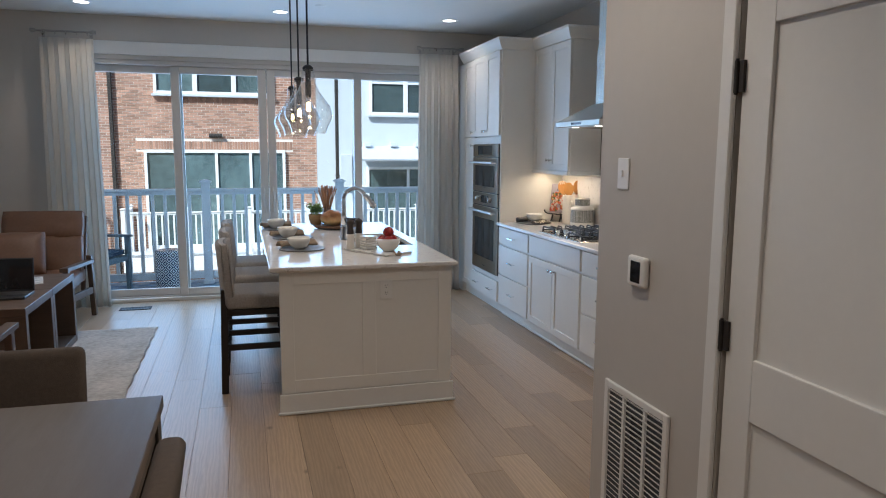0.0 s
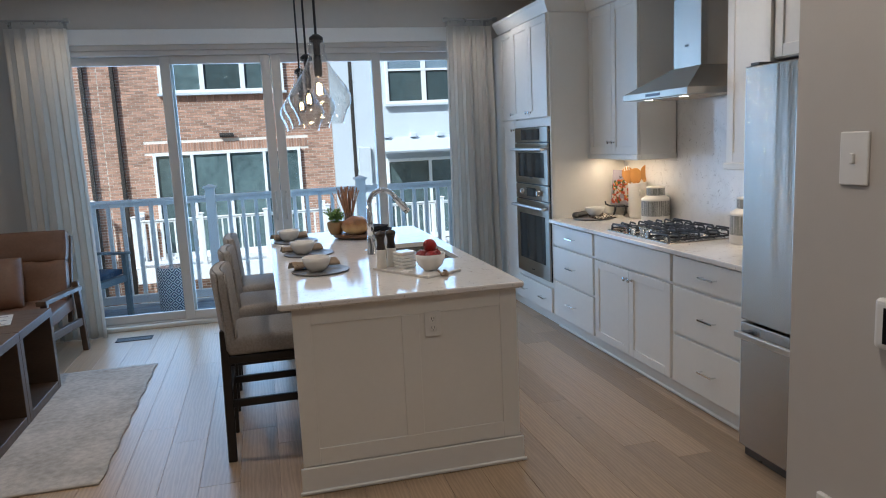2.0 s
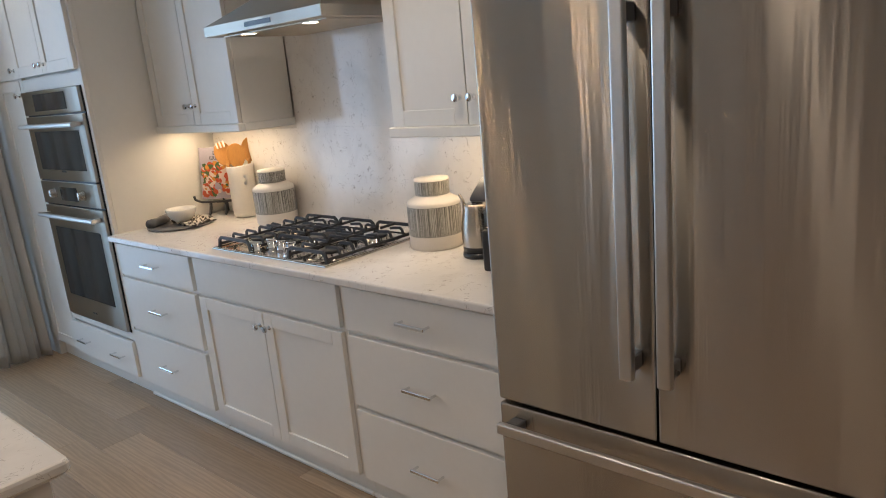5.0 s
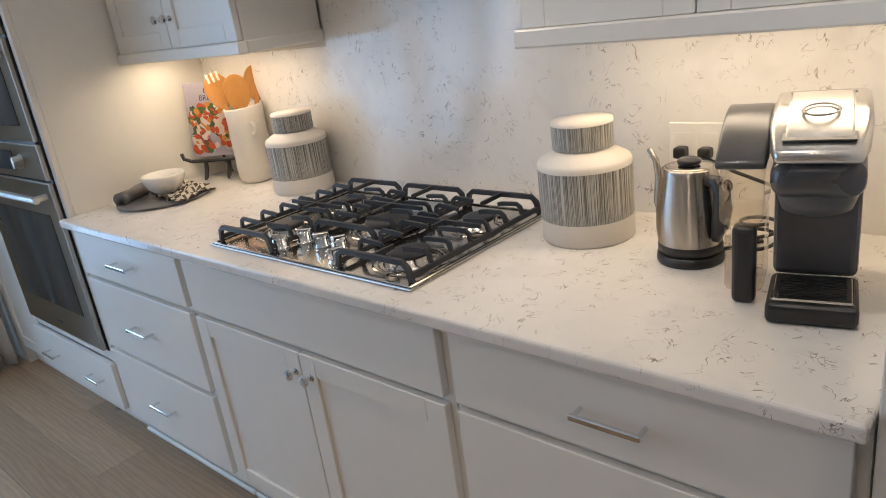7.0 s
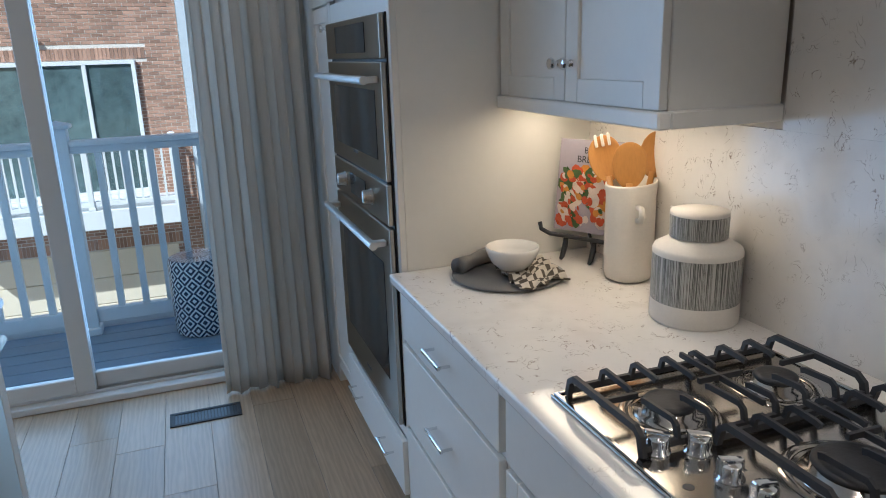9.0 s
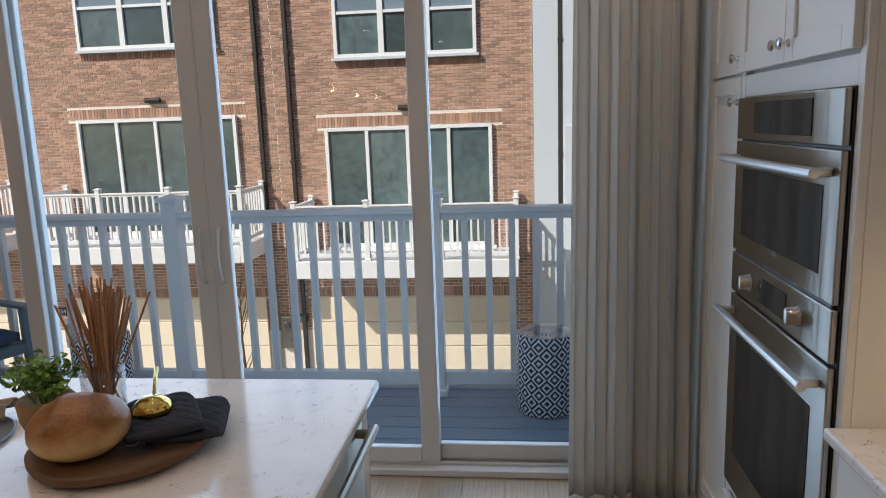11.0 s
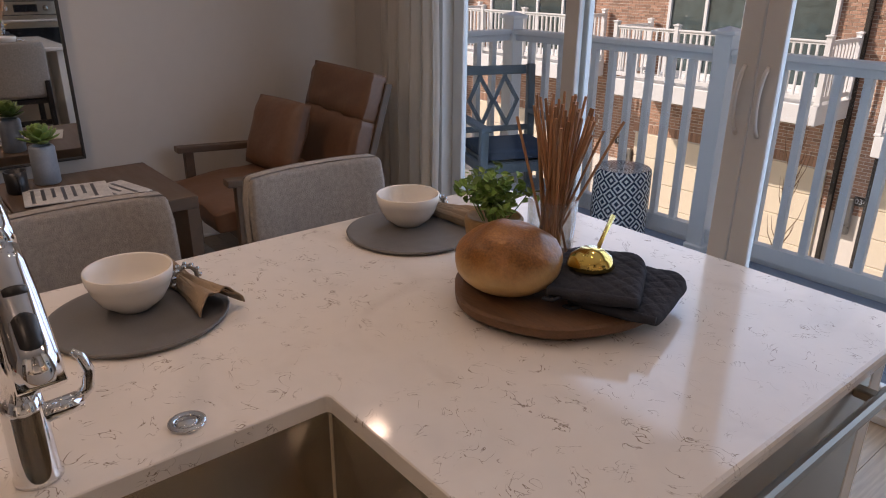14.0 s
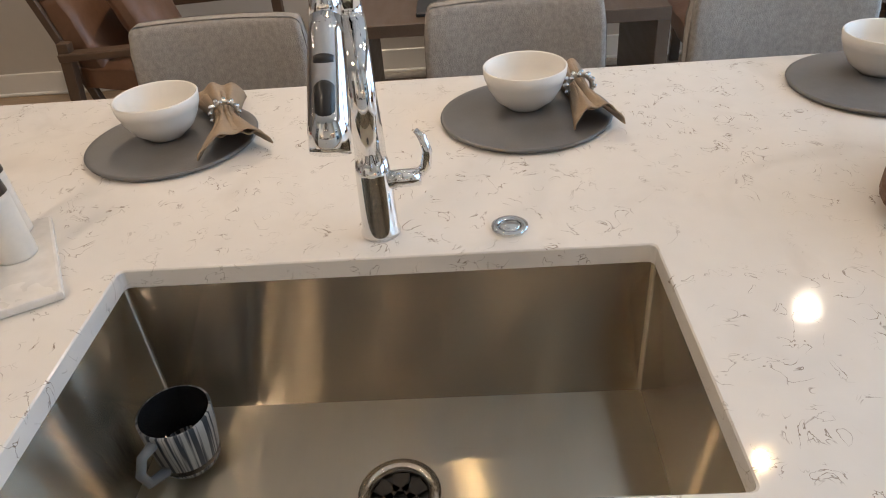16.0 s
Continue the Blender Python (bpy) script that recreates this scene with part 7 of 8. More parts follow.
def pasta_glass():
    ob = thing("pasta_jar", "clear glass tumbler holding long reddish dry pasta", "jar", "", (0.690, 6.435, TZ))
    g = part("tumbler", lathe([(0.0, 0.003), (0.042, 0.0), (0.045, 0.004), (0.050, 0.145), (0.0475, 0.145), (0.042, 0.008), (0.0, 0.008)], 28), M_CLEAR, ob, "clear glass", True)
    g.visible_shadow = False
    r = random.Random(4)
    for k in range(64):
        a, q = r.random() * 6.28, 0.028 * math.sqrt(r.random())
        tx, ty = r.gauss(0.02, 0.17), r.gauss(0.07, 0.17)
        L = 0.29 + 0.05 * r.random()
        p0 = Vector((q * math.cos(a) * 0.6 - tx * 0.06, q * math.sin(a) * 0.6 - ty * 0.06, 0.010))
        d = Vector((tx * 0.8 + 0.3 * q * math.cos(a) / 0.03 * 0.3, ty * 0.8 + 0.3 * q * math.sin(a) / 0.03 * 0.3, 1)).normalized()
        part("pasta_stick", tube([tuple(p0), tuple(p0 + d * L)], 0.0028, 6), M_PASTA, ob)


pasta_glass()


def mitt(x, y, z, turn, thick):
    ob = thing("oven_mitt", "charcoal quilted oven mitt lying on the tray", "oven mitt", "oven mitts", (x, y, z), turn)
    L, W = 0.120, 0.084
    b = bmesh.new()
    bmesh.ops.create_grid(b, x_segments=56, y_segments=40, size=1)
    for v in b.verts:
        u, w = v.co.x, v.co.y
        rim = max(0.0, 1 - max(abs(u) ** 6, abs(w) ** 6))
        half = W * (1 - 0.55 * max(0.0, u) ** 7 - 0.05 * max(0.0, -u) ** 8)
        px, py = u * L * (1 - 0.05 * abs(w) ** 6), w * half
        stitch = min(abs(math.sin((px + py) * 78)), abs(math.sin((px - py) * 78)))
        v.co = Vector((px, py, 0.003 + thick * rim ** 0.4 * (0.80 + 0.20 * min(1.0, stitch * 2.2)) + 0.003 * noise.noise(Vector((px * 22, py * 22, thick * 90)))))
    q = part("quilt", b, M_MITT, ob, "diamond-stitched charcoal quilting", True)
    so_ = q.modifiers.new("thickness", "SOLIDIFY")
    so_.thickness, so_.offset = 0.003, -1
    pts = [(-L * 0.985, W * 0.93 * k / 6, 0.004 + thick * 0.5) for k in range(-6, 7)]
    part("hem", tube(pts, thick * 0.42, 8), M_MITT, ob, "bound cuff edge", True)
    part("hanging_loop", tube([(-L, W * 0.8, 0.008), (-L - 0.018, W * 0.95, 0.008), (-L - 0.020, W * 0.75, 0.008), (-L, W * 0.62, 0.008)], 0.0032, 8), M_MITT, ob, smooth=True)


mitt(0.888, 6.452, TZ, 108, 0.020)
mitt(0.838, 6.412, TZ + 0.0240, 122, 0.022)
sp = thing("gold_spoon", "polished gold measuring scoop lying on the mitt", "spoon", "", (0.826, 6.398, TZ + 0.0500))
part("bowl", lathe([(0.0, 0.030), (0.018, 0.028), (0.032, 0.017), (0.0375, 0.003), (0.0355, 0.0), (0.0, 0.0)], 28), M_GOLD, sp, smooth=True)
part("handle", tube([(-0.012, 0.03, 0.016), (-0.025, 0.06, 0.03), (-0.04, 0.10, 0.05)], [0.004, 0.0035, 0.005], 8), M_GOLD, sp, smooth=True)
sp.scale = (1.2, 1.2, 1.2)

# marble board with shakers, tubs and fruit
mb = thing("marble_board", "white marble serving board with a rope loop", "serving board", "", (0.845, 4.805, IZ), -60.6)
b = bx(-0.224, -0.117, 0, 0.224, 0.117, 0.014, 0.004, seg=2)
part("slab", b, M_MARBLE, mb)
loop = [(0.19, 0.02, 0.018), (0.20, 0.03, 0.016), (0.235, 0.01, 0.008), (0.26, -0.02, 0.008), (0.245, -0.04, 0.008), (0.21, -0.02, 0.012), (0.175, 0.0, 0.02)]
part("rope_loop", tube(loop, 0.006, 8), M_NAPKIN, mb, "twisted jute rope loop", True)
part("rope_knot", lathe([(0.0, 0), (0.012, 0.003), (0.016, 0.012), (0.012, 0.021), (0.0, 0.024)], 12, m=pose(0.245, -0.02, 0.0)), M_NAPKIN, mb, smooth=True)
BZ = IZ + 0.0145
M_WALNUT = mat("dark_walnut", (0.035, 0.022, 0.016), 0.4, vary=0.2, scale=12)
for x, y in ((0.678, 4.905), (0.742, 4.945)):
    ob = thing("pepper_mill", "cream and dark walnut pepper mill", "pepper mill", "pepper mills", (x, y, BZ))
    part("body", lathe([(0.0, 0), (0.029, 0), (0.029, 0.004), (0.027, 0.04), (0.026, 0.09), (0.0255, 0.10), (0.0, 0.10)], 24), M_MATTECER, ob, smooth=True)
    part("waist", lathe([(0.0, 0.1002), (0.0255, 0.1002), (0.022, 0.125), (0.020, 0.145), (0.024, 0.165), (0.0275, 0.172), (0.0, 0.173)], 24), M_WALNUT, ob, smooth=True)
    part("cap", lathe([(0.0, 0.1732), (0.0275, 0.1734), (0.029, 0.182), (0.024, 0.194), (0.008, 0.199), (0.006, 0.204), (0.0, 0.206)], 24), M_WALNUT, ob, smooth=True)
tb = thing("stacked_bowls", "stack of square white ceramic dishes on the board", "dishes", "", (0.795, 4.855, BZ), 20)
for k in range(5):
    h = 0.018 * k
    b = bx(-0.05, -0.05, h, 0.05, 0.05, h + 0.0172, 0.006, seg=2)
    bent(b, lambda x, y, z, h=h: (x * (0.86 + 7 * (z - h) * 0.7 + 0.01 * k), y * (0.86 + 7 * (z - h) * 0.7 + 0.01 * k), z))
    part("dish", b, M_CERAMIC, tb)
fb = thing("fruit_bowl", "white footed bowl of red apples on the board", "bowl", "", (0.905, 4.715, BZ))
part("bowl", lathe([(0.0, 0.0), (0.036, 0.0), (0.040, 0.006), (0.064, 0.028), (0.078, 0.062), (0.081, 0.088), (0.078, 0.088), (0.073, 0.062), (0.058, 0.03), (0.0, 0.012)], 44), M_CERAMIC, fb, smooth=True)


def apple(x, y, z, r, turn):
    ob = thing("apple", "shiny red apple in the white bowl", "apple", "apples")
    b = bmesh.new()
    bmesh.ops.create_uvsphere(b, u_segments=24, v_segments=16, radius=1)
    for v in b.verts:
        q = math.hypot(v.co.x, v.co.y)
        v.co.z = v.co.z * 0.88 - 0.22 * math.exp(-(q / 0.28) ** 2) * (1 if v.co.z > 0 else -0.8)
        v.co *= r * (1 + 0.02 * math.sin(5 * math.atan2(v.co.y, v.co.x)))
    part("flesh", b, M_APPLE, ob, smooth=True)
    part("stem", tube([(0, 0, r * 0.62), (r * 0.08, 0, r * 1.05)], 0.0018, 6), M_TRAYWOOD, ob)
    ob.matrix_basis = pose(x, y, z, turn * 0.4, turn * 0.3, turn)


apple(0.872, 4.735, BZ + 0.075, 0.037, 20)
apple(0.935, 4.735, BZ + 0.078, 0.036, 80)
apple(0.905, 4.675, BZ + 0.076, 0.036, -40)
apple(0.908, 4.722, BZ + 0.128, 0.036, 140)

# mug in the sink
sm = thing("mug", "dark striped stoneware mug standing in the sink", "mug", "", (0.887, 5.171, 0.6465), -20)
sm.scale = (1.18, 1.18, 1.12)
part("body", lathe([(0.0, 0), (0.034, 0), (0.037, 0.006), (0.043, 0.06), (0.044, 0.088), (0.0415, 0.089)], 40), M_NAVYMUG, sm, smooth=True)
part("inside", lathe([(0.0412, 0.0888), (0.038, 0.01), (0.0, 0.008)], 40), M_BLACKGL, sm, "black glazed inside", True)
part("handle", tube([(0.041, 0, 0.075), (0.062, 0, 0.074), (0.072, 0, 0.055), (0.066, 0, 0.032), (0.040, 0, 0.022)], [0.007, 0.006, 0.006, 0.006, 0.007], 10), M_NAVYMUG, sm, smooth=True)


# ---- things on the kitchen counter ----
def canister(x, y, s):
    ob = thing("ceramic_canister", "cream ceramic canister with fine brown pin stripes", "canister", "striped canisters", (x, y, IZ))
    r, s = 0.083 * s, s * 0.83
    h = 0.195 * s
    part("foot_band", lathe([(0.0, 0), (r - 0.003, 0), (r, 0.004), (r, 0.05 * s)], 44), M_MATTECER, ob, smooth=True)
    part("striped_body", lathe([(r, 0.0502 * s), (r, 0.158 * s)], 44), M_STRIPE, ob, smooth=True)
    part("shoulder", lathe([(r, 0.1582 * s), (r, 0.166 * s), (r * 0.96, 0.174 * s), (r * 0.68, 0.190 * s), (r * 0.62, h), (0.0, h)], 44), M_MATTECER, ob, smooth=True)
    ld = part("lid", lathe([(r * 0.64, h + 0.001), (r * 0.65, h + 0.052 * s)], 44), M_STRIPE, ob, "striped lid", True)
    part("lid_top", lathe([(r * 0.65, h + 0.0522 * s), (r * 0.64, h + 0.060 * s), (0.0, h + 0.062 * s)], 44), M_MATTECER, ld, smooth=True)


canister(2.929, 5.882, 1.26)
canister(2.845, 4.722, 1.27)


def crock():
    cx_, cy_ = 2.962, 6.205
    ob = thing("utensil_crock", "tall cream ceramic utensil jug with a small handle", "jug", "", (cx_, cy_, IZ))
    b = lathe([(0.0, 0), (0.050, 0), (0.062, 0.006), (0.068, 0.022), (0.069, 0.06), (0.068, 0.24), (0.071, 0.276), (0.0705, 0.282), (0.067, 0.282), (0.064, 0.24), (0.064, 0.03), (0.0, 0.02)], 44)
    bent(b, lambda x, y, z: (x * (1 + 0.015 * math.sin(z * 31)), y, z + (0.006 * x / 0.07 if z > 0.26 else 0)))
    part("body", b, M_MATTECER, ob, smooth=True)
    part("handle", tube([(-0.020, -0.062, 0.222), (-0.026, -0.086, 0.222), (-0.028, -0.094, 0.205), (-0.026, -0.086, 0.188), (-0.020, -0.062, 0.184)], 0.0085, 10), M_MATTECER, ob, smooth=True)
    for k, (tx, ty, turn, lift, slots) in enumerate(((-3, -12, -34, 0.0, True), (9, -1, -36, -0.012, False), (-6, 11, -32, 0.010, False))):
        sp_ = thing("wooden_spoon", "orange-brown wooden salad server standing in the jug", "spoon", "wooden utensils")
        part("handle", tube([(0, 0, 0.026), (0, 0, 0.30)], [0.006, 0.009], 10), M_SPOONWOOD, sp_, smooth=True)
        b = bmesh.new()
        bmesh.ops.create_uvsphere(b, u_segments=28, v_segments=18, radius=1)
        for v in b.verts:
            x, y, z = v.co
            dish = 0.014 * (1 - (x * x + z * z)) if y < 0 else 0.004 * (1 - (x * x + z * z))
            v.co = Vector((x * 0.046 * (1 + 0.10 * z), y * 0.008 + dish, 0.350 + z * 0.066))
        part("spoon_bowl", b, M_SPOONWOOD, sp_, smooth=True)
        if slots:
            for q in (-0.018, 0.0, 0.018):
                part("tine_gap", bx(q - 0.0042, -0.010, 0.385, q + 0.0042, 0.004, 0.420, 0.002), M_MATTECER, sp_, "pale gap between the tines")
        sp_.matrix_basis = pose(cx_, cy_, IZ + lift, tx, ty, turn)


crock()


def cookbook():
    ob = thing("cookbook", "paperback cookbook with a vegetable photograph cover on a stand", "book", "", (2.938, 6.408, IZ + 0.066), 0)
    ob.scale = (1.12, 1.12, 1.12)
    tilt_ = pose(0.0, 0.0, 0.024, 0, 0, -62) @ pose(0, 0, 0, -8, 0, 0)
    part("pages", moved(bx(-0.095, 0, 0, 0.095, 0.012, 0.25, 0.001), tilt_), M_CERAMIC, ob)
    part("cover", moved(bx(-0.097, -0.003, -0.001, 0.097, -0.0005, 0.252), tilt_), M_LILAC, ob, "pale lilac cover")
    r = random.Random(12)
    cols = [M_VEG1, M_VEG2, M_VEG3, M_VEG4]
    bms = [bmesh.new() for _ in cols]
    for k in range(170):
        x, z = r.uniform(-0.080, 0.080), r.uniform(0.022, 0.168)
        s = r.uniform(0.007, 0.014) if k > 60 else r.uniform(0.014, 0.026)
        x, z = max(-0.096 + s, min(0.096 - s, x)), max(s, min(0.18, z))
        i = r.choice((0, 0, 1, 1, 2, 3))
        q = lathe([(0.0, 0.0), (s, 0.0)], 8, m=pose(x, -0.0035 - 0.00004 * k, z, 90, r.uniform(0, 90), 0) @ Matrix.Diagonal((1, r.uniform(0.35, 1), 1, 1)))
        join(bms[i], q)
    for i, q in enumerate(bms):
        tagged(part("cover_picture", moved(q, tilt_), cols[i], ob), kind="stuff")
    for text, z, size in (("BEY", 0.215, 0.024), ("BREAD", 0.190, 0.026)):
        cu = bpy.data.curves.new("title", "FONT")
        cu.body, cu.size, cu.align_x, cu.extrude = text, size, "CENTER", 0.0002
        to = new("title", cu)
        dg = bpy.context.evaluated_depsgraph_get()
        me = bpy.data.meshes.new_from_object(to.evaluated_get(dg))
        bpy.data.objects.remove(to)
        me.materials.append(M_INK)
        o2 = new("title", me)
        o2.parent = ob
        o2.matrix_basis = tilt_ @ pose(0, -0.0042, z, 90, 0, 0)
    stand = thing("book_stand", "black wrought-iron cookbook easel with curled feet", "book stand", "", (2.938, 6.408, IZ), 0)
    yaw = pose(0, 0, 0.006, 0, 0, -62)
    b = tube([(-0.128, -0.052, 0.112), (-0.120, -0.056, 0.092), (-0.095, -0.045, 0.078), (-0.04, -0.030, 0.074), (0.04, -0.030, 0.074), (0.095, -0.045, 0.078), (0.120, -0.056, 0.092), (0.128, -0.052, 0.112)], 0.007, 10)
    part("ledge", moved(b, yaw), M_BLACK, stand, "curved black ledge", True)
    for sx in (-0.05, 0.05):
        part("leg", moved(tube([(sx, -0.052, 0.004), (sx, -0.042, 0.012), (sx, -0.028, 0.040), (sx, -0.022, 0.074)], [0.005, 0.008, 0.009, 0.007], 10), yaw), M_BLACK, stand, smooth=True)
    part("rear_leg", moved(tube([(0, 0.02, 0.10), (0, 0.045, 0.05), (0, 0.070, 0.004)], 0.005, 8), yaw), M_BLACK, stand, smooth=True)


M_LILAC = mat("lilac_cover", (0.42, 0.38, 0.44), 0.3, vary=0.05, scale=10)
M_VEG1 = mat("tomato_print", (0.55, 0.09, 0.03), 0.3, vary=0.2, scale=40)
M_VEG2 = mat("onion_print", (0.72, 0.62, 0.55), 0.3, vary=0.15, scale=40)
M_VEG3 = mat("pepper_print", (0.62, 0.26, 0.04), 0.3, vary=0.2, scale=40)
M_VEG4 = mat("herb_print", (0.07, 0.13, 0.04), 0.3, vary=0.2, scale=40)
M_INK = mat("black_ink", (0.03, 0.03, 0.03), 0.5)
cookbook()

pm = thing("placemat", "round charcoal placemat in the counter corner", "placemat", "placemats", (2.662, 6.375, IZ))
part("disc", lathe([(0.0, 0.0), (0.155, 0.0), (0.165, 0.003), (0.167, 0.008), (0.163, 0.010), (0.0, 0.007)], 56), M_SLATE, pm, smooth=True)
M_CHECK = mat("checked_cloth", (0.55, 0.50, 0.43), 0.9, vary=0.1, scale=30, spec=0.1)
M_CHECKD = mat("dark_check", (0.10, 0.085, 0.07), 0.9, vary=0.1, scale=30, spec=0.1)
tw_ = thing("tea_towel", "crumpled cream tea towel with a dark check", "towel", "", (2.715, 6.335, IZ + 0.0085))
b = bmesh.new()
n = 44
gr = [[None] * (n + 1) for _ in range(n + 1)]
for i in range(n + 1):
    for j in range(n + 1):
        u, v = i / n - 0.5, j / n - 0.5
        z = 0.010 + 0.012 * noise.noise(Vector((u * 6, v * 9, 3))) + 0.008 * math.sin(v * 26 + u * 8) * (0.5 + abs(u))
        gr[i][j] = b.verts.new((u * 0.17 + 0.03 * v, v * 0.25 + 0.02 * math.sin(5 * u), max(0.001, z)))
for i in range(n):
    for j in range(n):
        b.faces.new((gr[i][j], gr[i + 1][j], gr[i + 1][j + 1], gr[i][j + 1]))
        b.faces.ensure_lookup_table()
        b.faces[-1].material_index = 1 if (i % 9 < 3) != (j % 7 < 2) else 0
tw_p = part("cloth", b, M_CHECK, tw_, smooth=True)
tw_p.data.materials.append(M_CHECKD)
so = tw_p.modifiers.new("thickness", "SOLIDIFY")
so.thickness, so.offset = 0.002, 1
bo = thing("bowl", "white stoneware bowl on the crumpled tea towel", "bowl", "white bowls", (2.672, 6.365, IZ + 0.022))
part("body", lathe([(0.0, 0.0), (0.034, 0.0), (0.040, 0.004), (0.060, 0.022), (0.073, 0.045), (0.0785, 0.062), (0.0785, 0.070), (0.075, 0.070), (0.069, 0.046), (0.05, 0.02), (0.0, 0.008)], 44), M_CERAMIC, bo, smooth=True)
rn = thing("rolled_napkin", "grey cloth napkin rolled through a ring", "napkin", "", (2.590, 6.470, IZ + 0.0285), 30)
b = bmesh.new()
for k in range(3):
    rr_ = 0.026 - 0.008 * k
    tube([(-0.075, 0, 0), (-0.04, 0, 0.001), (0.0, 0, 0), (0.04, 0, 0.002), (0.075, 0, 0)], [rr_, rr_ * 0.92, rr_ * 0.8, rr_ * 0.92, rr_], 18, b)
part("cloth", b, M_SLATE, rn, smooth=True)


def kettle():
    ob = thing("electric_kettle", "brushed steel electric kettle with a black handle and base", "kettle", "", (2.785, 4.455, IZ))
    part("power_base", lathe([(0.0, 0), (0.072, 0), (0.074, 0.006), (0.072, 0.022), (0.0, 0.022)], 36), M_BLACKPL, ob, smooth=True)
    part("lower_band", lathe([(0.0, 0.0225), (0.070, 0.0225), (0.071, 0.04), (0.070, 0.046)], 36), M_BLACKPL, ob, smooth=True)
    part("body", lathe([(0.0695, 0.0462), (0.0735, 0.08), (0.073, 0.12), (0.066, 0.165), (0.060, 0.20), (0.059, 0.215), (0.055, 0.218), (0.040, 0.214), (0.0, 0.213)], 40), M_STEEL, ob, smooth=True)
    part("lid", lathe([(0.0, 0.2200), (0.046, 0.2195), (0.050, 0.2172), (0.050, 0.2145)], 32), M_HOB, ob, "steel lid", True)
    part("lid_knob", lathe([(0.0, 0.236), (0.020, 0.2355), (0.026, 0.231), (0.025, 0.224), (0.020, 0.2202)], 28), M_BLACKPL, ob, smooth=True)
    b = tube([(-0.028, -0.052, 0.196), (-0.036, -0.074, 0.196), (-0.041, -0.086, 0.178), (-0.042, -0.088, 0.14), (-0.039, -0.082, 0.10), (-0.034, -0.070, 0.066)], [0.013, 0.015, 0.018, 0.020, 0.018, 0.010], 14)
    part("handle", b, M_BLACKPL, ob, smooth=True)
    part("handle_button", lathe([(0.0, 0.006), (0.012, 0.005), (0.0135, 0)], 18, m=pose(-0.046, -0.098, 0.192, 70, 0, -25)), M_STEEL, ob, smooth=True)
    part("spout", tube([(0.012, 0.064, 0.085), (0.016, 0.082, 0.125), (0.010, 0.076, 0.185), (0.006, 0.080, 0.225), (-0.002, 0.092, 0.252)], [0.013, 0.010, 0.0085, 0.007, 0.006], 12), M_STEEL, ob, smooth=True)
    c = [(0.05, -0.05, 0.01)]
    for k in range(40):
        a = k * 0.42
        c.append((0.085 + 0.05 * math.cos(a) + 0.001 * k, -0.115 + 0.042 * math.sin(a), 0.008 + 0.0016 * k))
    part("cord", tube(c, 0.0045, 7), M_BLACKPL, ob, "coiled black power cord", True)
    ob.scale = (0.88, 0.88, 0.88)


kettle()
ob = thing("wall_socket", "white double wall outlet plate with two black plugs", "outlet")
XS = XB - 0.0125
part("plate", bx(XS - 0.006, 4.478, 1.016, XS, 4.606, 1.138, 0.003), M_TRIM, ob)
for yy in (4.514, 4.570):
    part("receptacle", bx(XS - 0.008, yy - 0.022, 1.047, XS - 0.0062, yy + 0.022, 1.115, 0.001), M_TRIM, ob)
    part("plug", bx(XS - 0.040, yy - 0.014, 1.060, XS - 0.0082, yy + 0.014, 1.086, 0.006, seg=2), M_BLACKPL, ob, "black plug")
pts = [(XS - 0.04, 4.514, 1.07), (XS - 0.07, 4.44, 1.05), (XS - 0.06, 4.30, 1.0), (XS - 0.05, 4.25, 0.93)]
part("cord", tube(pts, 0.004, 7), M_BLACKPL, ob, smooth=True)


ob = thing("wall_socket", "white single wall outlet plate on the splashback", "outlet")
part("plate", bx(XS - 0.006, 6.045, 1.016, XS, 6.122, 1.138, 0.003), M_TRIM, ob)
part("receptacle", bx(XS - 0.008, 6.062, 1.044, XS - 0.0062, 6.104, 1.112, 0.001), M_TRIM, ob)


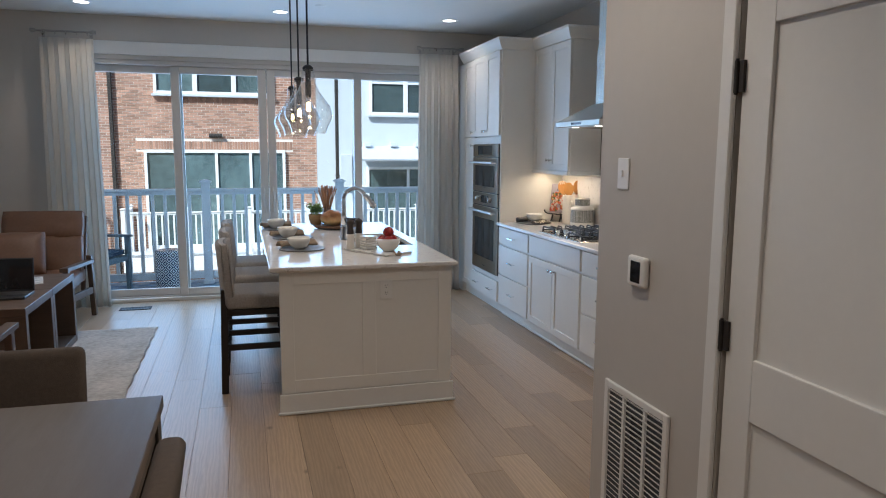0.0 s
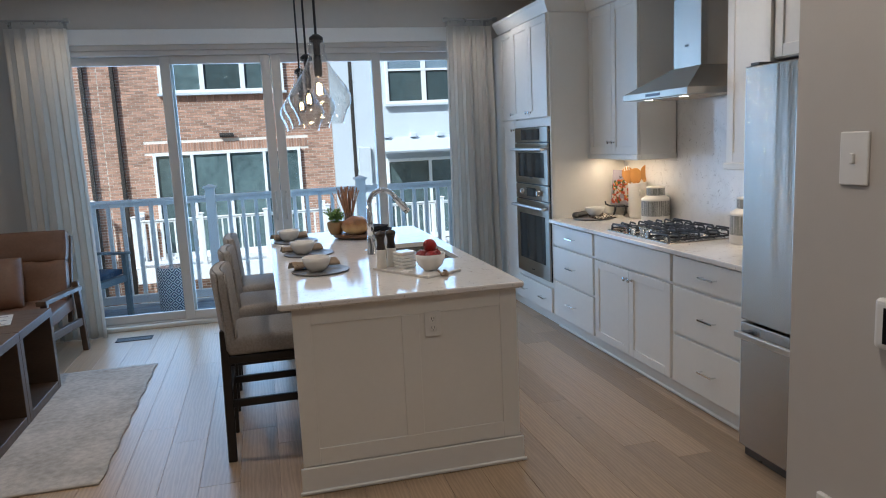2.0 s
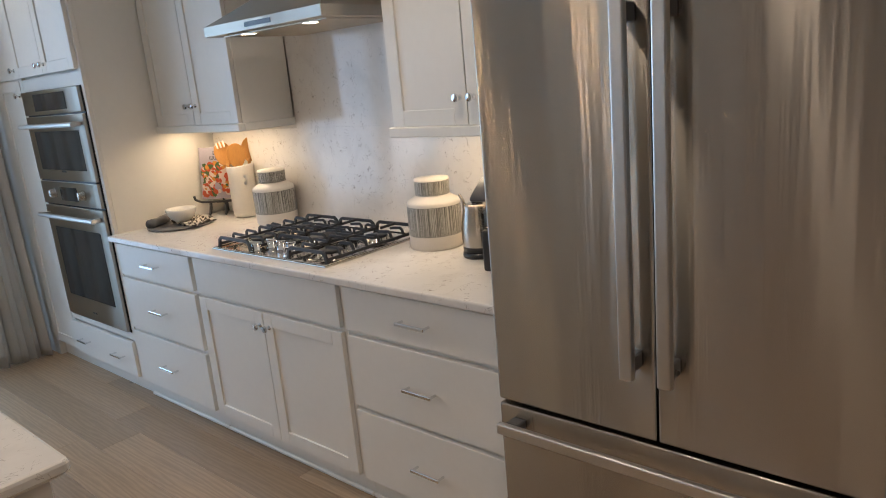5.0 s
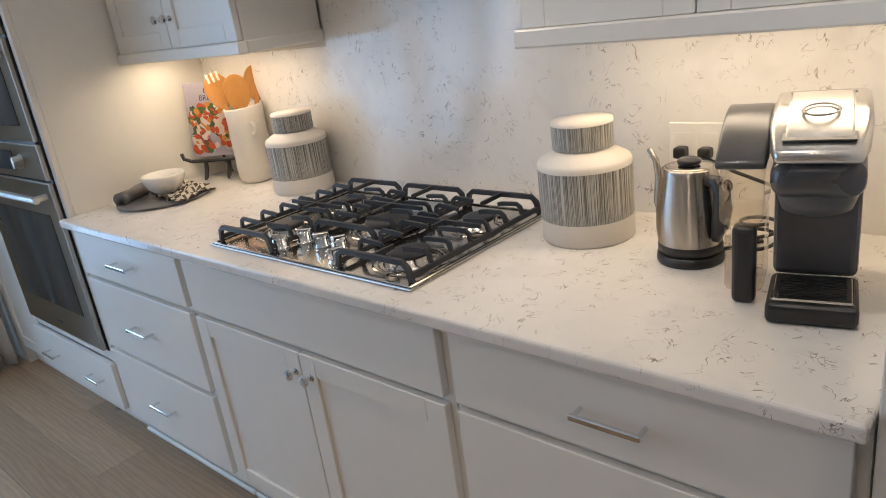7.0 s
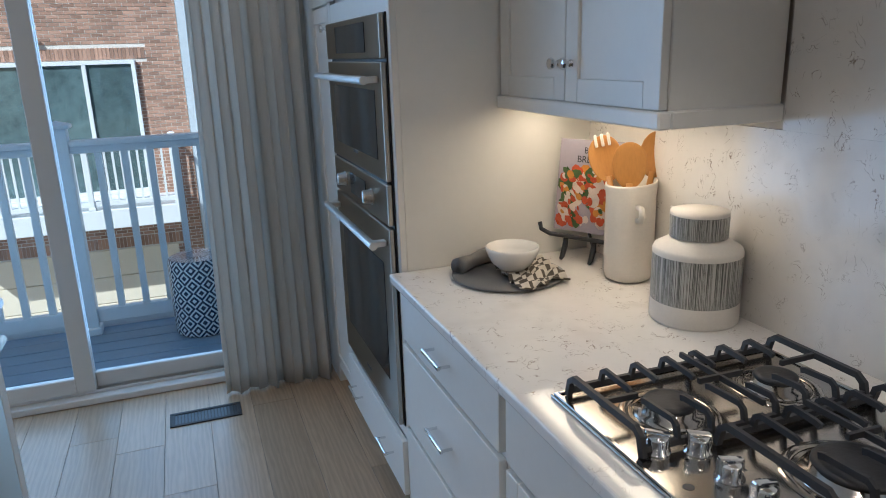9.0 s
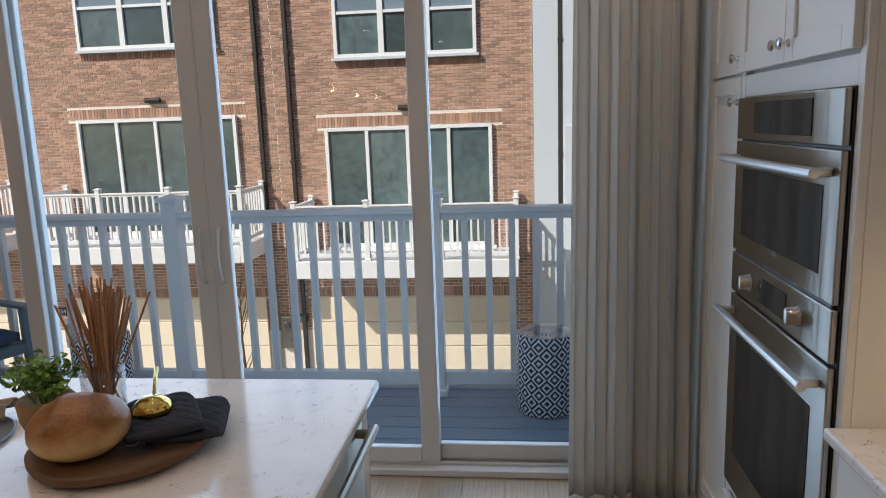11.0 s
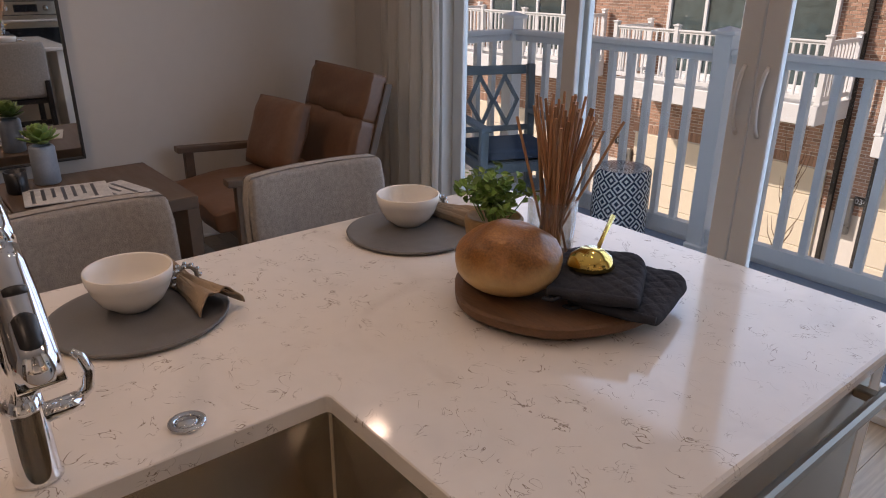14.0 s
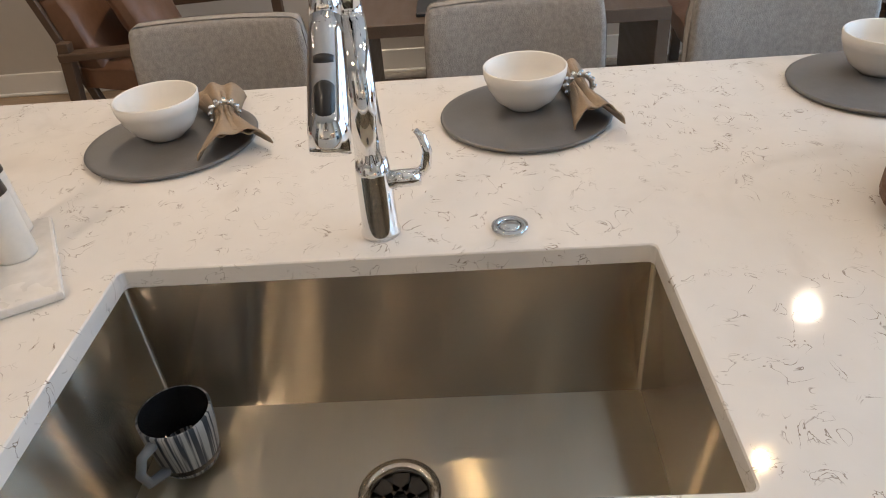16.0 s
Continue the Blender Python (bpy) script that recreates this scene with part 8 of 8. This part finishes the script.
def coffee_maker():
    ob = thing("coffee_maker", "black and silver single-serve coffee maker with a clear water tank", "coffee maker", "", (2.578, 4.178, IZ), 12.8)
    # local: front edge of the drip tray at x = 0, facing -x; y along the counter
    M_SILVER = mat("silver_plastic", (0.60, 0.58, 0.55), 0.26, 0.8, vary=0.04)
    h = 0.066
    part("drip_base", bx(0.0, -h, 0, 0.135, h, 0.036, 0.010, seg=3), M_BLACKPL, ob)
    tray = part("drip_tray", bx(0.010, -h + 0.008, 0.0362, 0.115, h - 0.008, 0.041, 0.003), M_HOB, ob)
    for k in range(9):
        part("tray_slot", bx(0.017 + 0.0105 * k, -h + 0.018, 0.0411, 0.0215 + 0.0105 * k, h - 0.018, 0.0416), M_BLACKPL, tray)
    part("drain_hole", lathe([(0.0, 0.0421), (0.010, 0.0421)], 18, m=pose(0.062, 0, 0)), M_BLACKPL, tray)
    part("column", bx(0.120, -h + 0.002, 0.0365, 0.255, h - 0.002, 0.205, 0.012, seg=3), M_GREYPL, ob)
    b = lathe([(0.040, 0.172), (0.050, 0.176), (0.057, 0.196), (0.060, 0.235)], 36)
    bent(b, lambda x, y, z: (x * 1.05 + 0.075, y, z))
    part("brew_cup", b, M_GREYPL, ob, smooth=True)
    b = bx(0.006, -h - 0.002, 0.2055, 0.255, h + 0.002, 0.262, 0.022, seg=4)
    bent(b, lambda x, y, z: (x, y * (1 - 0.10 * max(0, 0.06 - x) / 0.06), z))
    part("brew_head", b, M_GREYPL, ob, smooth=True)
    b = bx(-0.006, -h - 0.004, 0.2625, 0.255, h + 0.004, 0.285, 0.010, seg=3)
    bmesh.ops.subdivide_edges(b, edges=[e for e in b.edges if e.calc_length() > 0.15], cuts=8)
    rise = lambda x: 0.042 * math.sin(min(1.0, max(0.0, x / 0.17)) * math.pi / 2)
    bent(b, lambda x, y, z: (x, y * (1 - 0.16 * max(0, 0.07 - x) / 0.07), z + (rise(x) if z > 0.272 else 0)))
    lid = part("top_lid", b, M_SILVER, ob, "silver arched lid", True)
    b = bx(0.020, -0.045, 0, 0.215, 0.045, 0.005, 0.004, seg=2)
    bmesh.ops.subdivide_edges(b, edges=[e for e in b.edges if e.calc_length() > 0.12], cuts=8)
    bent(b, lambda x, y, z: (x, y, z + 0.2845 + rise(x)))
    part("control_panel", b, M_SATIN, lid, "brushed control panel", True)
    part("panel_gap", moved(bx(0.012, -0.049, 0, 0.222, 0.049, 0.002, 0.001), pose(0, 0, 0.292, 0, -9, 0)), M_BLACKPL, lid)
    part("button_ring", lathe([(0.022, 0.0), (0.025, 0.002), (0.028, 0.0)], 28, m=pose(0.090, 0, 0.3245, 0, -10, 0)), M_GREYPL, lid, smooth=True)
    # the water tank stands beside the column
    part("water_tank", bx(0.060, h + 0.010, 0.140, 0.225, h + 0.078, 0.240, 0.014, seg=3), M_CLEARPL, ob, "clear plastic water tank")
    part("tank_base", bx(0.115, h + 0.012, 0.0, 0.225, h + 0.076, 0.139, 0.010, seg=2), M_CLEARPL, ob)
    part("tank_post", bx(0.066, h + 0.020, 0.0, 0.098, h + 0.058, 0.1395, 0.010, seg=3), M_BLACKPL, ob)
    b = bx(0.050, h + 0.006, 0.2405, 0.235, h + 0.082, 0.252, 0.005, seg=2)
    bmesh.ops.subdivide_edges(b, edges=[e for e in b.edges if e.calc_length() > 0.12], cuts=8)
    bent(b, lambda x, y, z: (x, y, z + (0.060 * math.sin(min(1.0, (x - 0.05) / 0.16) * math.pi / 2) if z > 0.246 else 0)))
    part("tank_lid", b, M_GREYPL, ob, "dark arched tank lid", True)


M_CLEARPL = glass("clear_plastic", (0.94, 0.92, 0.88), 0.02, 1.3, thin=True)
coffee_maker()
